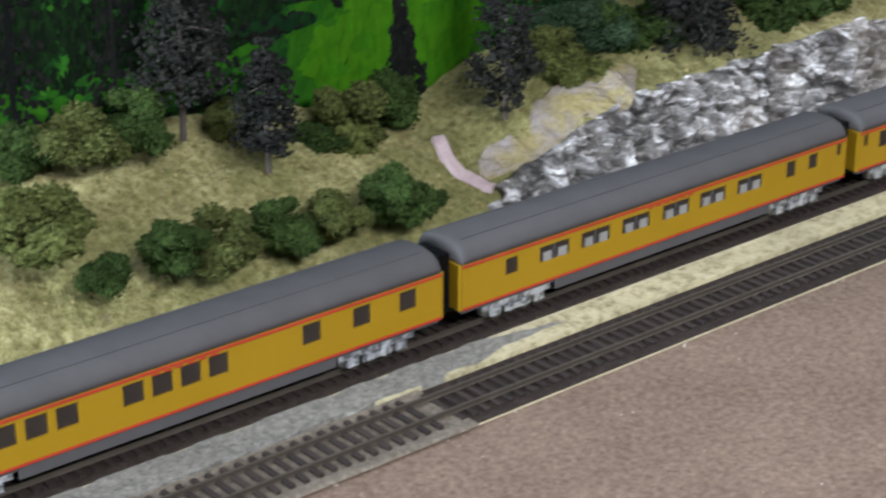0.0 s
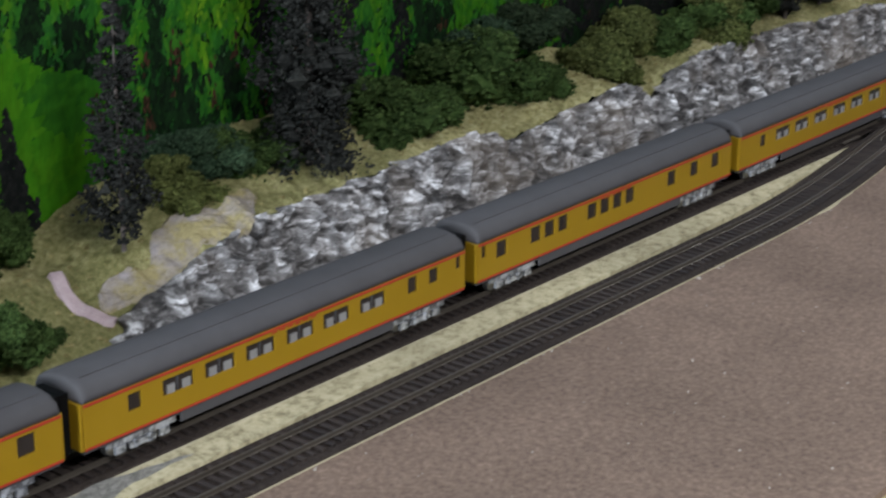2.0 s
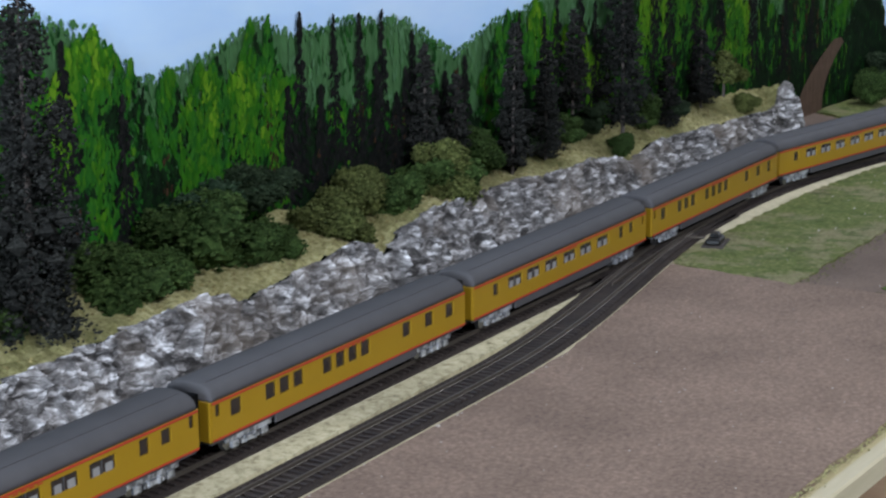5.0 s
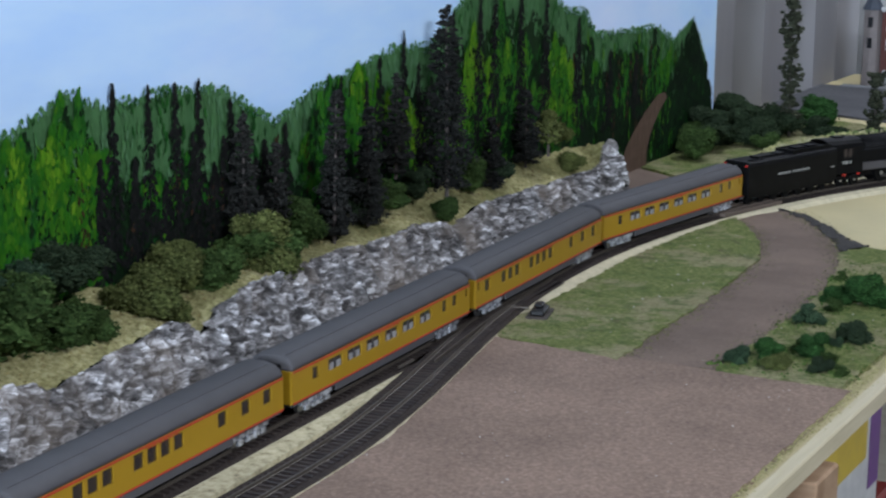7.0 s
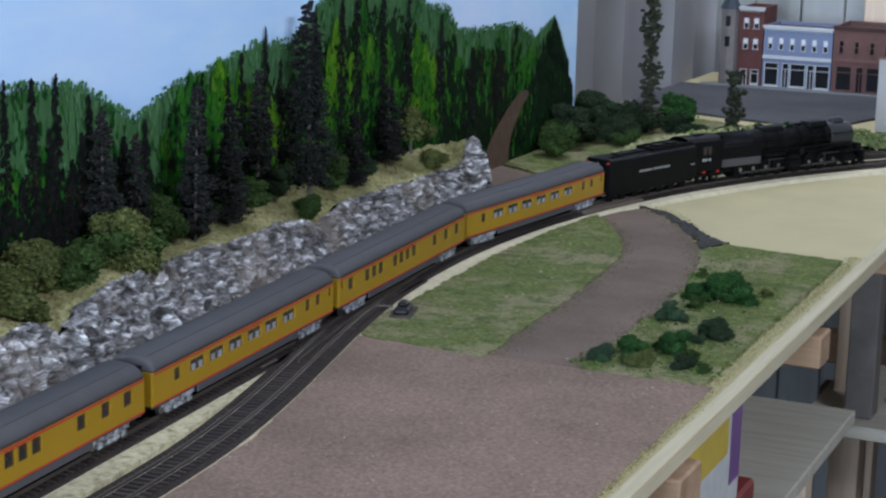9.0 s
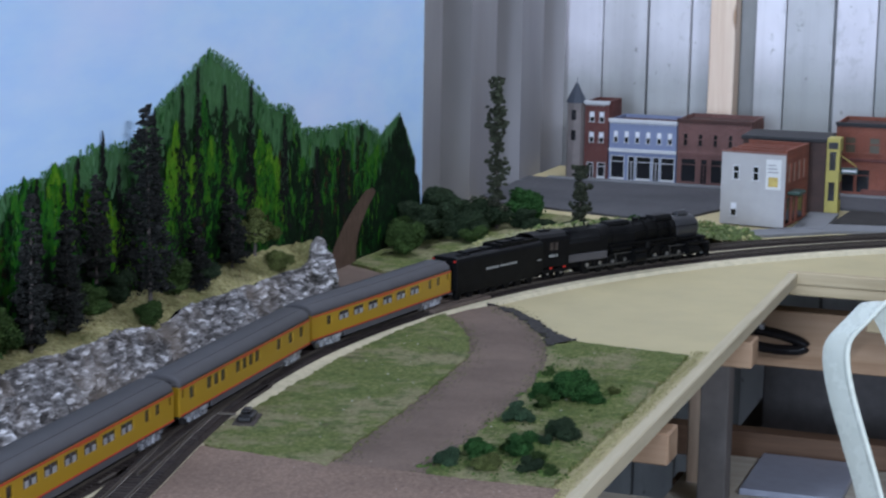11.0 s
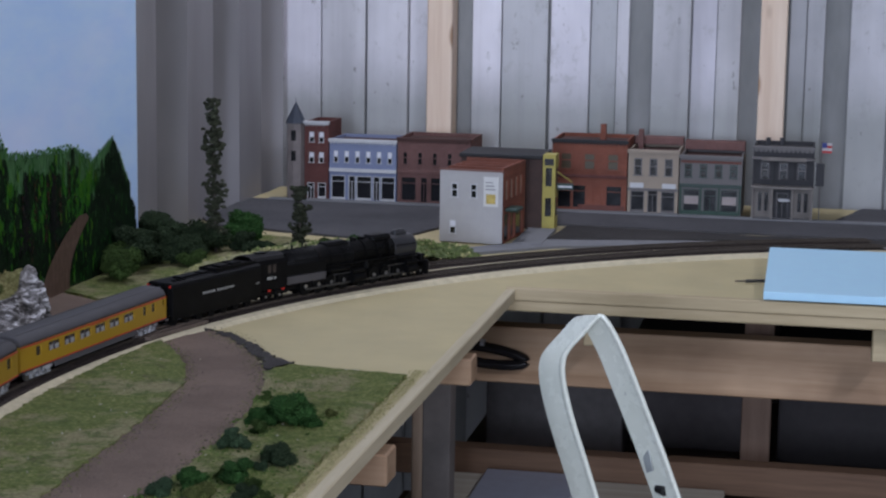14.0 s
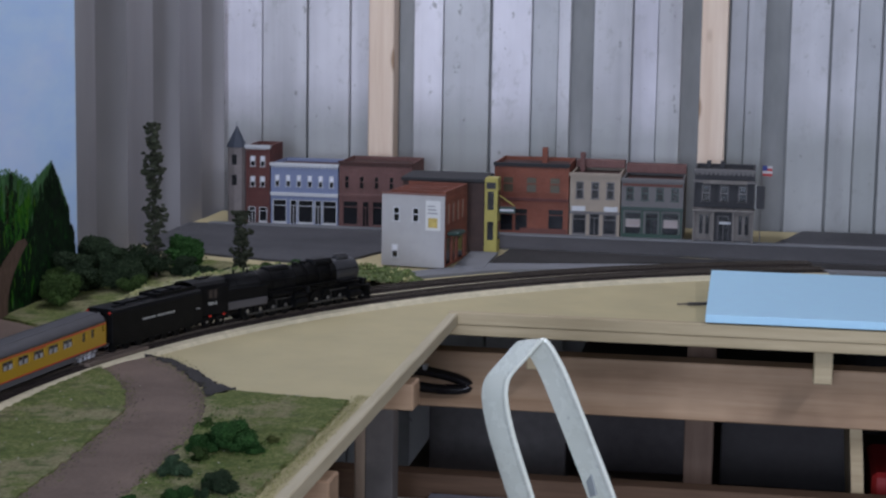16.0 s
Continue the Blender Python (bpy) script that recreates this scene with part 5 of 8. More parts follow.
def leafy(v, top, half, tone):
    """A painted leafy tree: dabs of light on its crown over darker sides, thinning out downwards."""
    foot = 0.03
    n = int((top - foot) * half * 150000)
    for k in range(n):
        q = rnd.random() ** 0.8
        z = foot + (top - foot) * q
        w = half * min(1.0, 3.2 * (1 - q) ** 0.7 + 0.12) * (0.75 + 0.25 * math.sin(q * 17 + v * 90))
        x = rnd.uniform(-1, 1)
        if in_meadow(v + x * w, z):
            continue
        lit = tone + 0.75 * (q - 0.55) - 0.35 * abs(x + 0.25) + 0.58 * noise.noise(((v + x * w) * 38, z * 20, 4.4)) + 0.42 * noise.noise(((v + x * w) * 120, z * 62, 1.4)) - 0.03 + rnd.uniform(-0.17, 0.17)
        s = bright if lit > 0.70 else lime if lit > 0.36 else mid if lit > 0.10 else green if lit > -0.16 else dark
        size = rnd.uniform(0.0030, 0.0066)
        s.leaf(v + x * w, z, size * rnd.uniform(0.45, 0.95), size * rnd.uniform(0.9, 2.3), rnd, rnd.uniform(-0.6, 0.6))


v = 0.09
while v < 2.24:
    low = 0.78 if 1.09 < v < 1.37 else 1.0
    near = 0.35 * noise.noise((v * 6, 9.9, 0))
    tone = 0.0 if v < 0.46 else 0.12 if v < 0.66 else 0.32 if v < 1.09 else -0.24 if v < 1.37 else 0.30 if v < 1.55 else 0.50 if v < 1.98 else -0.06
    leafy(v, skyline(v) * low * (rnd.uniform(0.62, 1.0) if 1.09 < v < 1.37 or v > 1.98 else rnd.uniform(0.48, 0.88) if v > 1.56 else rnd.uniform(0.80, 1.03)), rnd.uniform(0.014, 0.027), tone + near + rnd.uniform(-0.28, 0.22))
    v += rnd.uniform(0.011, 0.022)
# deep gaps between the trees
for k in range(64):
    v = rnd.uniform(0.66, 2.2)
    top = skyline(v) * rnd.uniform(0.35, 0.78)
    wide = rnd.uniform(0.004, 0.010)
    for j in range(int(top * 500)):
        z = 0.03 + (top - 0.03) * rnd.random()
        size = rnd.uniform(0.003, 0.006)
        if not in_meadow(v, z):
            dark.leaf(v + rnd.gauss(0, 0.5) * wide, z, size * 0.8, size * 1.6, rnd, rnd.uniform(-0.4, 0.4))
# brown trunks and dead boughs showing through
for k in range(58):
    v = rnd.uniform(0.62, 2.2)
    z0, h = rnd.uniform(0.04, 0.12), rnd.uniform(0.02, 0.06)
    for j in range(int(h * 420)):
        size = rnd.uniform(0.0022, 0.0042)
        rust.leaf(v + rnd.gauss(0, 0.0022), z0 + h * rnd.random(), size * 0.7, size * 1.6, rnd, rnd.uniform(-0.4, 0.4))
# shaded undergrowth
for k in range(4200):
    v, z = rnd.uniform(0.1, 2.33), 0.02 + 0.085 * rnd.random() ** 1.4
    size = rnd.uniform(0.004, 0.008)
    if in_meadow(v, z):
        continue
    (dark if rnd.random() < 0.78 else green).leaf(v, z, size * 0.8, size * 1.3, rnd, rnd.uniform(-0.6, 0.6))
# meadow between the trees: light in the middle, deeper green to the sides
mead = Strokes("meadow_strokes", paint("meadow_paint", ((0.036, 0.160, 0.005), (0.046, 0.178, 0.005), (0.058, 0.195, 0.006))), 0.0024)
mead_mid = Strokes("meadow_mid_strokes", paint("meadow_mid_paint", ((0.018, 0.100, 0.007), (0.024, 0.118, 0.007), (0.030, 0.135, 0.007))), 0.0023)
mead_deep = Strokes("meadow_deep_strokes", paint("meadow_deep_paint", ((0.008, 0.052, 0.009), (0.012, 0.068, 0.010), (0.017, 0.085, 0.010))), 0.0022)
for k in range(3600):
    v, z = rnd.uniform(0.44, 0.675), rnd.uniform(0.024, 0.156)
    if not in_meadow(v, z):
        continue
    t = 0.62 - abs(v - 0.556) * 5.2 - abs(z - 0.080) * 3.6 + 0.45 * noise.noise((v * 26, z * 34, 2.8)) + rnd.uniform(-0.06, 0.06)
    (mead if t > 0.30 else mead_mid if t > 0.0 else mead_deep).leaf(v, z, rnd.uniform(0.010, 0.020), rnd.uniform(0.006, 0.011), rnd, rnd.uniform(0.3, 0.9))
# dark hollows along the meadow's upper edge
for v0, z0, w0, h0 in ((0.475, 0.108, 0.024, 0.007), (0.515, 0.124, 0.036, 0.008), (0.466, 0.078, 0.016, 0.006)):
    for j in range(150):
        x = rnd.uniform(-1, 1)
        (black if j % 3 else deepest).leaf(v0 + x * w0, z0 + rnd.gauss(0, 0.5) * h0 * (1.2 - abs(x)), 0.0075, 0.005, rnd, rnd.uniform(-0.4, 0.4))
# the darker green clearing under the woods
for k in range(1500):
    v = rnd.uniform(0.12, 0.47)
    z = 0.045 + 0.060 * rnd.random()
    top = 0.098 + 0.012 * noise.noise((v * 22, 1.1, 0))
    if z < top:
        t = noise.noise((v * 30, z * 50, 6.1)) + rnd.uniform(-0.2, 0.2)
        (mead_mid if t > -0.05 else mead_deep).leaf(v, z, rnd.uniform(0.008, 0.015), rnd.uniform(0.0045, 0.008), rnd, rnd.uniform(-0.1, 0.5))
for s in (mead, mead_mid, mead_deep):
    s.lift += 0.0007
    s.v = [(u + 0.0007, v, z) for u, v, z in s.v]
    s.done()
# dark painted conifers
for v, z0, z1, half in ((0.563, 0.050, 0.124, 0.011), (0.563, 0.048, 0.100, 0.019), (0.563, 0.046, 0.080, 0.026), (0.16, 0.05, 0.21, 0.018), (0.23, 0.05, 0.20, 0.015), (0.31, 0.05, 0.23, 0.019), (0.37, 0.06, 0.21, 0.015), (0.425, 0.06, 0.20, 0.017), (0.765, 0.13, 0.21, 0.010), (0.80, 0.14, 0.25, 0.012), (0.845, 0.13, 0.23, 0.011), (0.90, 0.06, 0.185, 0.013),
                        (1.085, 0.05, 0.17, 0.014), (1.125, 0.05, 0.165, 0.015), (1.20, 0.05, 0.175, 0.016), (1.245, 0.05, 0.165, 0.016), (1.305, 0.05, 0.155, 0.015), (1.10, 0.09, 0.225, 0.0105), (1.145, 0.09, 0.218, 0.010), (1.18, 0.08, 0.218, 0.0115), (1.212, 0.08, 0.215, 0.011), (1.255, 0.08, 0.195, 0.012), (1.275, 0.08, 0.182, 0.010)):
    black.spire(v, z0, z1, half, rnd)
for v, z0, z1, half in ((1.165, 0.05, 0.14, 0.018), (1.23, 0.05, 0.145, 0.020), (1.29, 0.05, 0.14, 0.018), (1.335, 0.06, 0.165, 0.014), (1.43, 0.07, 0.195, 0.011), (1.475, 0.07, 0.185, 0.013), (1.50, 0.08, 0.205, 0.0135), (1.545, 0.07, 0.226, 0.012), (1.575, 0.07, 0.19, 0.012), (1.645, 0.09, 0.235, 0.0135),
                        (1.70, 0.09, 0.255, 0.0135), (1.735, 0.10, 0.27, 0.0125), (1.80, 0.09, 0.25, 0.0135), (1.86, 0.09, 0.245, 0.0135), (1.95, 0.08, 0.205, 0.0135), (2.04, 0.07, 0.16, 0.0135), (2.12, 0.07, 0.15, 0.0125)):
    black.spire(v, z0, z1, half, rnd)
# dark cone hill beside the wall and long strokes of the last wood
for k in range(900):
    v = rnd.uniform(2.215, 2.395)
    top = max(0.178 - abs(v - 2.318) * (1.05 if v < 2.318 else 1.45), 0.10 if v < 2.30 else 0.05)
    z = rnd.uniform(0.01, 0.97) * top
    dark.leaf(v, z, rnd.uniform(0.004, 0.007), rnd.uniform(0.010, 0.020), rnd, rnd.uniform(-0.15, 0.15))
for k in range(240):
    v = rnd.uniform(2.20, 2.375)
    green.leaf(v, rnd.uniform(0.02, 0.7) * max(0.178 - abs(v - 2.318) * 1.3, 0.06), 0.0035, rnd.uniform(0.012, 0.024), rnd, rnd.uniform(-0.12, 0.12))
for k in range(200):
    v = rnd.uniform(1.95, 2.26)
    (pale if k % 3 else lime).leaf(v, rnd.uniform(0.07, 1.0) * skyline(v) * 0.96, 0.004, rnd.uniform(0.014, 0.03), rnd, rnd.uniform(-0.1, 0.1))
for s in (lime, bright, mid, deepest, mist, green, pale, dark, black, rust):
    s.done()
# the painted end of the dirt road
lane = Strokes("lane_paint", paint("lane_paint", ((0.125, 0.082, 0.058), (0.14, 0.092, 0.066), (0.13, 0.086, 0.061))), 0.0046)
for k in range(12):
    q0, q1 = k / 12, (k + 1) / 12
    edge = lambda q: (2.075 + 0.118 * q ** 1.7, TOP + 0.090 * q ** 0.9)
    wide = lambda q: 0.088 * (1 - 0.48 * q) * (1.0 if q < 0.99 else 0.55)
    a, b = edge(q0), edge(q1)
    lane.dab([(a[0], a[1]), (a[0] + wide(q0), a[1] - 0.000), (b[0] + wide(q1), b[1]), (b[0], b[1])], rnd)
lane.done()

# ---------------------------------------------------------------- the model town
def brick(name, c, scale=1.0):
    """Moulded brick courses in paint: fine mortar lines."""
    m = Mat(name, 0.75, spec=0.25)
    mp = m.t.nodes.new("ShaderNodeMapping")
    m.t.links.new(m.co, mp.inputs["Vector"])
    mp.inputs["Rotation"].default_value = (radians(90), 0, 0)
    b = m.t.nodes.new("ShaderNodeTexBrick")
    m.t.links.new(mp.outputs[0], b.inputs["Vector"])
    b.inputs["Scale"].default_value = 180 * scale
    b.inputs["Color1"].default_value = (*[v * 0.85 for v in c], 1)
    b.inputs["Color2"].default_value = (*[min(v * 1.15, 1) for v in c], 1)
    b.inputs["Mortar"].default_value = (*[v * 0.8 + 0.06 for v in c], 1)
    b.inputs["Mortar Size"].default_value = 0.018
    n = m.noise(24, 4, 0.6)
    c2 = m.mix(1.0, b.outputs["Color"], m.ramp(n, ((0.3, (0.75, 0.75, 0.75)), (0.7, (1.15, 1.15, 1.15)))), "MULTIPLY")
    m.colour(c2).bump(b.outputs["Fac"], 0.0003, 0.4)
    return m.m


M_GLASSD = plain("dark_window", (0.012, 0.013, 0.016), 0.12, spec=0.6)
M_BLIND = plain("white_blind", (0.88, 0.89, 0.95), 0.6, vary=0.04)
M_WHITE = plain("white_trim", (0.62, 0.63, 0.64), 0.6, vary=0.08)
M_ROOFB = plain("dark_brown_roof", (0.075, 0.035, 0.028), 0.8, vary=0.2)
M_ROOFK = plain("black_tar_roof", (0.03, 0.03, 0.032), 0.8, vary=0.2)
M_REDB = brick("dark_red_brick", (0.14, 0.048, 0.04))
# red brick and right-hand shop paints darkened to carry the shade at that end
M_ORB = brick("orange_red_brick", (0.25, 0.082, 0.049))
M_BRB = brick("brown_brick", (0.185, 0.092, 0.08))
M_BLUE = plain("blue_grey_paint", (0.22, 0.26, 0.40), 0.6, vary=0.07)
M_TANW = plain("tan_paint", (0.36, 0.295, 0.225), 0.6, vary=0.08)
M_GREYW = plain("grey_paint", (0.155, 0.145, 0.142), 0.6, vary=0.08)
M_DKG = plain("dark_green_paint", (0.018, 0.045, 0.035), 0.5)
M_OLIVE = plain("olive_yellow_paint", (0.42, 0.36, 0.08), 0.6)
M_SLATE = plain("slate_blue_roof", (0.045, 0.055, 0.075), 0.7)
M_OFFW = plain("grey_white_wall", (0.47, 0.46, 0.455), 0.7, vary=0.05)
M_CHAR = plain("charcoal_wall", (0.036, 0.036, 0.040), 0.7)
M_SHADE = plain("olive_brown_shade", (0.085, 0.066, 0.034), 0.5, vary=0.2)
M_RUST = plain("red_brown_paint", (0.15, 0.05, 0.035), 0.65, vary=0.15)


def cells(bm, x0, x1, z0, z1, holes, y0, y1):
    """A wall slab with real openings, as one joined shell round the holes."""
    xs = sorted({x0, x1, *[v for h in holes for v in h[:2]]})
    zs = sorted({z0, z1, *[v for h in holes for v in h[2:4]]})
    nx, nz = len(xs) - 1, len(zs) - 1
    solid = {(i, j) for i in range(nx) for j in range(nz)
             if not any(h[0] < (xs[i] + xs[i + 1]) / 2 < h[1] and h[2] < (zs[j] + zs[j + 1]) / 2 < h[3] for h in holes)}
    made = {}

    def at(i, j, y):
        if (i, j, y) not in made:
            made[i, j, y] = bm.verts.new((xs[i], y, zs[j]))
        return made[i, j, y]

    for i, j in solid:
        for y in (y0, y1):
            bm.faces.new((at(i, j, y), at(i + 1, j, y), at(i + 1, j + 1, y), at(i, j + 1, y)))
        for di, dj, p, q in ((-1, 0, (0, 0), (0, 1)), (1, 0, (1, 0), (1, 1)), (0, -1, (0, 0), (1, 0)), (0, 1, (0, 1), (1, 1))):
            if (i + di, j + dj) not in solid:
                a, b = (i + p[0], j + p[1]), (i + q[0], j + q[1])
                bm.faces.new((at(*a, y0), at(*b, y0), at(*b, y1), at(*a, y1)))
    bmesh.ops.recalc_face_normals(bm, faces=bm.faces[:])


def window(parent, x, z, w, h, y, frame, lower=None, upper=None):
    """One sash window set into the wall: frame, pane and sill."""
    win = part("window", bbox(x - w / 2, x + w / 2, y + 0.0012, y + 0.0016, z, z + h), lower or M_GLASSD, parent)
    t = min(w, h) * 0.13
    bm = BM()
    box(bm, x - w / 2, x - w / 2 + t, y - 0.0004, y + 0.001, z, z + h)
    box(bm, x + w / 2 - t, x + w / 2, y - 0.0004, y + 0.001, z, z + h)
    box(bm, x - w / 2 + t, x + w / 2 - t, y - 0.0004, y + 0.001, z + h - t, z + h)
    box(bm, x - w / 2 + t, x + w / 2 - t, y - 0.0003, y + 0.001, z + h * 0.48, z + h * 0.55)
    part("frame", bm, frame, win)
    part("sill", bbox(x - w * 0.62, x + w * 0.62, y - 0.0016, y + 0.0002, z - t * 0.9, z), frame, win)
    if upper:
        part("blind", bbox(x - w / 2 + t, x + w / 2 - t, y + 0.0005, y + 0.001, z + h * (0.45 if upper is M_BLIND else 0.5), z + h - t), upper, win)
    return win


def building(name, label, u0, u1, v0, depth, h, wall, wins, front, roof=M_ROOFK, trim=M_WHITE, cornice=None, parapet=0.006, blind=None, group="shop row", glass=None):
    """A shop building: a front with openings, side and back walls, roof, cornice and shopfront bays.
    wins: (across 0..1, sill, width, height); front: (across 0..1, width, height, kind)."""
    w = u1 - u0
    b = thing(name, label, "building", ROOM @ Matrix.Translation((u0, v0, 0.0)), group)
    holes = [(w * a - ww / 2, w * a + ww / 2, z, z + hh) for a, z, ww, hh in wins]
    shops = [(w * a - ww / 2, w * a + ww / 2, 0.004, 0.004 + hh) for a, ww, hh, _ in front]
    bm = BM()
    cells(bm, 0.0005, w - 0.0005, 0.0, h, holes + shops, 0.0, 0.003)
    part("front_wall", bm, wall, b)
    part("side_wall", bbox(0.0005, 0.0035, 0.0031, depth, 0, h), wall, b)
    part("side_wall", bbox(w - 0.0035, w - 0.0005, 0.0031, depth, 0, h), wall, b)
    part("back_wall", bbox(0.0036, w - 0.0036, depth - 0.003, depth, 0, h), wall, b)
    part("roof", bbox(0.0036, w - 0.0036, 0.0031, depth - 0.0031, h - parapet - 0.002, h - parapet), roof, b)
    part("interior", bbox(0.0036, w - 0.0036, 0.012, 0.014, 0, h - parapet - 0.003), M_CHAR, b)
    for a, z, ww, hh in wins:
        window(b, w * a, z, ww, hh, 0.0, trim, glass, blind)
    for (a, ww, hh, kind), hole in zip(front, shops):
        shop_bay(b, hole, kind, trim)
    bm = BM()
    ch = cornice or trim
    box(bm, -0.001, w + 0.001, -0.0042, 0.0033, h - 0.003, h + 0.001)
    box(bm, 0.0, w, -0.0026, 0.0, h - 0.0052, h - 0.0031)
    for k in range(int(w / 0.006)):
        x = 0.003 + k * 0.006
        box(bm, x - 0.0008, x + 0.0008, -0.0024, -0.0001, h - 0.0075, h - 0.0053)
    part("cornice", bm, ch, b)
    return b


def shop_bay(b, hole, kind, trim):
    """A display window or door of a shopfront, with its frame."""
    x0, x1, z0, z1 = hole
    name = "door" if kind == "door" else "shop_window"
    bay = part(name, bbox(x0, x1, 0.0022, 0.0028, z0 - 0.003, z1), M_GLASSD if kind != "red" else M_ORB, b)
    t = 0.0012
    bm = BM()
    box(bm, x0, x0 + t, -0.0004, 0.002, 0.0, z1)
    box(bm, x1 - t, x1, -0.0004, 0.002, 0.0, z1)
    box(bm, x0 + t, x1 - t, -0.0004, 0.002, z1 - t, z1)
    box(bm, x0 + t, x1 - t, -0.0002, 0.002, z1 * 0.76, z1 * 0.76 + t * 0.8)
    if kind == "door":
        box(bm, (x0 + x1) / 2 - t * 0.4, (x0 + x1) / 2 + t * 0.4, -0.0002, 0.002, 0.0, z1 * 0.76)
    else:
        box(bm, x0 + t, x1 - t, -0.0006, 0.002, 0.0, 0.007)
    part("frame", bm, trim, bay)


def row(n, z, w, h, a0=0.12, a1=0.88):
    return [(a0 + (a1 - a0) * k / max(n - 1, 1), z, w, h) for k in range(n)]


def sign_band(b, x0, x1, z0, z1, material, y=-0.0012):
    part("sign_board", bbox(x0, x1, y - 0.001, y, z0, z1, 0.0002), material, b, "plain shop sign board")


V_TOWN = 3.055
corner = building("corner_building", "three-storey dark red brick corner building with white windows", -0.842, -0.800, V_TOWN, 0.085, 0.132, M_REDB, row(2, 0.098, 0.0085, 0.017, 0.3, 0.7) + row(2, 0.064, 0.0085, 0.017, 0.3, 0.7),
                  [(0.27, 0.012, 0.026, "door"), (0.72, 0.014, 0.026, "shop")], M_ROOFB, M_WHITE, M_WHITE, blind=M_BLIND)
bm = BM()
cyl(bm, (-0.0165, 0.006, 0.0), (-0.0165, 0.006, 0.128), 0.0155, n=8)
tur = part("turret", bm, plain("greyish_tan_paint", (0.235, 0.205, 0.195), 0.65, vary=0.15), corner, "greyish tan octagonal corner turret")
bm = BM()
cyl(bm, (-0.0165, 0.006, 0.1285), (-0.0165, 0.006, 0.164), 0.0185, 0.0003, n=8)
cyl(bm, (-0.0165, 0.006, 0.164), (-0.0165, 0.006, 0.171), 0.0005, 0.0003, n=5)
part("spire", bm, M_SLATE, tur, "slate-blue conical turret roof")
for z in (0.066, 0.100):
    part("turret_window", bbox(-0.0205, -0.0125, -0.0096, -0.0089, z, z + 0.017), M_GLASSD, tur)
blue = building("blue_building", "two-storey blue-grey shop building with white windows", -0.799, -0.684, V_TOWN, 0.10, 0.104, M_BLUE, row(6, 0.066, 0.0075, 0.019, 0.10, 0.90),
                [(0.135, 0.024, 0.040, "shop"), (0.34, 0.012, 0.040, "door"), (0.52, 0.026, 0.040, "shop"), (0.705, 0.012, 0.040, "door"), (0.875, 0.024, 0.040, "shop")], M_ROOFB, M_WHITE, M_WHITE, blind=M_BLIND)
part("belt_course", bbox(0.0, 0.115, -0.0030, -0.0002, 0.050, 0.056, 0.0004), M_WHITE, blue)
brown = building("brown_building", "two-storey brown brick shop building", -0.683, -0.560, V_TOWN, 0.11, 0.110, M_BRB, row(5, 0.067, 0.0080, 0.020, 0.11, 0.92),
                 [(0.16, 0.026, 0.042, "shop"), (0.37, 0.012, 0.042, "door"), (0.58, 0.030, 0.042, "shop"), (0.85, 0.026, 0.042, "shop")], M_ROOFB, M_BRB, M_ROOFB)
part("belt_course", bbox(0.0, 0.123, -0.0028, -0.0002, 0.052, 0.057, 0.0004), M_BRB, brown)
orange = building("orange_building", "two-storey orange-red brick building with a black cornice", -0.425, -0.302, V_TOWN, 0.12, 0.117, M_ORB, row(3, 0.070, 0.021, 0.027, 0.19, 0.81),
                  [(0.17, 0.024, 0.040, "shop"), (0.37, 0.022, 0.040, "shop"), (0.60, 0.016, 0.040, "red"), (0.83, 0.026, 0.040, "shop")], M_ROOFB, M_ORB, M_ROOFK, glass=M_SHADE)
part("bulkhead", bbox(0.044, 0.120, -0.0014, -0.0006, 0.0, 0.012, 0.0003), M_RUST, orange, "red-brown shopfront base")
part("belt_course", bbox(0.0, 0.123, -0.0026, -0.0002, 0.056, 0.061, 0.0004), M_REDB, orange)
part("chimney", bbox(0.072, 0.081, 0.050, 0.062, 0.105, 0.139, 0.0005), M_ORB, orange)
tan = building("tan_building", "narrow two-storey tan shop building", -0.301, -0.219, V_TOWN, 0.12, 0.104, M_TANW, row(3, 0.064, 0.013, 0.027, 0.2, 0.8),
               [(0.2, 0.022, 0.034, "shop"), (0.5, 0.016, 0.038, "door"), (0.8, 0.022, 0.034, "shop")], M_ROOFB, M_GREYW, M_TANW)
for x in (0.004, 0.056):
    sign_band(tan, x, x + 0.022, 0.043, 0.051, M_WHITE)
part("shopfront", bbox(0.0, 0.082, -0.0020, -0.0004, 0.0385, 0.0425, 0.0003), M_GREYW, tan, "grey shopfront lintel")
part("chimney", bbox(0.010, 0.018, 0.060, 0.072, 0.094, 0.132, 0.0005), M_BRB, tan)
part("parapet", bbox(0.001, 0.081, 0.095, 0.118, 0.1045, 0.117, 0.0005), M_BRB, tan, "brown brick rear parapet")
grey = building("grey_building", "two-storey grey shop building with a dark green shopfront", -0.218, -0.118, V_TOWN, 0.12, 0.098, M_GREYW, row(4, 0.064, 0.012, 0.021, 0.14, 0.86),
                [(0.20, 0.026, 0.040, "shop"), (0.50, 0.020, 0.040, "door"), (0.80, 0.026, 0.040, "shop")], M_ROOFB, M_DKG, M_GREYW)
part("belt_course", bbox(0.0, 0.100, -0.0030, -0.0002, 0.047, 0.053, 0.0004), M_DKG, grey)
part("parapet", bbox(0.001, 0.099, 0.095, 0.118, 0.0985, 0.113, 0.0005), M_BRB, grey, "brown brick rear parapet")
part("frieze", bbox(0.002, 0.098, -0.0012, -0.0002, 0.0865, 0.0905, 0.0003), M_RUST, grey, "red-brown frieze band")
M_SHOPG = plain("shopfront_green_paint", (0.018, 0.058, 0.038), 0.55)
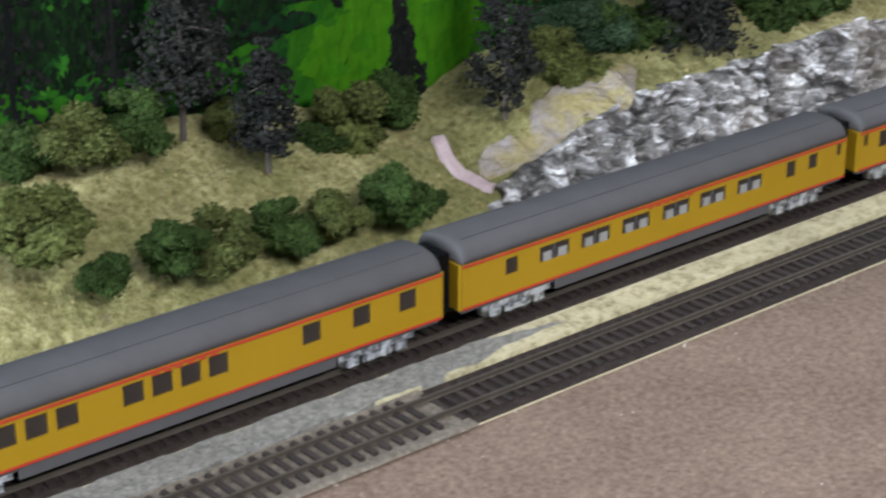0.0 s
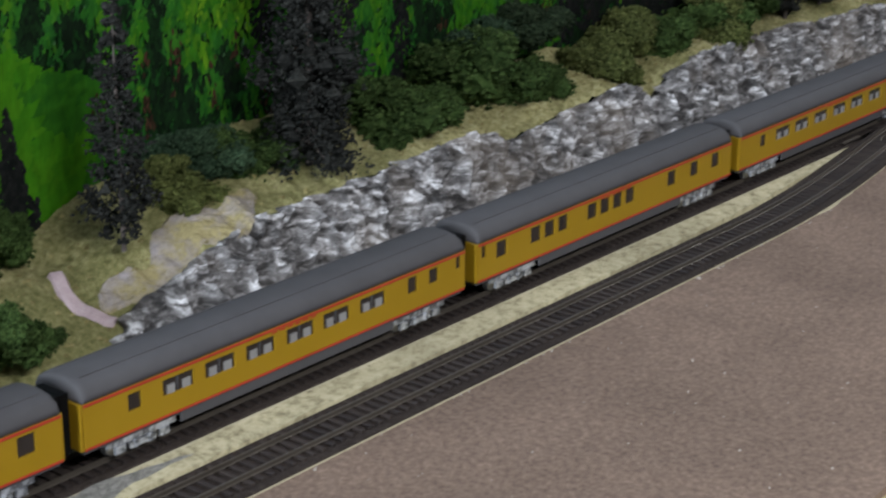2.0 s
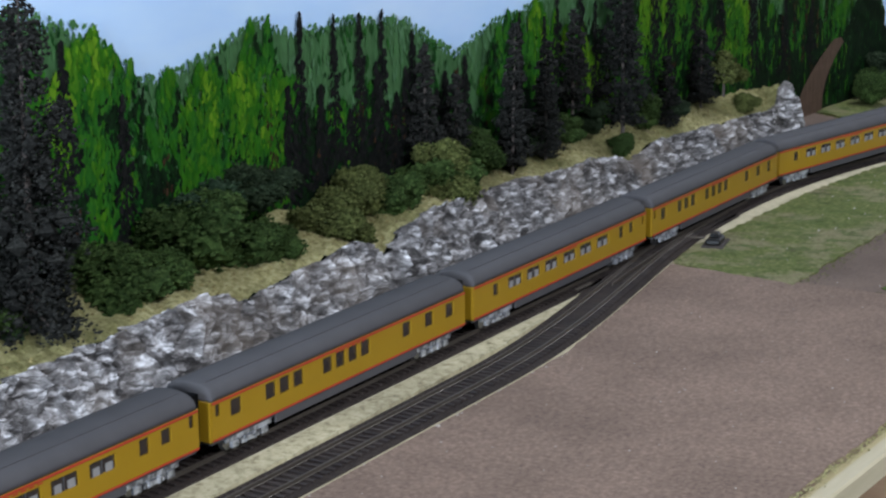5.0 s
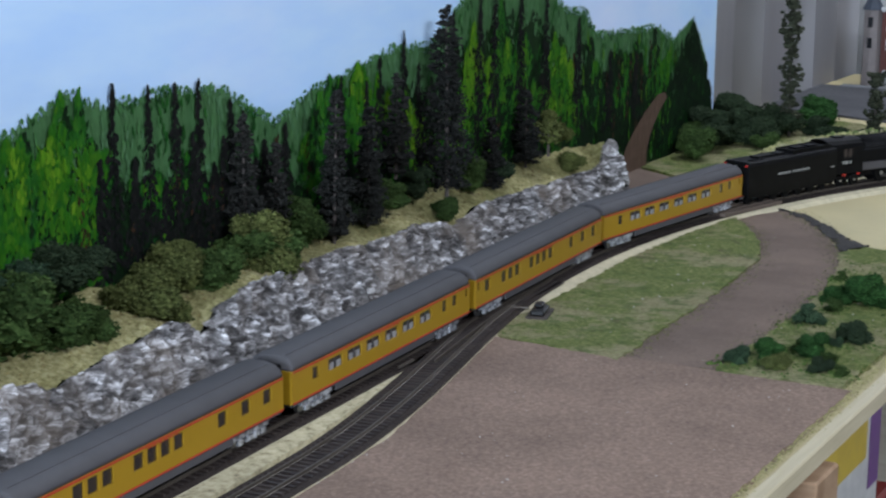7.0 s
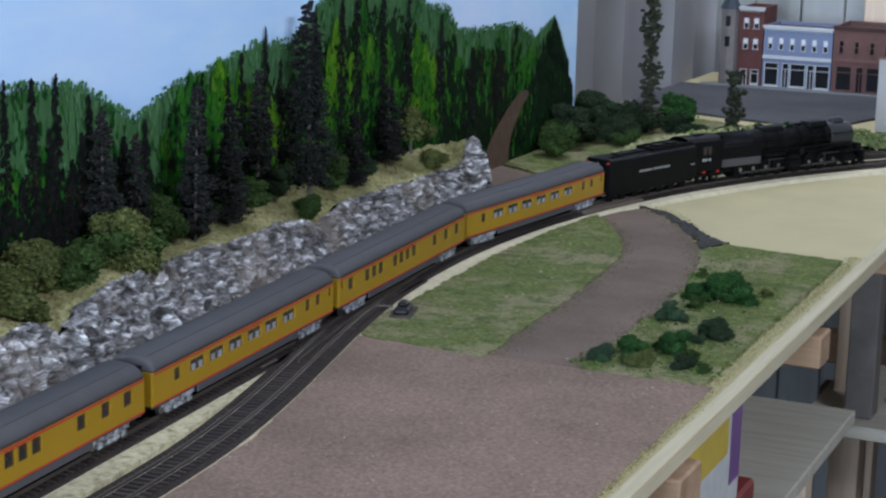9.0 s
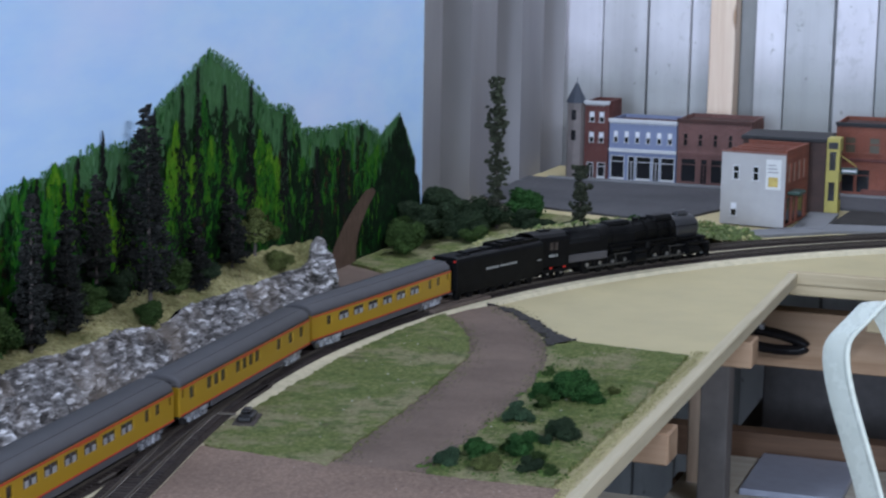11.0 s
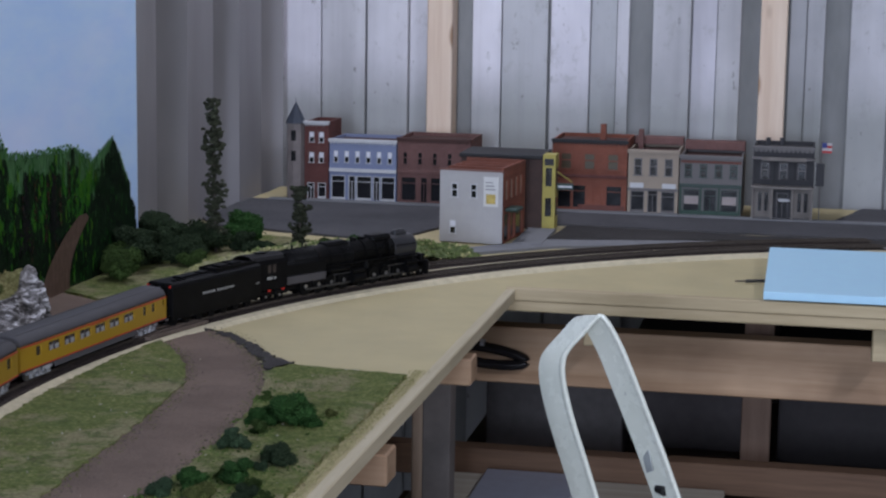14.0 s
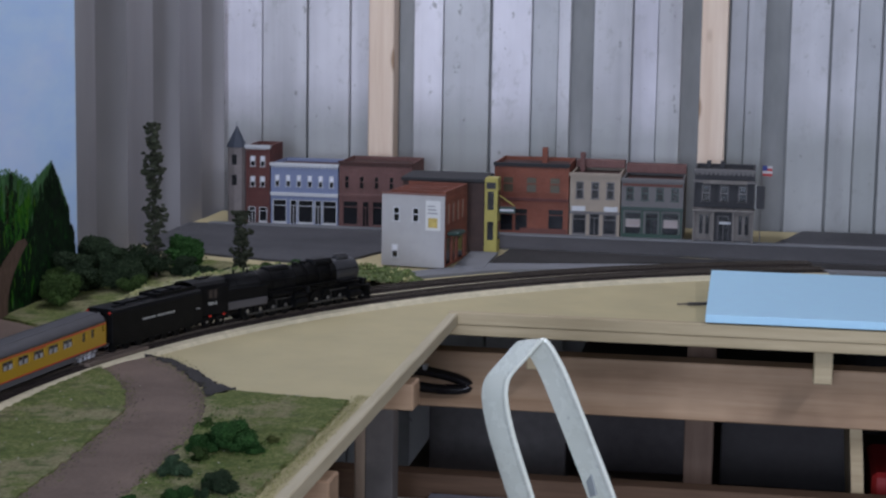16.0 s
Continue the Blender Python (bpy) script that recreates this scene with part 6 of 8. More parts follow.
for x in (0.0015, 0.0335, 0.0625, 0.0955):
    part("pilaster", bbox(x, x + 0.003, -0.0030, -0.0006, 0.004, 0.047, 0.0003), M_SHOPG, grey, "dark green shopfront pilaster")
part("bulkhead", bbox(0.0046, 0.0954, -0.0022, -0.0007, 0.0, 0.010, 0.0003), M_SHOPG, grey, "dark green shopfront base")
for x0, x1 in ((0.0085, 0.0315), (0.0690, 0.0920)):
    part("shade", bbox(x0, x1, 0.0008, 0.0016, 0.020, 0.034), plain("faded_shade", (0.42, 0.36, 0.34), 0.7), grey, "faded pale window shade")
hotel = building("porch_building", "dark two-storey building with a pale balcony porch", -0.102, -0.006, V_TOWN, 0.10, 0.117, M_CHAR, row(3, 0.066, 0.014, 0.026, 0.2, 0.8),
                 [(0.22, 0.022, 0.038, "shop"), (0.5, 0.018, 0.040, "door"), (0.79, 0.022, 0.038, "shop")], M_ROOFK, M_GREYW, M_GREYW)
M_PORCH = plain("weathered_porch_paint", (0.19, 0.172, 0.155), 0.7, vary=0.2)
part("balcony", bbox(-0.001, 0.097, -0.022, -0.0002, 0.052, 0.056, 0.0004), M_PORCH, hotel, "weathered pale balcony floor")
for x in (0.002, 0.032, 0.064, 0.094):
    part("porch_post", bbox(x - 0.0018, x + 0.0018, -0.0208, -0.0178, 0.0, 0.0518), M_PORCH, hotel, "weathered pale porch post")
    part("gallery_post", bbox(x - 0.0010, x + 0.0010, -0.0205, -0.0187, 0.0562, 0.098), M_CHAR, hotel)
part("gallery_roof", bbox(-0.001, 0.097, -0.0225, -0.0044, 0.0982, 0.1008, 0.0004), M_GREYW, hotel)
part("sign_board", bbox(0.014, 0.084, -0.0232, -0.0227, 0.0965, 0.1025, 0.0003), M_PORCH, hotel, "pale sign board under the cornice")
part("shopfront", bbox(0.004, 0.030, -0.0016, -0.0006, 0.004, 0.050, 0.0003), M_PORCH, hotel, "weathered pale shopfront boarding")
part("shopfront", bbox(0.066, 0.092, -0.0016, -0.0006, 0.004, 0.050, 0.0003), M_PORCH, hotel, "weathered pale shopfront boarding")
for x in (0.010, 0.020, 0.072, 0.082):
    part("shop_window", bbox(x, x + 0.0055, -0.0021, -0.0017, 0.014, 0.044), M_GLASSD, hotel)
part("curtain", bbox(0.042, 0.060, -0.0012, -0.0006, 0.030, 0.034), M_WHITE, hotel, "white half curtain")
side_sign = part("hanging_sign", bbox(0.0985, 0.1115, -0.0120, -0.0100, 0.058, 0.094, 0.0004), M_CHAR, hotel, "black hanging sign with a pale frame")
part("sign_frame", bbox(0.0978, 0.0984, -0.0124, -0.0096, 0.056, 0.096), M_WHITE, side_sign)
bm = BM()
box(bm, 0.0, 0.096, -0.0212, -0.0203, 0.0665, 0.0678)
for k in range(17):
    box(bm, 0.001 + k * 0.0058, 0.0018 + k * 0.0058, -0.0212, -0.0204, 0.0562, 0.0664)
part("railing", bm, M_CHAR, hotel)
bm = BM()
for k in range(13):
    box(bm, 0.003 + k * 0.0072, 0.0066 + k * 0.0072, -0.0058, -0.0043, 0.1085, 0.1135)
part("dentil_band", bm, M_GREYW, hotel, "grey-green dentils under the cornice")
for x in (0.018, 0.040):
    part("chimney", bbox(x, x + 0.007, 0.03, 0.04, 0.108, 0.128, 0.0005), M_CHAR, hotel)
# flag beside it
flag = thing("flag", "small red, white and blue flag on a thin pole", "flag", ROOM @ Matrix.Translation((0.004, V_TOWN - 0.004, 0)), "")
bm = BM()
cyl(bm, (0, 0, 0.0), (0, 0, 0.128), 0.0007, n=6)
part("pole", bm, M_GREYW, flag)
for k, c in enumerate(((0.5, 0.06, 0.06), (0.6, 0.58, 0.58), (0.5, 0.06, 0.06), (0.6, 0.58, 0.58))):
    part("stripe", bbox(0.0008, 0.016, -0.0004, 0.0004, 0.110 + k * 0.004, 0.1138 + k * 0.004), plain("flag_cloth", c, 0.8), flag)
part("canton", bbox(0.0008, 0.008, -0.0008, 0.0008, 0.1182, 0.1262), plain("flag_blue", (0.05, 0.07, 0.25), 0.8), flag)

# the grey-white building by the track: blank flank towards the aisle, brick front facing the side street
wb = thing("white_building", "two-storey building with a blank grey-white flank and brick front", "building", ROOM @ Matrix.Translation((-0.535, 2.685, 0.0)) @ pose(0, 0, 0, 0, 0, -6), "shop row")
W, D, H = 0.094, 0.125, 0.104
holes = [(0.017, 0.027, 0.066, 0.086), (0.046, 0.056, 0.066, 0.086), (0.015, 0.025, 0.013, 0.032)]
bm = BM()
cells(bm, 0.0, W, 0.0, H, holes, 0.0, 0.003)
part("flank_wall", bm, M_OFFW, wb)
for x0, x1, z0, z1 in holes:
    window(wb, (x0 + x1) / 2, z0, x1 - x0, z1 - z0, 0.0, M_WHITE, None, M_GLASSD if z0 > 0.05 else M_BLIND)
part("coping", bbox(-0.001, W + 0.001, -0.001, 0.004, H, H + 0.0022), plain("rust_coping", (0.22, 0.11, 0.09), 0.7), wb)
bm = BM()
side = [(0.018 + k * 0.026, 0.030 + k * 0.026, 0.062, 0.090) for k in range(4)] + [(0.012, 0.040, 0.003, 0.042), (0.050, 0.066, 0.003, 0.042), (0.076, 0.110, 0.003, 0.042)]
mm = Matrix(((0, -1, 0, W), (1, 0, 0, 0), (0, 0, 1, 0), (0, 0, 0, 1)))
tmp = BM()
cells(tmp, 0.0031, D, 0.0, H + 0.006, side, 0.0, 0.003)
bmesh.ops.transform(tmp, matrix=mm, verts=tmp.verts[:])
fw = part("front_wall", tmp, M_ORB, wb, "orange-red brick front")
for x0, x1, z0, z1 in side:
    g = part("pane", bbox(W - 0.0022, W - 0.0016, x0, x1, z0, z1), M_GLASSD if z0 < 0.05 else M_TANW, fw)
part("awning", bbox(W + 0.0005, W + 0.020, 0.010, 0.045, 0.046, 0.052, 0.002), M_DKG, wb, "dark green awning")
bm = BM()
box(bm, 0.0, 0.003, 0.0031, D, 0, H)
part("west_wall", bm, M_ORB, wb)
part("rear_wall", bbox(0.0031, W - 0.0031, D - 0.003, D, 0, H + 0.006), M_ORB, wb, "orange brick rear parapet")
part("roof", bbox(0.0031, W - 0.0031, 0.0031, D - 0.0031, H - 0.008, H - 0.005), M_ROOFB, wb)
for y in (0.035, 0.065, 0.095):
    part("roof_rib", bbox(0.004, W - 0.004, y, y + 0.003, H - 0.005, H + 0.003), M_ORB, wb)
poster = part("poster", bbox(0.066, 0.088, -0.0012, -0.0002, 0.054, 0.097), plain("poster_paper", (0.72, 0.72, 0.70), 0.7, vary=0.03), wb, "white poster with a yellow picture")
part("picture", bbox(0.070, 0.084, -0.0017, -0.0013, 0.058, 0.072), plain("poster_yellow", (0.55, 0.42, 0.12), 0.7, vary=0.3, scale=220), poster)
for k in range(3):
    part("bar", bbox(0.069, 0.084 - 0.002 * k, -0.0017, -0.0013, 0.078 + k * 0.005, 0.080 + k * 0.005), plain("poster_ink", (0.35, 0.35, 0.36), 0.7), poster)
# the dark-roofed building behind it, with an olive-yellow end
ob = thing("olive_building", "dark-roofed building with an olive-yellow painted end", "building", ROOM @ Matrix.Translation((-0.535, 2.845, 0.0)), "shop row")
part("wall", bbox(0.0, 0.126, 0.0, 0.095, 0.0, 0.106, 0.0004), plain("dark_brown_wall", (0.06, 0.036, 0.03), 0.8, vary=0.25), ob)
part("roof", bbox(-0.003, 0.126, -0.003, 0.098, 0.1062, 0.112, 0.001), M_ROOFK, ob)
end = part("end_wall", bbox(0.1264, 0.146, -0.002, 0.030, 0.0, 0.114, 0.0004), M_OLIVE, ob, "olive-yellow false front")
for z in (0.020, 0.066):
    part("pane", bbox(0.1462, 0.1468, 0.005, 0.022, z, z + 0.028), M_GLASSD, end)
    part("pane", bbox(0.131, 0.1405, -0.0026, -0.0021, z, z + 0.028), M_GLASSD, end)
part("bracket", bbox(0.129, 0.143, -0.0032, -0.0022, 0.098, 0.108), M_CHAR, end)
bm = BM()
cyl(bm, (0.146, 0.010, 0.088), (0.170, 0.010, 0.072), 0.0008, n=6)
part("sign_arm", bm, M_OLIVE, ob)
part("sign_board", bbox(0.147, 0.172, 0.009, 0.011, 0.060, 0.070, 0.0004), M_DKG, ob, "dark green hanging sign with a pale bar")
part("bar", bbox(0.149, 0.170, 0.0084, 0.0089, 0.0635, 0.0665), M_WHITE, ob)
# pavement and kerb before the shops
setting("pavement", bbox(-0.90, 0.30, V_TOWN - 0.024, V_TOWN - 0.0005, TOP, 0.0035, 0.0004), M_WALK, "pale grey pavement slab along the shops", "pavement")
setting("pavement_side", bbox(-0.428, -0.385, 2.675, 2.835, TOP, 0.0030, 0.0004), M_WALK, "pale grey pavement beside the corner shop", "pavement")
setting("ground_sand", bbox(-0.93, -0.72, 3.047, V_TOWN + 0.04, TOP, 0.0012), M_TAN, "bare tan board at the end of the street", "layout board")

# ---------------------------------------------------------------- the train
RAILTOP = 0.0086
M_BLK = Mat("black_loco_paint", 0.55, spec=0.08)
M_BLK.colour(M_BLK.ramp(M_BLK.noise(90, 4, 0.6), ((0.3, (0.004, 0.004, 0.0042)), (0.7, (0.0075, 0.0073, 0.0075))))).rough(M_BLK.noise(50, 3, 0.6), 0.38, 0.6)
M_BLK = M_BLK.m
M_GRAPH = plain("graphite_smokebox", (0.036, 0.036, 0.039), 0.42, 0.2, vary=0.12)
M_LAG = plain("grey_firebox_panel", (0.075, 0.07, 0.073), 0.55, vary=0.15)
M_STEEL = plain("bright_steel", (0.45, 0.45, 0.46), 0.3, 0.9)
M_SILVER = Mat("silver_truck_paint", 0.35, 0.5)
M_SILVER.colour(M_SILVER.ramp(M_SILVER.noise(240, 3, 0.7), ((0.38, (0.17, 0.175, 0.19)), (0.62, (0.80, 0.82, 0.87)))))
M_SILVER = M_SILVER.m
M_YEL = plain("armour_yellow_paint", (0.40, 0.235, 0.010), 0.38, vary=0.04, scale=30)
M_RED = plain("red_stripe", (0.50, 0.05, 0.025), 0.45)
M_GREY = plain("harbour_grey_paint", (0.098, 0.094, 0.098), 0.75, vary=0.08, spec=0.15)
M_PANE = plain("car_window", (0.05, 0.04, 0.035), 0.15, spec=0.6)
M_LAMP = plain("red_lens", (0.55, 0.03, 0.02), 0.25)
M_SEAT = plain("pale_seat_cloth", (0.33, 0.32, 0.31), 0.7)
M_LETTER = plain("off_white_marking", (0.34, 0.34, 0.32), 0.6)


def wheel(parent, x, y, r, name, rim=M_BLK, spokes=0):
    """A wheel with flange, tyre, hub and spokes, its face to either side."""
    s = 1 if x > 0 else -1
    bm = BM()
    cyl(bm, (x - s * 0.0016, y, r), (x + s * 0.0010, y, r), r, n=20)
    cyl(bm, (x - s * 0.0022, y, r), (x - s * 0.0016, y, r), r * 1.07, n=20)
    w = part(name, bm, rim, parent)
    bm = BM()
    cyl(bm, (x + s * 0.0010, y, r), (x + s * 0.0019, y, r), r * 0.24, n=10)
    part("hub", bm, M_STEEL if spokes else rim, w)
    return w


def coach_side(s, wins, doors, half, parent):
    """One yellow side with its window openings, stripes, panes and blinds."""
    x0, x1 = (half - 0.0012, half) if s > 0 else (-half, -half + 0.0012)
    turn = Matrix(((0, 1, 0, x0), (1, 0, 0, 0), (0, 0, 1, 0), (0, 0, 0, 1)))
    holes = [(y - w / 2, y + w / 2, z0, z1) for y, w, z0, z1 in wins]
    bm = BM()
    cells(bm, -0.145, 0.145, 0.0125, 0.0368, holes, 0.0, 0.0012)
    bmesh.ops.transform(bm, matrix=turn, verts=bm.verts[:])
    bmesh.ops.recalc_face_normals(bm, faces=bm.faces[:])
    side = part("side", bm, M_YEL, parent, "yellow painted car side")
    xs = (half + 0.0001, half + 0.0006) if s > 0 else (-half - 0.0006, -half - 0.0001)
    part("stripe", bbox(*xs, -0.145, 0.145, 0.0352, 0.0365), M_RED, side)
    part("stripe", bbox(*xs, -0.145, 0.145, 0.0128, 0.0139), M_RED, side)
    px = (half - 0.0020, half - 0.0014) if s > 0 else (-half + 0.0014, -half + 0.0020)
    bx = (half - 0.0034, half - 0.0024) if s > 0 else (-half + 0.0024, -half + 0.0034)
    for k, (y, w, z0, z1) in enumerate(wins):
        p = part("window", bbox(*px, y - w / 2 - 0.0004, y + w / 2 + 0.0004, z0 - 0.0004, z1 + 0.0004), M_PANE, side)
        if w > 0.015:
            ox = (half - 0.0013, half - 0.0006) if s > 0 else (-half + 0.0006, -half + 0.0013)
            part("mullion", bbox(*ox, y - 0.0004, y + 0.0004, z0, z1), M_GREY, p)
            for q in (-1, 1):
                c = y + q * w * 0.25 + 0.0006
                part("blind", bbox(*ox, c - w * 0.13, c + w * 0.13, z0, z0 + (z1 - z0) * 0.55), M_SEAT, p)
    # sparse bars in place of small lettering
    bars = BM()
    for y, n in ((0.0, 6),):
        for j in range(n):
            a = y - 0.017 + j * 0.006
            box(bars, xs[0], xs[1] - 0.0002 if s > 0 else xs[1], a, a + 0.0038, 0.0337, 0.0346)
    part("marking", bars, M_RED, side, "row of small red bars")
    return side


def truck(parent, y):
    """A silver four-wheel truck with side frames, springs and wheels."""
    t = part("truck", bbox(-0.0105, 0.0105, y - 0.010, y + 0.010, 0.0050, 0.0085, 0.0008), M_GREY, parent)
    for s in (-1, 1):
        bm = BM()
        box(bm, s * 0.0140 - 0.0009, s * 0.0140 + 0.0009, y - 0.0225, y + 0.0225, 0.0070, 0.0104)
        for d in (-0.0145, 0.0145):
            box(bm, s * 0.0146 - 0.0011, s * 0.0146 + 0.0011, y + d - 0.0032, y + d + 0.0032, 0.0030, 0.0069)
        box(bm, s * 0.0146 - 0.0010, s * 0.0146 + 0.0010, y - 0.0085, y + 0.0085, 0.0032, 0.0062)
        cyl(bm, (s * 0.0149, y - 0.0045, 0.0030), (s * 0.0149, y - 0.0045, 0.0072), 0.0014, n=8)
        cyl(bm, (s * 0.0149, y + 0.0045, 0.0030), (s * 0.0149, y + 0.0045, 0.0072), 0.0014, n=8)
        part("side_frame", bm, M_SILVER, t, "bright silver truck side frame")
        for d in (-0.0145, 0.0145):
            wheel(t, s * 0.0090, y + d, 0.0052, "wheel", M_STEEL)
    return t


def passenger_car(label, sleeper):
    """A streamlined car 0.29 m long, its front towards +y, standing on the rail tops."""
    car = thing("passenger_car", label, "passenger car", None, "yellow passenger cars")
    half = 0.0172
    if not sleeper:
        wins = [(-0.1125, 0.0088, 0.0235, 0.0325)] + [(-0.145 + 0.29 * s, 0.0212, 0.0240, 0.0325) for s in (0.212, 0.312, 0.413, 0.517, 0.616, 0.719)] + [(0.098, 0.0084, 0.0238, 0.0335), (0.117, 0.0085, 0.0245, 0.0335), (0.1395, 0.0042, 0.0270, 0.0345)]
    else:
        wins = [(0.145 - 0.29 * s, 0.0108, 0.0232, 0.0335) for s in (0.07, 0.165, 0.265, 0.44, 0.49, 0.54, 0.59, 0.70, 0.75, 0.80, 0.92)] + [(-0.1395, 0.0042, 0.0270, 0.0345)]
    for s in (-1, 1):
        coach_side(s, wins, (), half, car)
    bm = BM()
    sec = [(-half, 0.0369), (-0.0171, 0.0400), (-0.0152, 0.0438), (-0.0105, 0.0464), (-0.0050, 0.0475), (0.0, 0.0478)]
    sec = sec + [(-x, z) for x, z in sec[-2::-1]]
    rings = []
    for y, k, dz in ((-0.145, 0.985, -0.0016), (-0.1435, 0.995, -0.0006), (-0.141, 1.0, 0), (0.141, 1.0, 0), (0.1435, 0.995, -0.0006), (0.145, 0.985, -0.0016)):
        rings.append([bm.verts.new((x * k, y, z + (dz if i not in (0, len(sec) - 1) else 0))) for i, (x, z) in enumerate(sec)])
    for a, b in zip(rings, rings[1:]):
        for j in range(len(sec) - 1):
            bm.faces.new((a[j], b[j], b[j + 1], a[j + 1]))
        bm.faces.new((a[-1], b[-1], b[0], a[0]))
    bm.faces.new(rings[0][::-1])
    bm.faces.new(rings[-1])
    bmesh.ops.recalc_face_normals(bm, faces=bm.faces[:])
    roof = part("roof", bm, M_GREY, car, "smooth dark grey rounded roof", True)
    for x in (-0.0092, 0.0092):
        part("roof_seam", bbox(x - 0.0003, x + 0.0003, -0.140, 0.140, 0.0461, 0.0471), M_GREY, roof)
    part("floor_pan", bbox(-half + 0.0014, half - 0.0014, -0.1445, 0.1445, 0.0105, 0.0128), M_GREY, car)
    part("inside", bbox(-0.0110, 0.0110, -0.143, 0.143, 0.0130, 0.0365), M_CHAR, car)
    for s in (-1, 1):
        part("skirt", bbox(s * 0.0158 - 0.0008, s * 0.0158 + 0.0008, -0.082, 0.082, 0.0062, 0.0124, 0.0004), M_GREY, car, "dark grey underfloor skirt")
    for y in (-0.05, 0.0, 0.04):
        part("equipment_box", bbox(-0.012, 0.012, y - 0.014, y + 0.012, 0.0040, 0.0104, 0.0008), M_GREY, car)
    for s in (-1, 1):
        y0, y1 = sorted((s * 0.1452, s * 0.1466))
        part("end_wall", bbox(-half + 0.0003, half - 0.0003, y0 - (0 if s > 0 else -0.0), y1, 0.0125, 0.0369, 0.0003), M_YEL, car)
        y0, y1 = sorted((s * 0.1467, s * 0.1515))
        dia = BM()
        box(dia, -0.0090, -0.0070, y0, y1, 0.0100, 0.0415)
        box(dia, 0.0070, 0.0090, y0, y1, 0.0100, 0.0415)
        box(dia, -0.0070, 0.0070, y0, y1, 0.0395, 0.0415)
        part("diaphragm", dia, M_BLK, car, "black rubber gangway bellows")
        y0, y1 = sorted((s * 0.140, s * 0.152))
        part("coupler", bbox(-0.0022, 0.0022, y0, y1, 0.0075, 0.0100), M_BLK, car)
    for y in (-0.107, 0.107):
        truck(car, y)
    return car


def on_main(s, inward=0.0):
    """The pose s metres along the main track from where it starts to curve."""
    if s < 0:
        return Matrix.Translation((X_MID, YC + s, RAILTOP))
    a = s / RMID
    r = RMID - inward
    return Matrix.Translation((XC - r * math.cos(a), YC + r * math.sin(a), RAILTOP)) @ pose(0, 0, 0, 0, 0, -math.degrees(a))


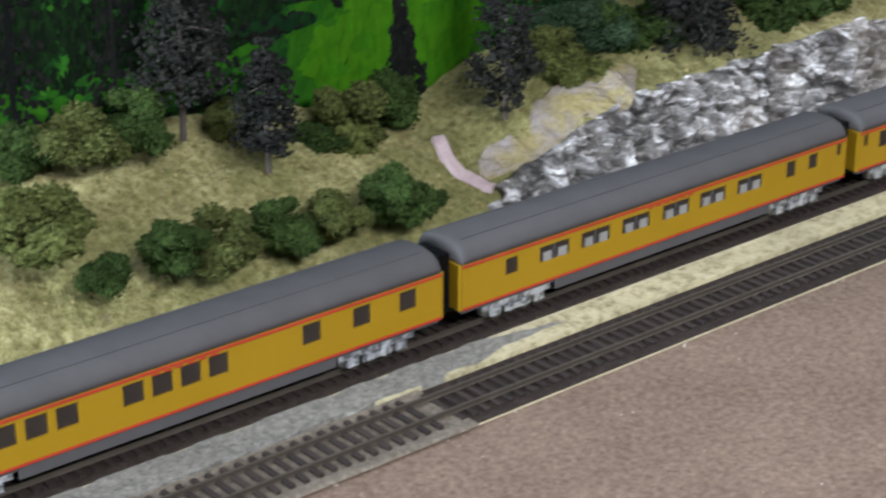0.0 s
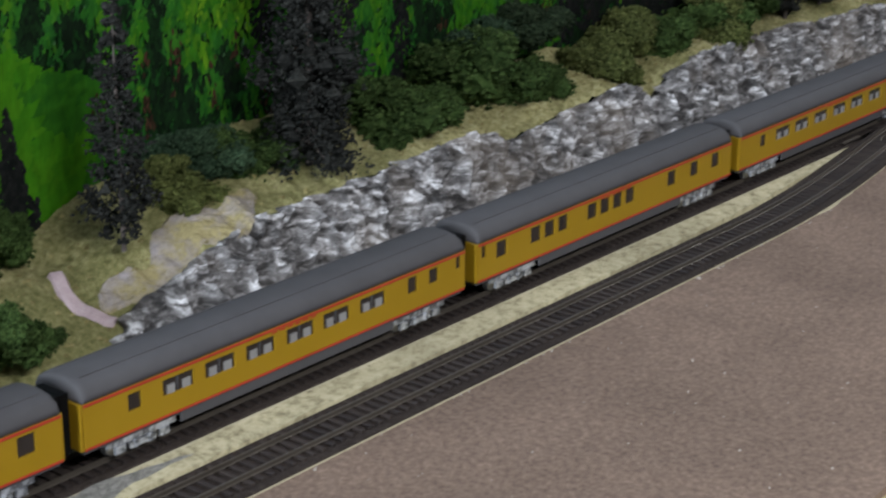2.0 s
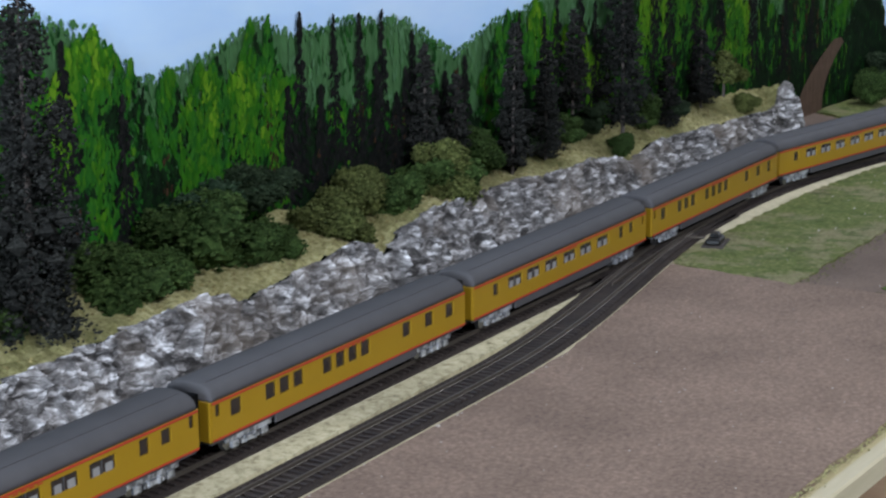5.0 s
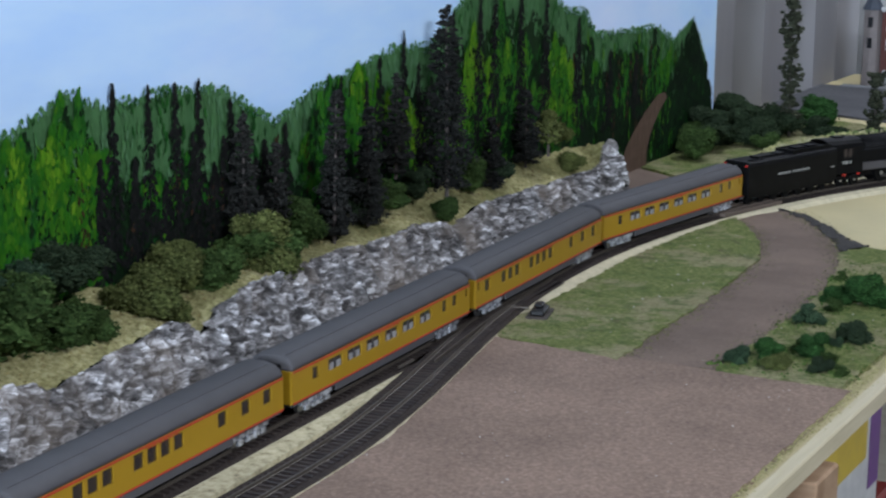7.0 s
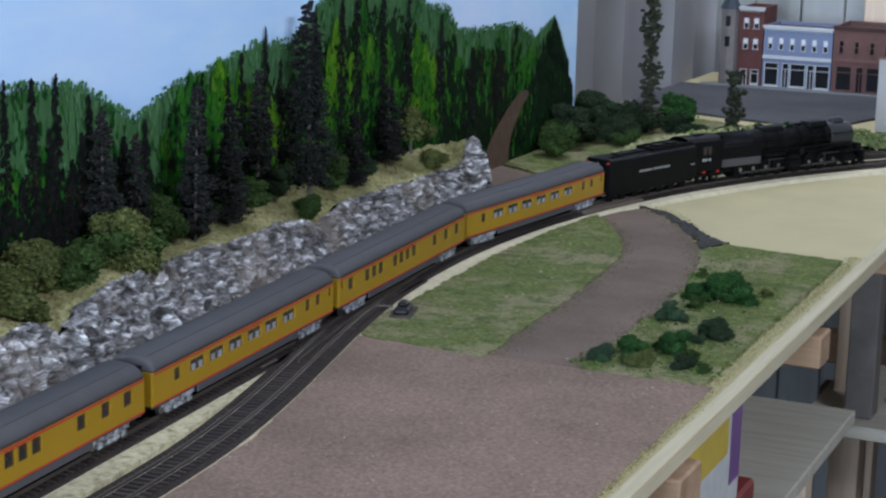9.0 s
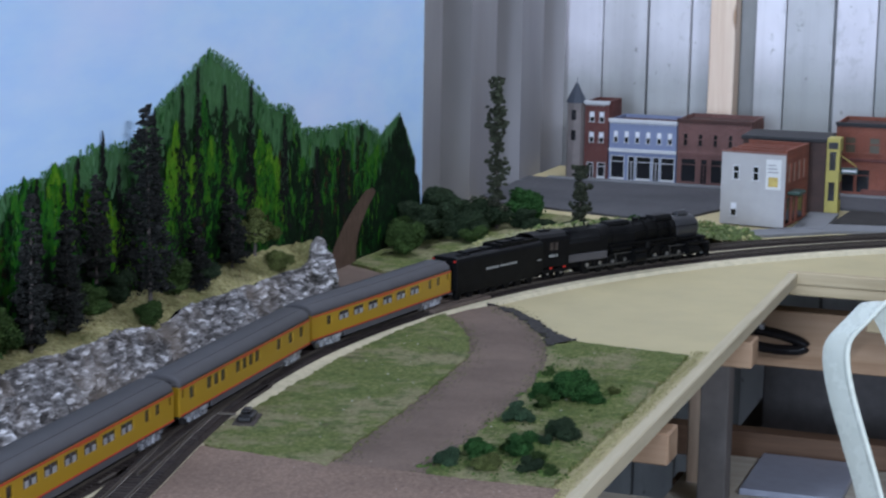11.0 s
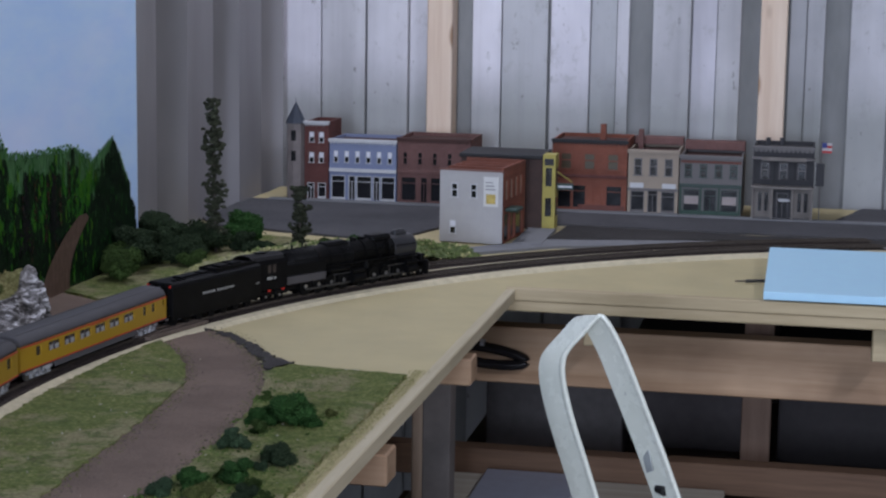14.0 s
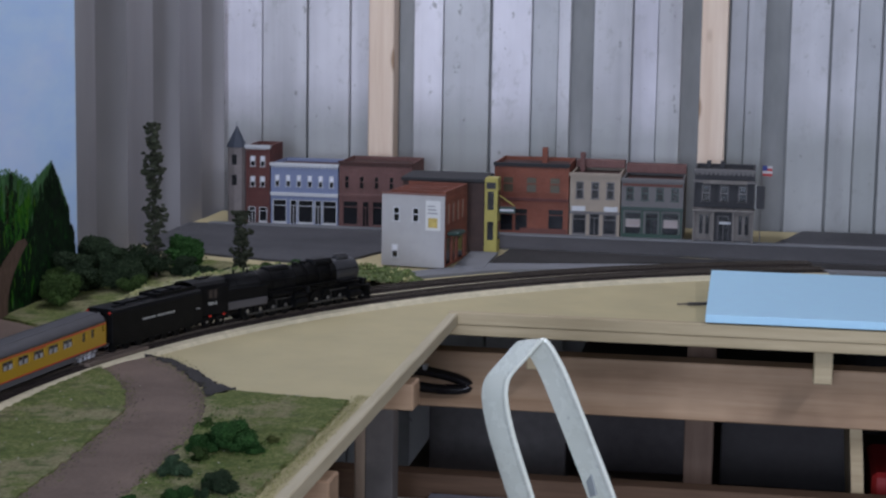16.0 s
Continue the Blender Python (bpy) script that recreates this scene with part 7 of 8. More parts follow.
# locomotive: cab at the rear (y = 0), pilot at y = 0.30
def locomotive(m):
    e = thing("steam_locomotive", "large black articulated steam locomotive with grey smokebox", "locomotive", m)
    zc = 0.0372

    def along(profile):
        bm = BM()
        lathe(bm, profile, n=28)
        bmesh.ops.transform(bm, matrix=Matrix(((0, 1, 0, 0), (1, 0, 0, 0), (0, 0, 1, zc), (0, 0, 0, 1))), verts=bm.verts[:])
        bmesh.ops.recalc_face_normals(bm, faces=bm.faces[:])
        return bm

    boiler = part("boiler", along(((0.040, 0.0158), (0.098, 0.0160), (0.0985, 0.0164), (0.1005, 0.0164), (0.101, 0.0160), (0.158, 0.0155), (0.1585, 0.0159), (0.1600, 0.0159), (0.1605, 0.0155), (0.234, 0.0149))), M_BLK, e, "", True)
    box_ = part("smokebox", along(((0.2342, 0.0152), (0.2355, 0.0154), (0.272, 0.0150), (0.2745, 0.0140))), M_GRAPH, e, "graphite grey smokebox", True)
    part("smokebox_door", along(((0.2746, 0.0132), (0.2762, 0.0120), (0.2775, 0.0070), (0.278, 0.002))), M_GRAPH, box_, "", True)
    for y in (0.062, 0.082, 0.120, 0.142, 0.180, 0.200, 0.222):
        part("boiler_band", along(((y, 0.0163), (y + 0.0008, 0.0163))), M_BLK, boiler)
    # firebox flanks and grey panel
    for s in (-1, 1):
        x0, x1 = sorted((s * 0.0135, s * 0.0168))
        part("firebox_side", bbox(x0, x1, 0.041, 0.112, 0.0255, 0.0390, 0.0012), M_BLK, e)
        x0, x1 = sorted((s * 0.0125, s * 0.0160))
        part("ash_pan", bbox(x0, x1, 0.046, 0.112, 0.0160, 0.0252, 0.0010), M_LAG, e, "dull grey firebox panel")
        # running board in steps
        bm = BM()
        x0, x1 = sorted((s * 0.0130, s * 0.0186))
        box(bm, x0, x1, 0.112, 0.235, 0.0292, 0.0304)
        box(bm, x0, x1, 0.235, 0.272, 0.0262, 0.0274)
        part("running_board", bm, M_BLK, e)
        bm = BM()
        for y0, y1 in ((0.045, 0.27),):
            cyl(bm, (s * 0.0166, y0, 0.0425), (s * 0.0160, y1, 0.0415), 0.0005, n=6)
        for k in range(9):
            y = 0.05 + k * 0.027
            cyl(bm, (s * 0.0150, y, 0.0420), (s * 0.0168, y, 0.0424), 0.0005, n=5)
        part("handrail", bm, M_BLK, e)
        bm = BM()
        for z, x, a, b in ((0.0275, 0.0150, 0.112, 0.235), (0.0245, 0.0140, 0.115, 0.240)):
            cyl(bm, (s * x, a, z), (s * x, b, z), 0.0009, n=6)
        cyl(bm, (s * 0.0150, 0.205, 0.030), (s * 0.0130, 0.215, 0.048), 0.0008, n=6)
        cyl(bm, (s * 0.0150, 0.140, 0.030), (s * 0.0130, 0.150, 0.048), 0.0008, n=6)
        part("pipe", bm, M_BLK, e)
        part("air_tank", rod((s * 0.0150, 0.118, 0.0250), (s * 0.0150, 0.152, 0.0250), 0.0030), M_BLK, e)
        part("air_pump", rod((s * 0.0158, 0.181, 0.0215), (s * 0.0158, 0.181, 0.0290), 0.0034), M_BLK, e)
    # cab
    cab = part("cab", cab_shape(), M_BLK, e, "black cab with side windows")
    bm = BM()
    sec = [(-0.0182, 0.0440), (-0.0170, 0.0480), (-0.0125, 0.0512), (-0.0060, 0.0528), (0, 0.0532), (0.0060, 0.0528), (0.0125, 0.0512), (0.0170, 0.0480), (0.0182, 0.0440)]
    lower = [(x * 0.955, z - 0.0011) for x, z in sec[::-1]]
    loop = sec + lower
    a = [bm.verts.new((x, -0.008, z)) for x, z in loop]
    b = [bm.verts.new((x, 0.046, z)) for x, z in loop]
    n = len(loop)
    for k in range(n):
        bm.faces.new((a[k], a[(k + 1) % n], b[(k + 1) % n], b[k]))
    for k in range(len(sec) - 1):
        bm.faces.new((a[k], a[n - 1 - k], a[n - 2 - k], a[k + 1]))
        bm.faces.new((b[k], b[k + 1], b[n - 2 - k], b[n - 1 - k]))
    bmesh.ops.recalc_face_normals(bm, faces=bm.faces[:])
    part("roof", bm, M_BLK, cab)
    part("roof_hatch", bbox(-0.005, 0.005, 0.012, 0.026, 0.0532, 0.0545, 0.0005), M_BLK, cab)
    for s in (-1, 1):
        xs = sorted((s * 0.01835, s * 0.0187))
        bm = BM()
        for k, w in enumerate((0.0026, 0.0026, 0.0014, 0.0026)):
            y = 0.0125 + k * 0.0036
            box(bm, *xs, y, y + w, 0.0262, 0.0292)
        part("marking", bm, M_LETTER, cab, "four plain off-white bars on the cab side")
        part("window", bbox(s * 0.0178 - 0.0002, s * 0.0178 + 0.0002, 0.014, 0.027, 0.0335, 0.0425), M_PANE, cab)
    # domes, stacks and fittings on top
    for y0, y1, w, z1 in ((0.118, 0.158, 0.0085, 0.0552), (0.198, 0.233, 0.0095, 0.0560)):
        bm = bbox(-w, w, y0, y1, 0.0475, z1, 0.0028)
        part("sand_dome", bm, M_BLK, boiler)
    part("stack", stack_shape(), M_GRAPH, box_, "twin smokestack housing")
    for y in (0.174, 0.188):
        part("steam_dome", rod((0, y, 0.050), (0, y, 0.0556), 0.0042), M_BLK, boiler)
    for x, y in ((-0.003, 0.090), (0.003, 0.090), (0.0, 0.070), (0.004, 0.166)):
        part("safety_valve", rod((x, y, 0.051), (x, y, 0.0570), 0.0011), M_BLK, boiler)
    part("headlight", drum(0.0, 0.2785, 0.0395, 0.0026, 0.006), M_STEEL, box_, "bright headlight")
    part("bell", rod((0, 0.279, 0.0455), (0, 0.279, 0.0492), 0.0022, 0.0010), plain("brass_bell", (0.45, 0.28, 0.08), 0.3, 0.9), box_)
    # pilot, deck and front coupler
    pil = part("pilot", pilot_shape(), M_BLK, e)
    part("front_deck", bbox(-0.0165, 0.0165, 0.272, 0.294, 0.0175, 0.0190, 0.0004), M_BLK, e)
    part("air_cooler", bbox(-0.0140, 0.0140, 0.283, 0.290, 0.0190, 0.0265, 0.0010), M_BLK, e)
    for s in (-1, 1):
        bm = BM()
        for k in range(4):
            box(bm, s * 0.0160 - 0.0030, s * 0.0160 + 0.0030, 0.272 - k * 0.004, 0.2745 - k * 0.004, 0.0190 + k * 0.0021, 0.0200 + k * 0.0021)
        part("step", bm, M_BLK, e)
    # frames, cylinders, drivers and rods
    part("engine_frame", bbox(-0.0068, 0.0068, 0.015, 0.285, 0.0080, 0.0240, 0.001), M_BLK, e)
    for y in (0.166, 0.262):
        for s in (-1, 1):
            c = part("cylinder", drum(s * 0.0155, y - 0.010, 0.0115, 0.0052, 0.020), M_BLK, e)
            part("valve_chest", drum(s * 0.0150, y - 0.010, 0.0195, 0.0034, 0.020), M_BLK, c)
    for base in (0.083, 0.179):
        ys = [base + k * 0.0216 for k in range(4)]
        for s in (-1, 1):
            for y in ys:
                wheel(e, s * 0.0090, y, 0.0099, "driving_wheel", M_BLK, 1)
            bm = BM()
            x = s * 0.0118
            box(bm, x - 0.0005, x + 0.0005, ys[0] - 0.002, ys[3] + 0.002, 0.0058, 0.0078)
            x = s * 0.0130
            box(bm, x - 0.0005, x + 0.0005, ys[1], ys[3] + 0.012, 0.0066, 0.0085)
            box(bm, x - 0.0005, x + 0.0005, ys[2], ys[3] + 0.014, 0.0180, 0.0192)
            box(bm, x - 0.0004, x + 0.0004, ys[2] + 0.002, ys[2] + 0.0032, 0.0085, 0.0190)
            part("side_rod", bm, plain("oily_rod", (0.10, 0.10, 0.105), 0.35, 0.8), e)
    for y in (0.018, 0.040):
        for s in (-1, 1):
            wheel(e, s * 0.0090, y, 0.0061, "trailing_wheel", M_BLK, 1)
            part("red_cap", cap_disc(s * 0.0140, y + 0.001, 0.0140, 0.0021, s), M_LAMP, e, "small round red cap")
            part("trailing_frame", bbox(s * 0.0128 - 0.0009, s * 0.0128 + 0.0009, y - 0.010, y + 0.010, 0.0075, 0.0125, 0.0006), M_BLK, e)
    for y in (0.268, 0.286):
        for s in (-1, 1):
            wheel(e, s * 0.0090, y, 0.0053, "pilot_wheel", M_BLK, 1)
    part("coupler", bbox(-0.002, 0.002, 0.296, 0.304, 0.0080, 0.0105), M_BLK, e)
    return e


def rod(a, b, r, r2=None):
    bm = BM()
    cyl(bm, a, b, r, r2, n=14)
    bmesh.ops.recalc_face_normals(bm, faces=bm.faces[:])
    return bm


def drum(x, y, z, r, length):
    return rod((x, y, z), (x, y + length, z), r)


def cap_disc(x, y, z, r, s):
    return rod((x, y, z), (x + s * 0.0015, y, z), r)


def stack_shape():
    bm = bbox(-0.0050, 0.0050, 0.244, 0.266, 0.0500, 0.0560, 0.0018)
    for y in (0.2500, 0.2600):
        cyl(bm, (0, y, 0.0560), (0, y, 0.0574), 0.0036, n=14)
    return bm


def pilot_shape():
    bm = BM()
    n = 9
    for k in range(n):
        x = -0.0150 + 0.030 * k / (n - 1)
        y = 0.2985 - abs(x) * 0.25
        box(bm, x - 0.0008, x + 0.0008, y - 0.0035, y, 0.0018, 0.0170)
    box(bm, -0.0165, 0.0165, 0.290, 0.2945, 0.0140, 0.0174)
    box(bm, -0.0160, 0.0160, 0.289, 0.294, 0.0018, 0.0034)
    return bm


def cab_shape():
    bm = BM()
    for s in (-1, 1):
        x0, x1 = (0.0172, 0.0182) if s > 0 else (-0.0182, -0.0172)
        turn = Matrix(((0, 1, 0, x0), (1, 0, 0, 0), (0, 0, 1, 0), (0, 0, 0, 1)))
        tmp = BM()
        cells(tmp, 0.002, 0.0445, 0.0150, 0.0442, [(0.014, 0.0195, 0.0335, 0.0425), (0.0215, 0.027, 0.0335, 0.0425)], 0.0, 0.001)
        bmesh.ops.transform(tmp, matrix=turn, verts=tmp.verts[:])
        me = bpy.data.meshes.new("t")
        tmp.to_mesh(me)
        tmp.free()
        bm.from_mesh(me)
        bpy.data.meshes.remove(me)
    box(bm, -0.0171, 0.0171, 0.0435, 0.0445, 0.0150, 0.0515)
    box(bm, -0.0171, 0.0171, 0.002, 0.0434, 0.0150, 0.0160)
    bmesh.ops.recalc_face_normals(bm, faces=bm.faces[:])
    return bm


def tender(m):
    """The long slab-sided tender, front at y = 0.165."""
    t = thing("tender", "long slab-sided black tender with off-white side bars", "tender", m)
    bm = BM()
    sec = [(-0.0180, 0.0125), (-0.0180, 0.0440), (-0.0168, 0.0472), (-0.0140, 0.0490), (0.0140, 0.0490), (0.0168, 0.0472), (0.0180, 0.0440), (0.0180, 0.0125)]
    a = [bm.verts.new((x, 0.0, z)) for x, z in sec]
    b = [bm.verts.new((x, 0.163, z)) for x, z in sec]
    for k in range(8):
        bm.faces.new((a[k], a[(k + 1) % 8], b[(k + 1) % 8], b[k]))
    bm.faces.new(a[::-1])
    bm.faces.new(b)
    bmesh.ops.recalc_face_normals(bm, faces=bm.faces[:])
    bmesh.ops.bevel(bm, geom=[e for e in bm.edges if abs(e.verts[0].co.y - e.verts[1].co.y) < 1e-6], offset=0.0008, segments=1, affect="EDGES")
    body = part("body", bm, M_BLK, t)
    bm = BM()
    box(bm, -0.0125, -0.0115, 0.085, 0.158, 0.0490, 0.0535)
    box(bm, 0.0115, 0.0125, 0.085, 0.158, 0.0490, 0.0535)
    box(bm, -0.0114, 0.0114, 0.085, 0.086, 0.0490, 0.0535)
    part("coal_bunker", bm, M_BLK, t)
    part("oil_tank", bbox(-0.0112, 0.0112, 0.0865, 0.157, 0.0490, 0.0515, 0.0006), M_BLK, t)
    for y0, y1 in ((0.030, 0.062), (0.066, 0.080), (0.100, 0.118), (0.124, 0.140)):
        part("deck_hatch", bbox(-0.006, 0.006, y0, y1, 0.0490 if y0 < 0.085 else 0.0515, 0.0512 if y0 < 0.085 else 0.0540, 0.0005), M_BLK, t)
    for y in (0.012, 0.020, 0.028):
        part("vent", bbox(0.006, 0.0125, y, y + 0.003, 0.0490, 0.0504, 0.0003), M_BLK, t)
    for s in (-1, 1):
        xs = sorted((s * 0.01802, s * 0.0183))
        bm = BM()
        for a0, n, w in ((0.053, 5, 0.0034), (0.079, 7, 0.0030)):
            for k in range(n):
                y = a0 + k * 0.0046
                box(bm, *xs, y, y + w, 0.0298, 0.0322)
        part("marking", bm, M_LETTER, body, "two rows of plain off-white bars")
        part("marking", bbox(*xs, 0.151, 0.158, 0.0270, 0.0282), M_LETTER, body, "small off-white bar")
        part("marker_lamp", rod((s * 0.015, -0.0016, 0.0452), (s * 0.015, 0.0, 0.0452), 0.0012), M_LAMP, body, "red rear marker lamp")
        bm = BM()
        box(bm, s * 0.0135 - 0.0010, s * 0.0135 + 0.0010, 0.004, 0.160, 0.0075, 0.0118)
        part("truck_frame", bm, M_BLK, t)
        for k in range(7):
            wheel(t, s * 0.0090, 0.012 + k * 0.0225, 0.0057, "wheel", M_BLK)
    part("ladder", bbox(0.008, 0.014, -0.0014, -0.0002, 0.014, 0.045), M_BLK, t)
    part("backup_light", rod((0, -0.002, 0.043), (0, 0.0, 0.043), 0.0018), M_STEEL, t)
    part("coupler", bbox(-0.002, 0.002, -0.008, 0.0, 0.0080, 0.0105), M_BLK, t)
    part("drawbar", bbox(-0.002, 0.002, 0.163, 0.172, 0.0080, 0.0105), M_BLK, t)
    return t


NOSE = 0.85


def chord(s, ahead, base):
    """The pose of a vehicle whose middle is s along the track, with bogies base apart, shifted ahead of its own origin."""
    return on_main(s, base * base / (8 * RMID) if s > 0 else 0.0) @ Matrix.Translation((0, ahead, 0))


locomotive(chord(NOSE - 0.152, -0.152, 0.19) @ Matrix.Diagonal((1.03, 1.0, 1.06, 1.0)))
tender(chord(NOSE - 0.304 - 0.083, -0.083, 0.11))
coach = passenger_car("yellow streamlined coach with dark grey roof and red stripes", False)
sleeper = passenger_car("yellow sleeping car with dark grey roof and small windows", True)
pos = NOSE - 0.304 - 0.170 - 0.152
coach.matrix_basis = chord(pos, 0, 0.214)
sleeper.matrix_basis = chord(pos - 0.3035, 0, 0.214)
for k in range(2, 7):
    copy_thing(sleeper if k % 2 else coach, chord(pos - 0.3035 * k, 0, 0.214))

# ---------------------------------------------------------------- under and beside the layout
M_PALE = wood("pale_plank", (0.36, 0.325, 0.26), (0.54, 0.50, 0.42), along=0)
timber("shelf_board", -0.90, U_PIT - 0.015, 1.15, 1.95, -0.205, -0.190, M_PALE, "pale plank shelf under the long board")
# shelf wood darkened to stand in for the shade under the far board
timber("shelf_board", -0.50, 1.55, 2.49, 3.10, -0.325, -0.310, wood("shade_darkened_board", (0.05, 0.035, 0.025), (0.12, 0.08, 0.06), along=0), "low shelf under the far board, darkened to stand in for shade")
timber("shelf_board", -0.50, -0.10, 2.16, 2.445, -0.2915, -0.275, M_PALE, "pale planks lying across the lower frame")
# this beam's pine is also darkened in colour for that shade
timber("joist", -0.52, 1.55, 2.362, 2.40, -0.330, -0.292, wood("shade_darkened_beam", (0.10, 0.06, 0.036), (0.18, 0.11, 0.07), along=0), "lower pine beam of the layout frame")
for v in (1.2, 1.88):
    timber("support_post", -0.46, -0.425, v, v + 0.035, Z_FLOOR, -0.206, M_PINEV, "square pine leg below the shelf", "shelf legs")
for u in (-0.48, 0.9):
    timber("support_post", u, u + 0.035, 2.365, 2.40, Z_FLOOR, -0.331, M_PINEV, "square pine leg below the shelf", "shelf legs")
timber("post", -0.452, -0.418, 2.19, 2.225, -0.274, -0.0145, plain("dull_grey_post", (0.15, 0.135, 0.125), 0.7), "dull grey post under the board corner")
# post pine toned down to match the shaded beam
timber("post", -0.088, -0.048, 2.60, 2.618, -0.3095, -0.0145, wood("shade_darkened_post", (0.16, 0.10, 0.07), (0.27, 0.18, 0.13), along=2), "pine post under the far board")

# cartons on the shelves
tin = part("tin_box", bbox(-0.48, -0.386, 1.29, 1.50, -0.1898, -0.1232, 0.003), plain("dull_red_tin", (0.20, 0.03, 0.028), 0.45))
tin.matrix_basis = ROOM
tagged(tin, "dull red tin box on the pale shelf", "box")
carton = thing("carton", "white, yellow and purple product carton on the shelf", "carton", ROOM @ Matrix.Translation((-0.432, 1.365, -0.1230)))
part("body", bbox(-0.045, 0.045, -0.08, 0.08, 0.0, 0.104, 0.001), plain("white_card", (0.55, 0.54, 0.52), 0.6), carton)
part("panel", bbox(0.0452, 0.0457, -0.079, 0.040, 0.050, 0.1035), plain("yellow_print", (0.55, 0.40, 0.05), 0.5), carton)
part("panel", bbox(0.0452, 0.0457, 0.050, 0.079, 0.020, 0.100), plain("purple_print", (0.16, 0.07, 0.22), 0.5), carton)
# card tones, darker on the right, carry the shade under the board
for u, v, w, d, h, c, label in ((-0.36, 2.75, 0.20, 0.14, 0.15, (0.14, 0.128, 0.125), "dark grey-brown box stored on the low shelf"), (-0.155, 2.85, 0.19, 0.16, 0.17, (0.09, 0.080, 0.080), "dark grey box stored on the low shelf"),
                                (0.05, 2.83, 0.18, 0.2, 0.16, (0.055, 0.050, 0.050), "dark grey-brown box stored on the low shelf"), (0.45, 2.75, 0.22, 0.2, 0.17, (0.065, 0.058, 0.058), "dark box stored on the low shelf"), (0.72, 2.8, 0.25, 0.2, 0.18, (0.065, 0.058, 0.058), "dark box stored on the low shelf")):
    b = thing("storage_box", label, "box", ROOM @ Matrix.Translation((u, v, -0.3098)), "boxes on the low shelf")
    m_ = plain("shade_toned_card", c, 0.8, spec=0.1)
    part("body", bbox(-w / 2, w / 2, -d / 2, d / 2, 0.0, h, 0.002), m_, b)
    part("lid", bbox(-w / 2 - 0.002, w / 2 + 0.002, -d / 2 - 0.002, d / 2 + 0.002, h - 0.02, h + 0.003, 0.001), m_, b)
sheet = part("plastic_sheet", bbox(-0.415, -0.29, 2.27, 2.440, -0.2748, -0.266, 0.001), plain("pale_blue_plastic", (0.32, 0.34, 0.41), 0.35), None)
sheet.matrix_basis = ROOM
tagged(sheet, "pale blue-grey plastic sheet lying on the planks", "plastic sheet")

redbox = part("red_toolbox", bbox(0.165, 0.32, 2.55, 2.72, -0.3098, -0.232, 0.006), plain("red_enamel", (0.22, 0.010, 0.010), 0.4), None)
redbox.matrix_basis = ROOM
tagged(redbox, "red enamelled box on the low shelf", "box")

# curved plywood rib at the right of the pit
bm = BM()
pts = [(0.129 + 0.020 * math.sin(q * 1.7), -0.152 - 0.47 * q) for q in [k / 16 for k in range(17)]]
for a, b in zip(pts, pts[1:]):
    vs = [bm.verts.new(p) for p in ((a[0], 2.500, a[1]), (a[0] + 0.016, 2.500, a[1]), (b[0] + 0.016, 2.500, b[1]), (b[0], 2.500, b[1]), (a[0], 2.860, a[1]), (a[0] + 0.016, 2.860, a[1]), (b[0] + 0.016, 2.860, b[1]), (b[0], 2.860, b[1]))]
    for f in ((0, 3, 2, 1), (4, 5, 6, 7), (0, 4, 7, 3), (1, 2, 6, 5), (0, 1, 5, 4), (3, 7, 6, 2)):
        bm.faces.new([vs[i] for i in f])
bmesh.ops.remove_doubles(bm, verts=bm.verts[:], dist=0.0005)
box(bm, 0.147, 0.163, 2.505, 2.85, Z_FLOOR, -0.60)
rib = part("plywood_rib", bm, M_PLY)
rib.matrix_basis = ROOM
tagged(rib, "curved upright plywood rib below the far board", "plywood rib")


def tube(bm, pts, r, n=12, flat=1.0):
    """A bent tube through points, with its section carried along without twist."""
    pts = [Vector(p) for p in pts]
    side = None
    rings = []
    for k, p in enumerate(pts):
        d = (pts[min(k + 1, len(pts) - 1)] - pts[max(k - 1, 0)]).normalized()
        side = (Vector((0, 1, 0)) if side is None else side)
        side = (side - d * side.dot(d)).normalized()
        up = d.cross(side)
        rings.append([bm.verts.new(p + side * r * flat * math.cos(2 * math.pi * j / n) + up * r * math.sin(2 * math.pi * j / n)) for j in range(n)])
    for a, b in zip(rings, rings[1:]):
        for j in range(n):
            bm.faces.new((a[j], a[(j + 1) % n], b[(j + 1) % n], b[j]))
    bm.faces.new(rings[0][::-1])
    bm.faces.new(rings[-1])
    bmesh.ops.recalc_face_normals(bm, faces=bm.faces[:])


def smooth_path(pts, rounds=3):
    pts = [Vector(p) for p in pts]
    for _ in range(rounds):
        out = [pts[0]]
        for a, b in zip(pts, pts[1:]):
            out += [a.lerp(b, 0.25), a.lerp(b, 0.75)]
        pts = out + [pts[-1]]
    return pts


# step ladder standing in the aisle
M_LADDER = Mat("chipped_pale_enamel", 0.22, spec=0.6)
ln = M_LADDER.noise(38, 4, 0.7)
M_LADDER.colour(M_LADDER.mix(M_LADDER.ramp(ln, ((0.66, (0, 0, 0)), (0.70, (1, 1, 1)))), M_LADDER.ramp(M_LADDER.noise(9, 3), ((0.3, (0.74, 0.77, 0.66)), (0.7, (0.86, 0.88, 0.77)))), (0.30, 0.31, 0.30))).rough(ln, 0.14, 0.4)
ladder = thing("step_ladder", "pale grey-green tubular steel step ladder in the aisle", "step ladder", ROOM)


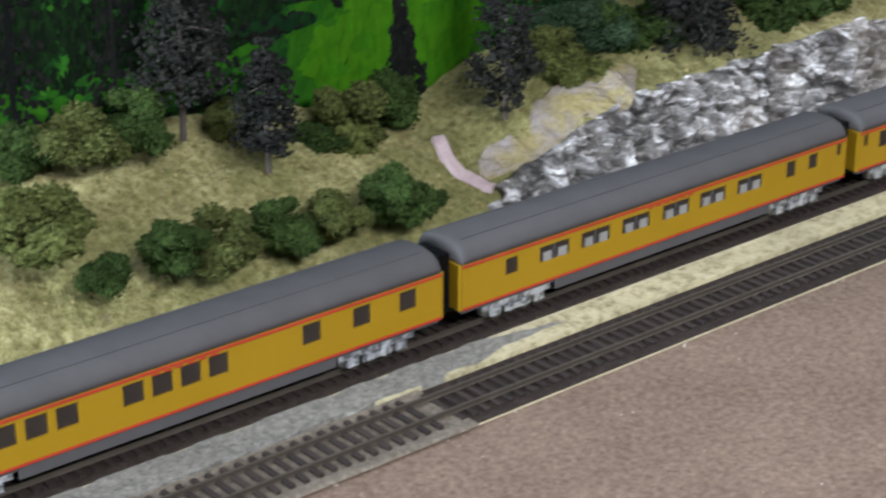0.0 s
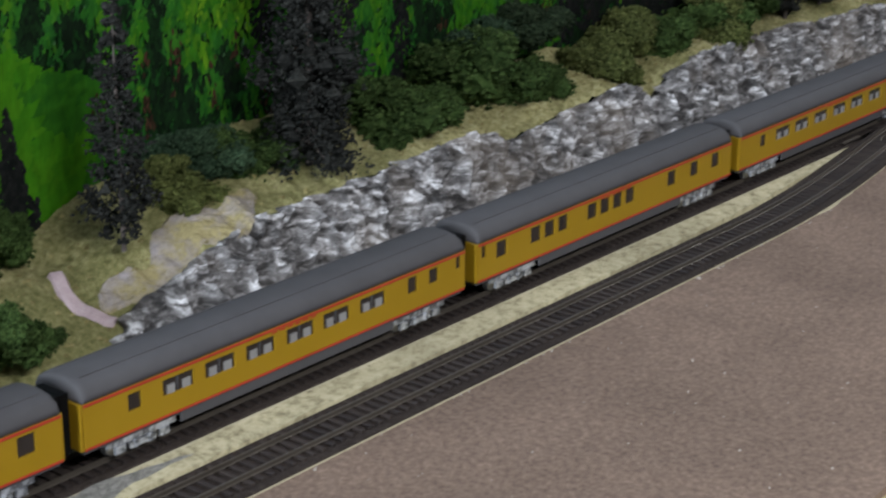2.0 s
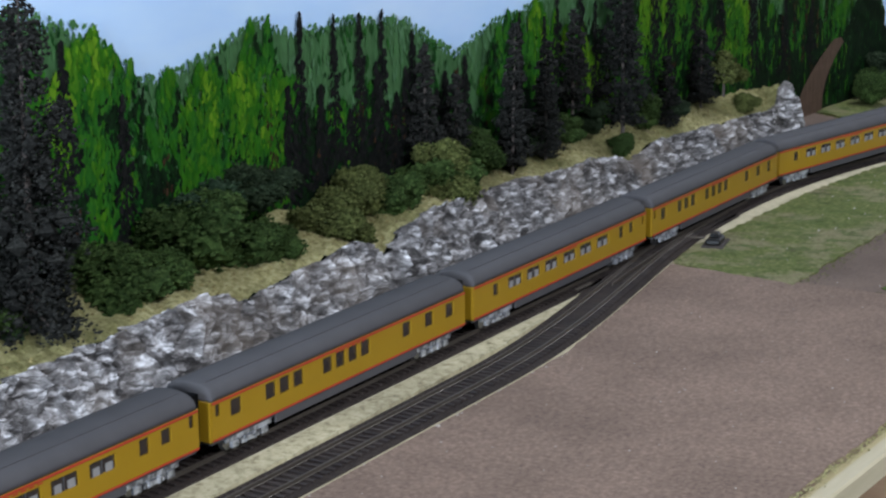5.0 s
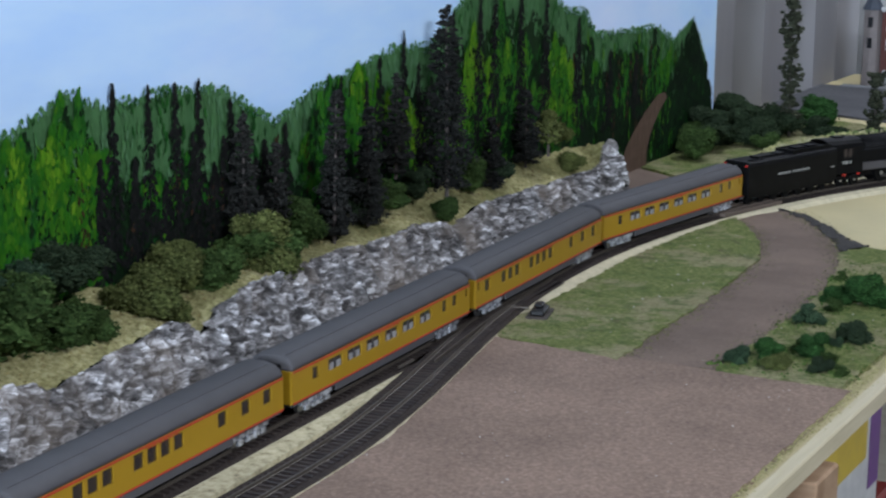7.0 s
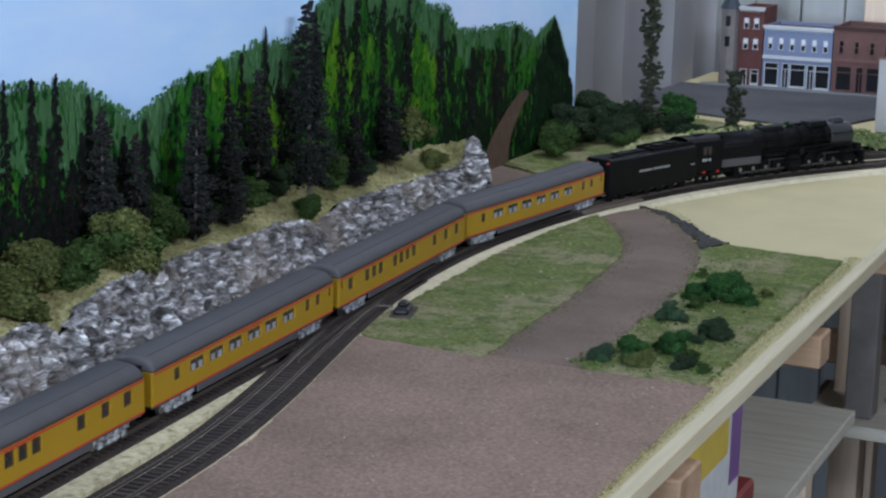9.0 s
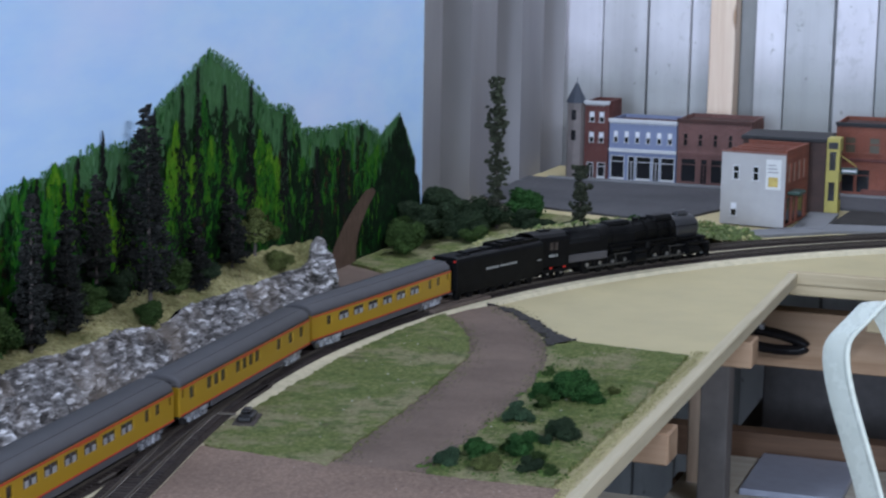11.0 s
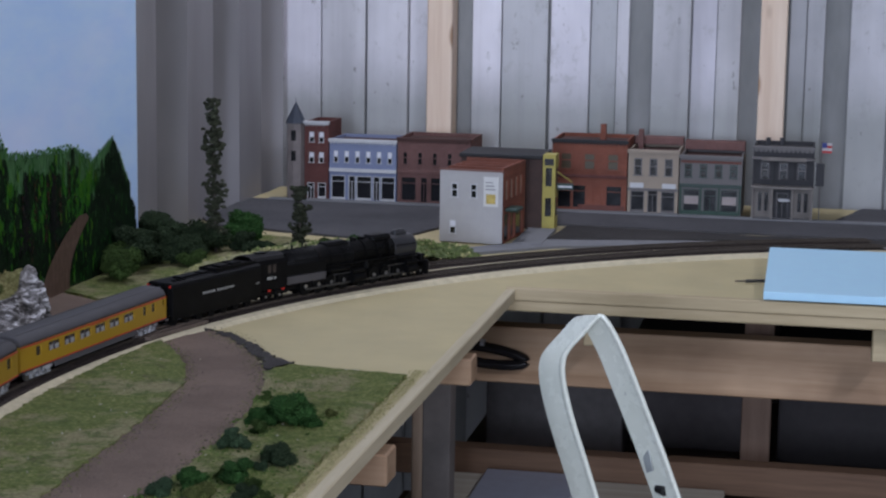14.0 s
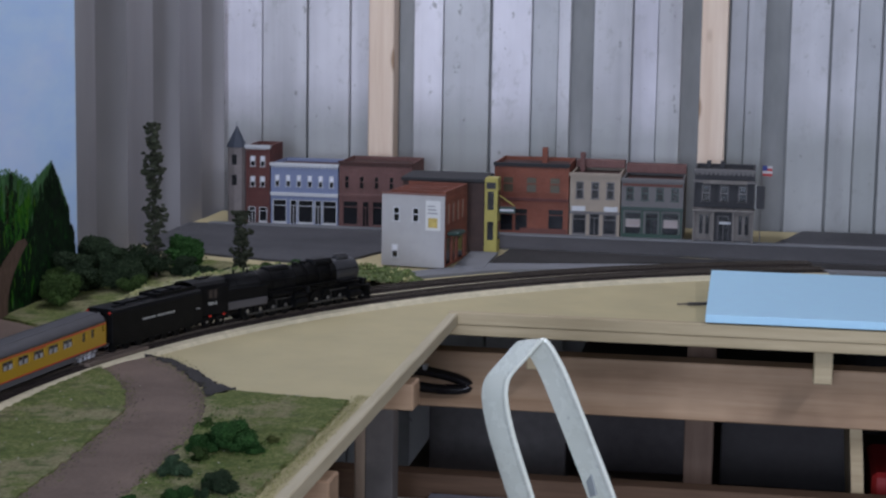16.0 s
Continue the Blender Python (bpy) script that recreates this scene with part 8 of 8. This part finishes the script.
def band(bm, pts, across, half):
    """A flat strap along points, with a rolled near edge; its width lies along one fixed direction."""
    pts = [Vector(p) for p in pts]
    across = Vector(across)
    rings = []
    for k, p in enumerate(pts):
        d = (pts[min(k + 1, len(pts) - 1)] - pts[max(k - 1, 0)]).normalized()
        n = d.cross(across).normalized()
        rings.append([bm.verts.new(p + across * s + n * half * t) for s, t in ((-0.04, 0.0), (0.0, 1.5), (0.07, 1.7), (0.14, 1.1), (0.35, 1.3), (0.6, 1.4), (0.82, 1.25), (1.0, 0.9), (1.0, -1.0), (0.13, -1.0), (0.07, -1.6), (0.0, -1.5))])
    m = len(rings[0])
    for a, b in zip(rings, rings[1:]):
        for j in range(m):
            bm.faces.new((a[j], a[(j + 1) % m], b[(j + 1) % m], b[j]))
    bm.faces.new(rings[0][::-1])
    bm.faces.new(rings[-1])
    bmesh.ops.recalc_face_normals(bm, faces=bm.faces[:])


bm = BM()
NEAR = [(0.045, 1.89, Z_FLOOR), (-0.203, 1.89, -0.137), (-0.2133, 1.89, -0.106), (-0.2275, 1.89, -0.065), (-0.2365, 1.89, -0.036), (-0.2425, 1.89, -0.010), (-0.2432, 1.89, 0.009), (-0.2385, 1.89, 0.021), (-0.223, 1.89, 0.0390), (-0.2100, 1.89, 0.0555), (-0.2050, 1.89, 0.0580), (-0.1985, 1.89, 0.0515), (-0.1844, 1.89, 0.0275), (-0.1723, 1.89, -0.0005), (-0.1534, 1.89, -0.045), (-0.1302, 1.89, -0.101), (0.195, 1.89, Z_FLOOR)]
band(bm, smooth_path(NEAR, 2), (-0.0275, 0.020, -0.0075), 0.0016)
part("frame_strap", bm, M_LADDER.m, ladder, "bent steel strap frame with chipped enamel")
bm = BM()
tube(bm, smooth_path([(-0.02, 2.10, Z_FLOOR), (-0.04, 2.03, -0.55), (-0.05, 1.93, -0.36)]), 0.010, 12)
part("rear_leg", bm, M_LADDER.m, ladder, "", True)
part("tread", bbox(-0.105, 0.030, 1.88, 1.99, -0.50, -0.48, 0.004), M_LADDER.m, ladder)
bm = BM()
cyl(bm, (-0.1371, 1.8965, -0.1218), (-0.1446, 1.9050, -0.1218), 0.0052, n=14)
part("bolt", bm, M_PLAS, ladder, "dark pivot bolt")
part("sticker", bbox(-0.006, 0.006, -0.0006, 0.0006, -0.011, 0.011, m=Matrix.Translation((-0.1559, 1.9000, -0.0927)) @ pose(0, 0, 0, 0, -26, -50)), plain("scuffed_label", (0.42, 0.45, 0.44), 0.6), ladder, "scuffed label on the frame")

# blue foam sheet lying over the board edge, tilted to fit the camera's view
foamsheet = thing("foam_sheet", "pale blue insulation foam sheet on the far board", "foam sheet", ROOM @ Matrix.Translation((-0.058, 2.322, 0.0035)) @ pose(0, 0, 0, 2.3, 0, 0.3))
part("sheet", bbox(0.0, 0.56, 0.0, 0.285, 0.0, 0.010, 0.0008), plain("blue_foam", (0.50, 0.80, 1.0), 0.55, vary=0.03), foamsheet)
# block is out of sight, added to hold up the tilted sheet
prop = part("wood_block", bbox(0.05, 0.12, 2.54, 2.58, TOP, 0.0118), M_PINE)
prop.matrix_basis = ROOM
tagged(prop, "small pine block added unseen under the foam sheet", "wood block")
tool = thing("screwdriver", "small dark screwdriver poking from under the foam sheet", "screwdriver", ROOM)
part("shaft", rod((-0.085, 2.46, 0.0015), (-0.040, 2.47, 0.0025), 0.0022), M_PLAS, tool)
part("tip", rod((-0.098, 2.457, 0.0012), (-0.085, 2.46, 0.0015), 0.0012), M_RAIL, tool)

# black cable loop hanging on the beam
loop = thing("cable_loop", "glossy black cable loop hanging on the pine beam", "cable", ROOM)
bm = BM()
pts = []
for k in range(33):
    a = 2 * math.pi * k / 32
    pts.append((-0.425 + 0.058 * math.cos(a), 2.4425 + 0.002 * math.sin(a), -0.112 + 0.0105 * math.sin(a) - 0.006 * math.cos(a)))
tube(bm, pts, 0.0070, 10)
part("cable", bm, plain("gloss_black_rubber", (0.010, 0.009, 0.010), 0.15), loop, "", True)
part("hook", bbox(-0.428, -0.422, 2.4385, 2.4500, -0.101, -0.092), M_STEEL, loop)

# loose wires under the far board
bm = BM()
tube(bm, smooth_path([(-0.36, 2.40, -0.018), (-0.28, 2.42, -0.035), (-0.16, 2.42, -0.030), (0.0, 2.42, -0.038), (0.2, 2.42, -0.033), (0.5, 2.42, -0.030)]), 0.0022, 6)
wire = part("wire", bm, M_PLAS)
wire.matrix_basis = ROOM
tagged(wire, "thin black wire slung under the far board", "wire")

# fittings added for the two assumed ceiling lamps, out of view
for lu, lv in ((1.10, 0.2), (-0.60, 2.78)):
    lamp = thing("ceiling_lamp", "assumed white batten lamp on the ceiling, out of view", "ceiling lamp", ROOM @ Matrix.Translation((lu, lv, 0)), "ceiling lamps")
    part("batten", bbox(-0.06, 0.06, -0.60, 0.60, 1.44, 1.4995, 0.004), M_WHITE, lamp)

# unseen black sheet added behind the shelves to stand in for shade
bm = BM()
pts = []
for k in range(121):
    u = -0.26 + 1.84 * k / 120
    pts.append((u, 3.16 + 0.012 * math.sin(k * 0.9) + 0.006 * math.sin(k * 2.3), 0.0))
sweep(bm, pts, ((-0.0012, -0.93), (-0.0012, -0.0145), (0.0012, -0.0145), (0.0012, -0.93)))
cloth = part("shade_backing", bm, plain("black_backing", (0.030, 0.028, 0.030), 0.9))
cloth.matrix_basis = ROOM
tagged(cloth, "black sheet added behind the shelves in place of shade", "cloth")
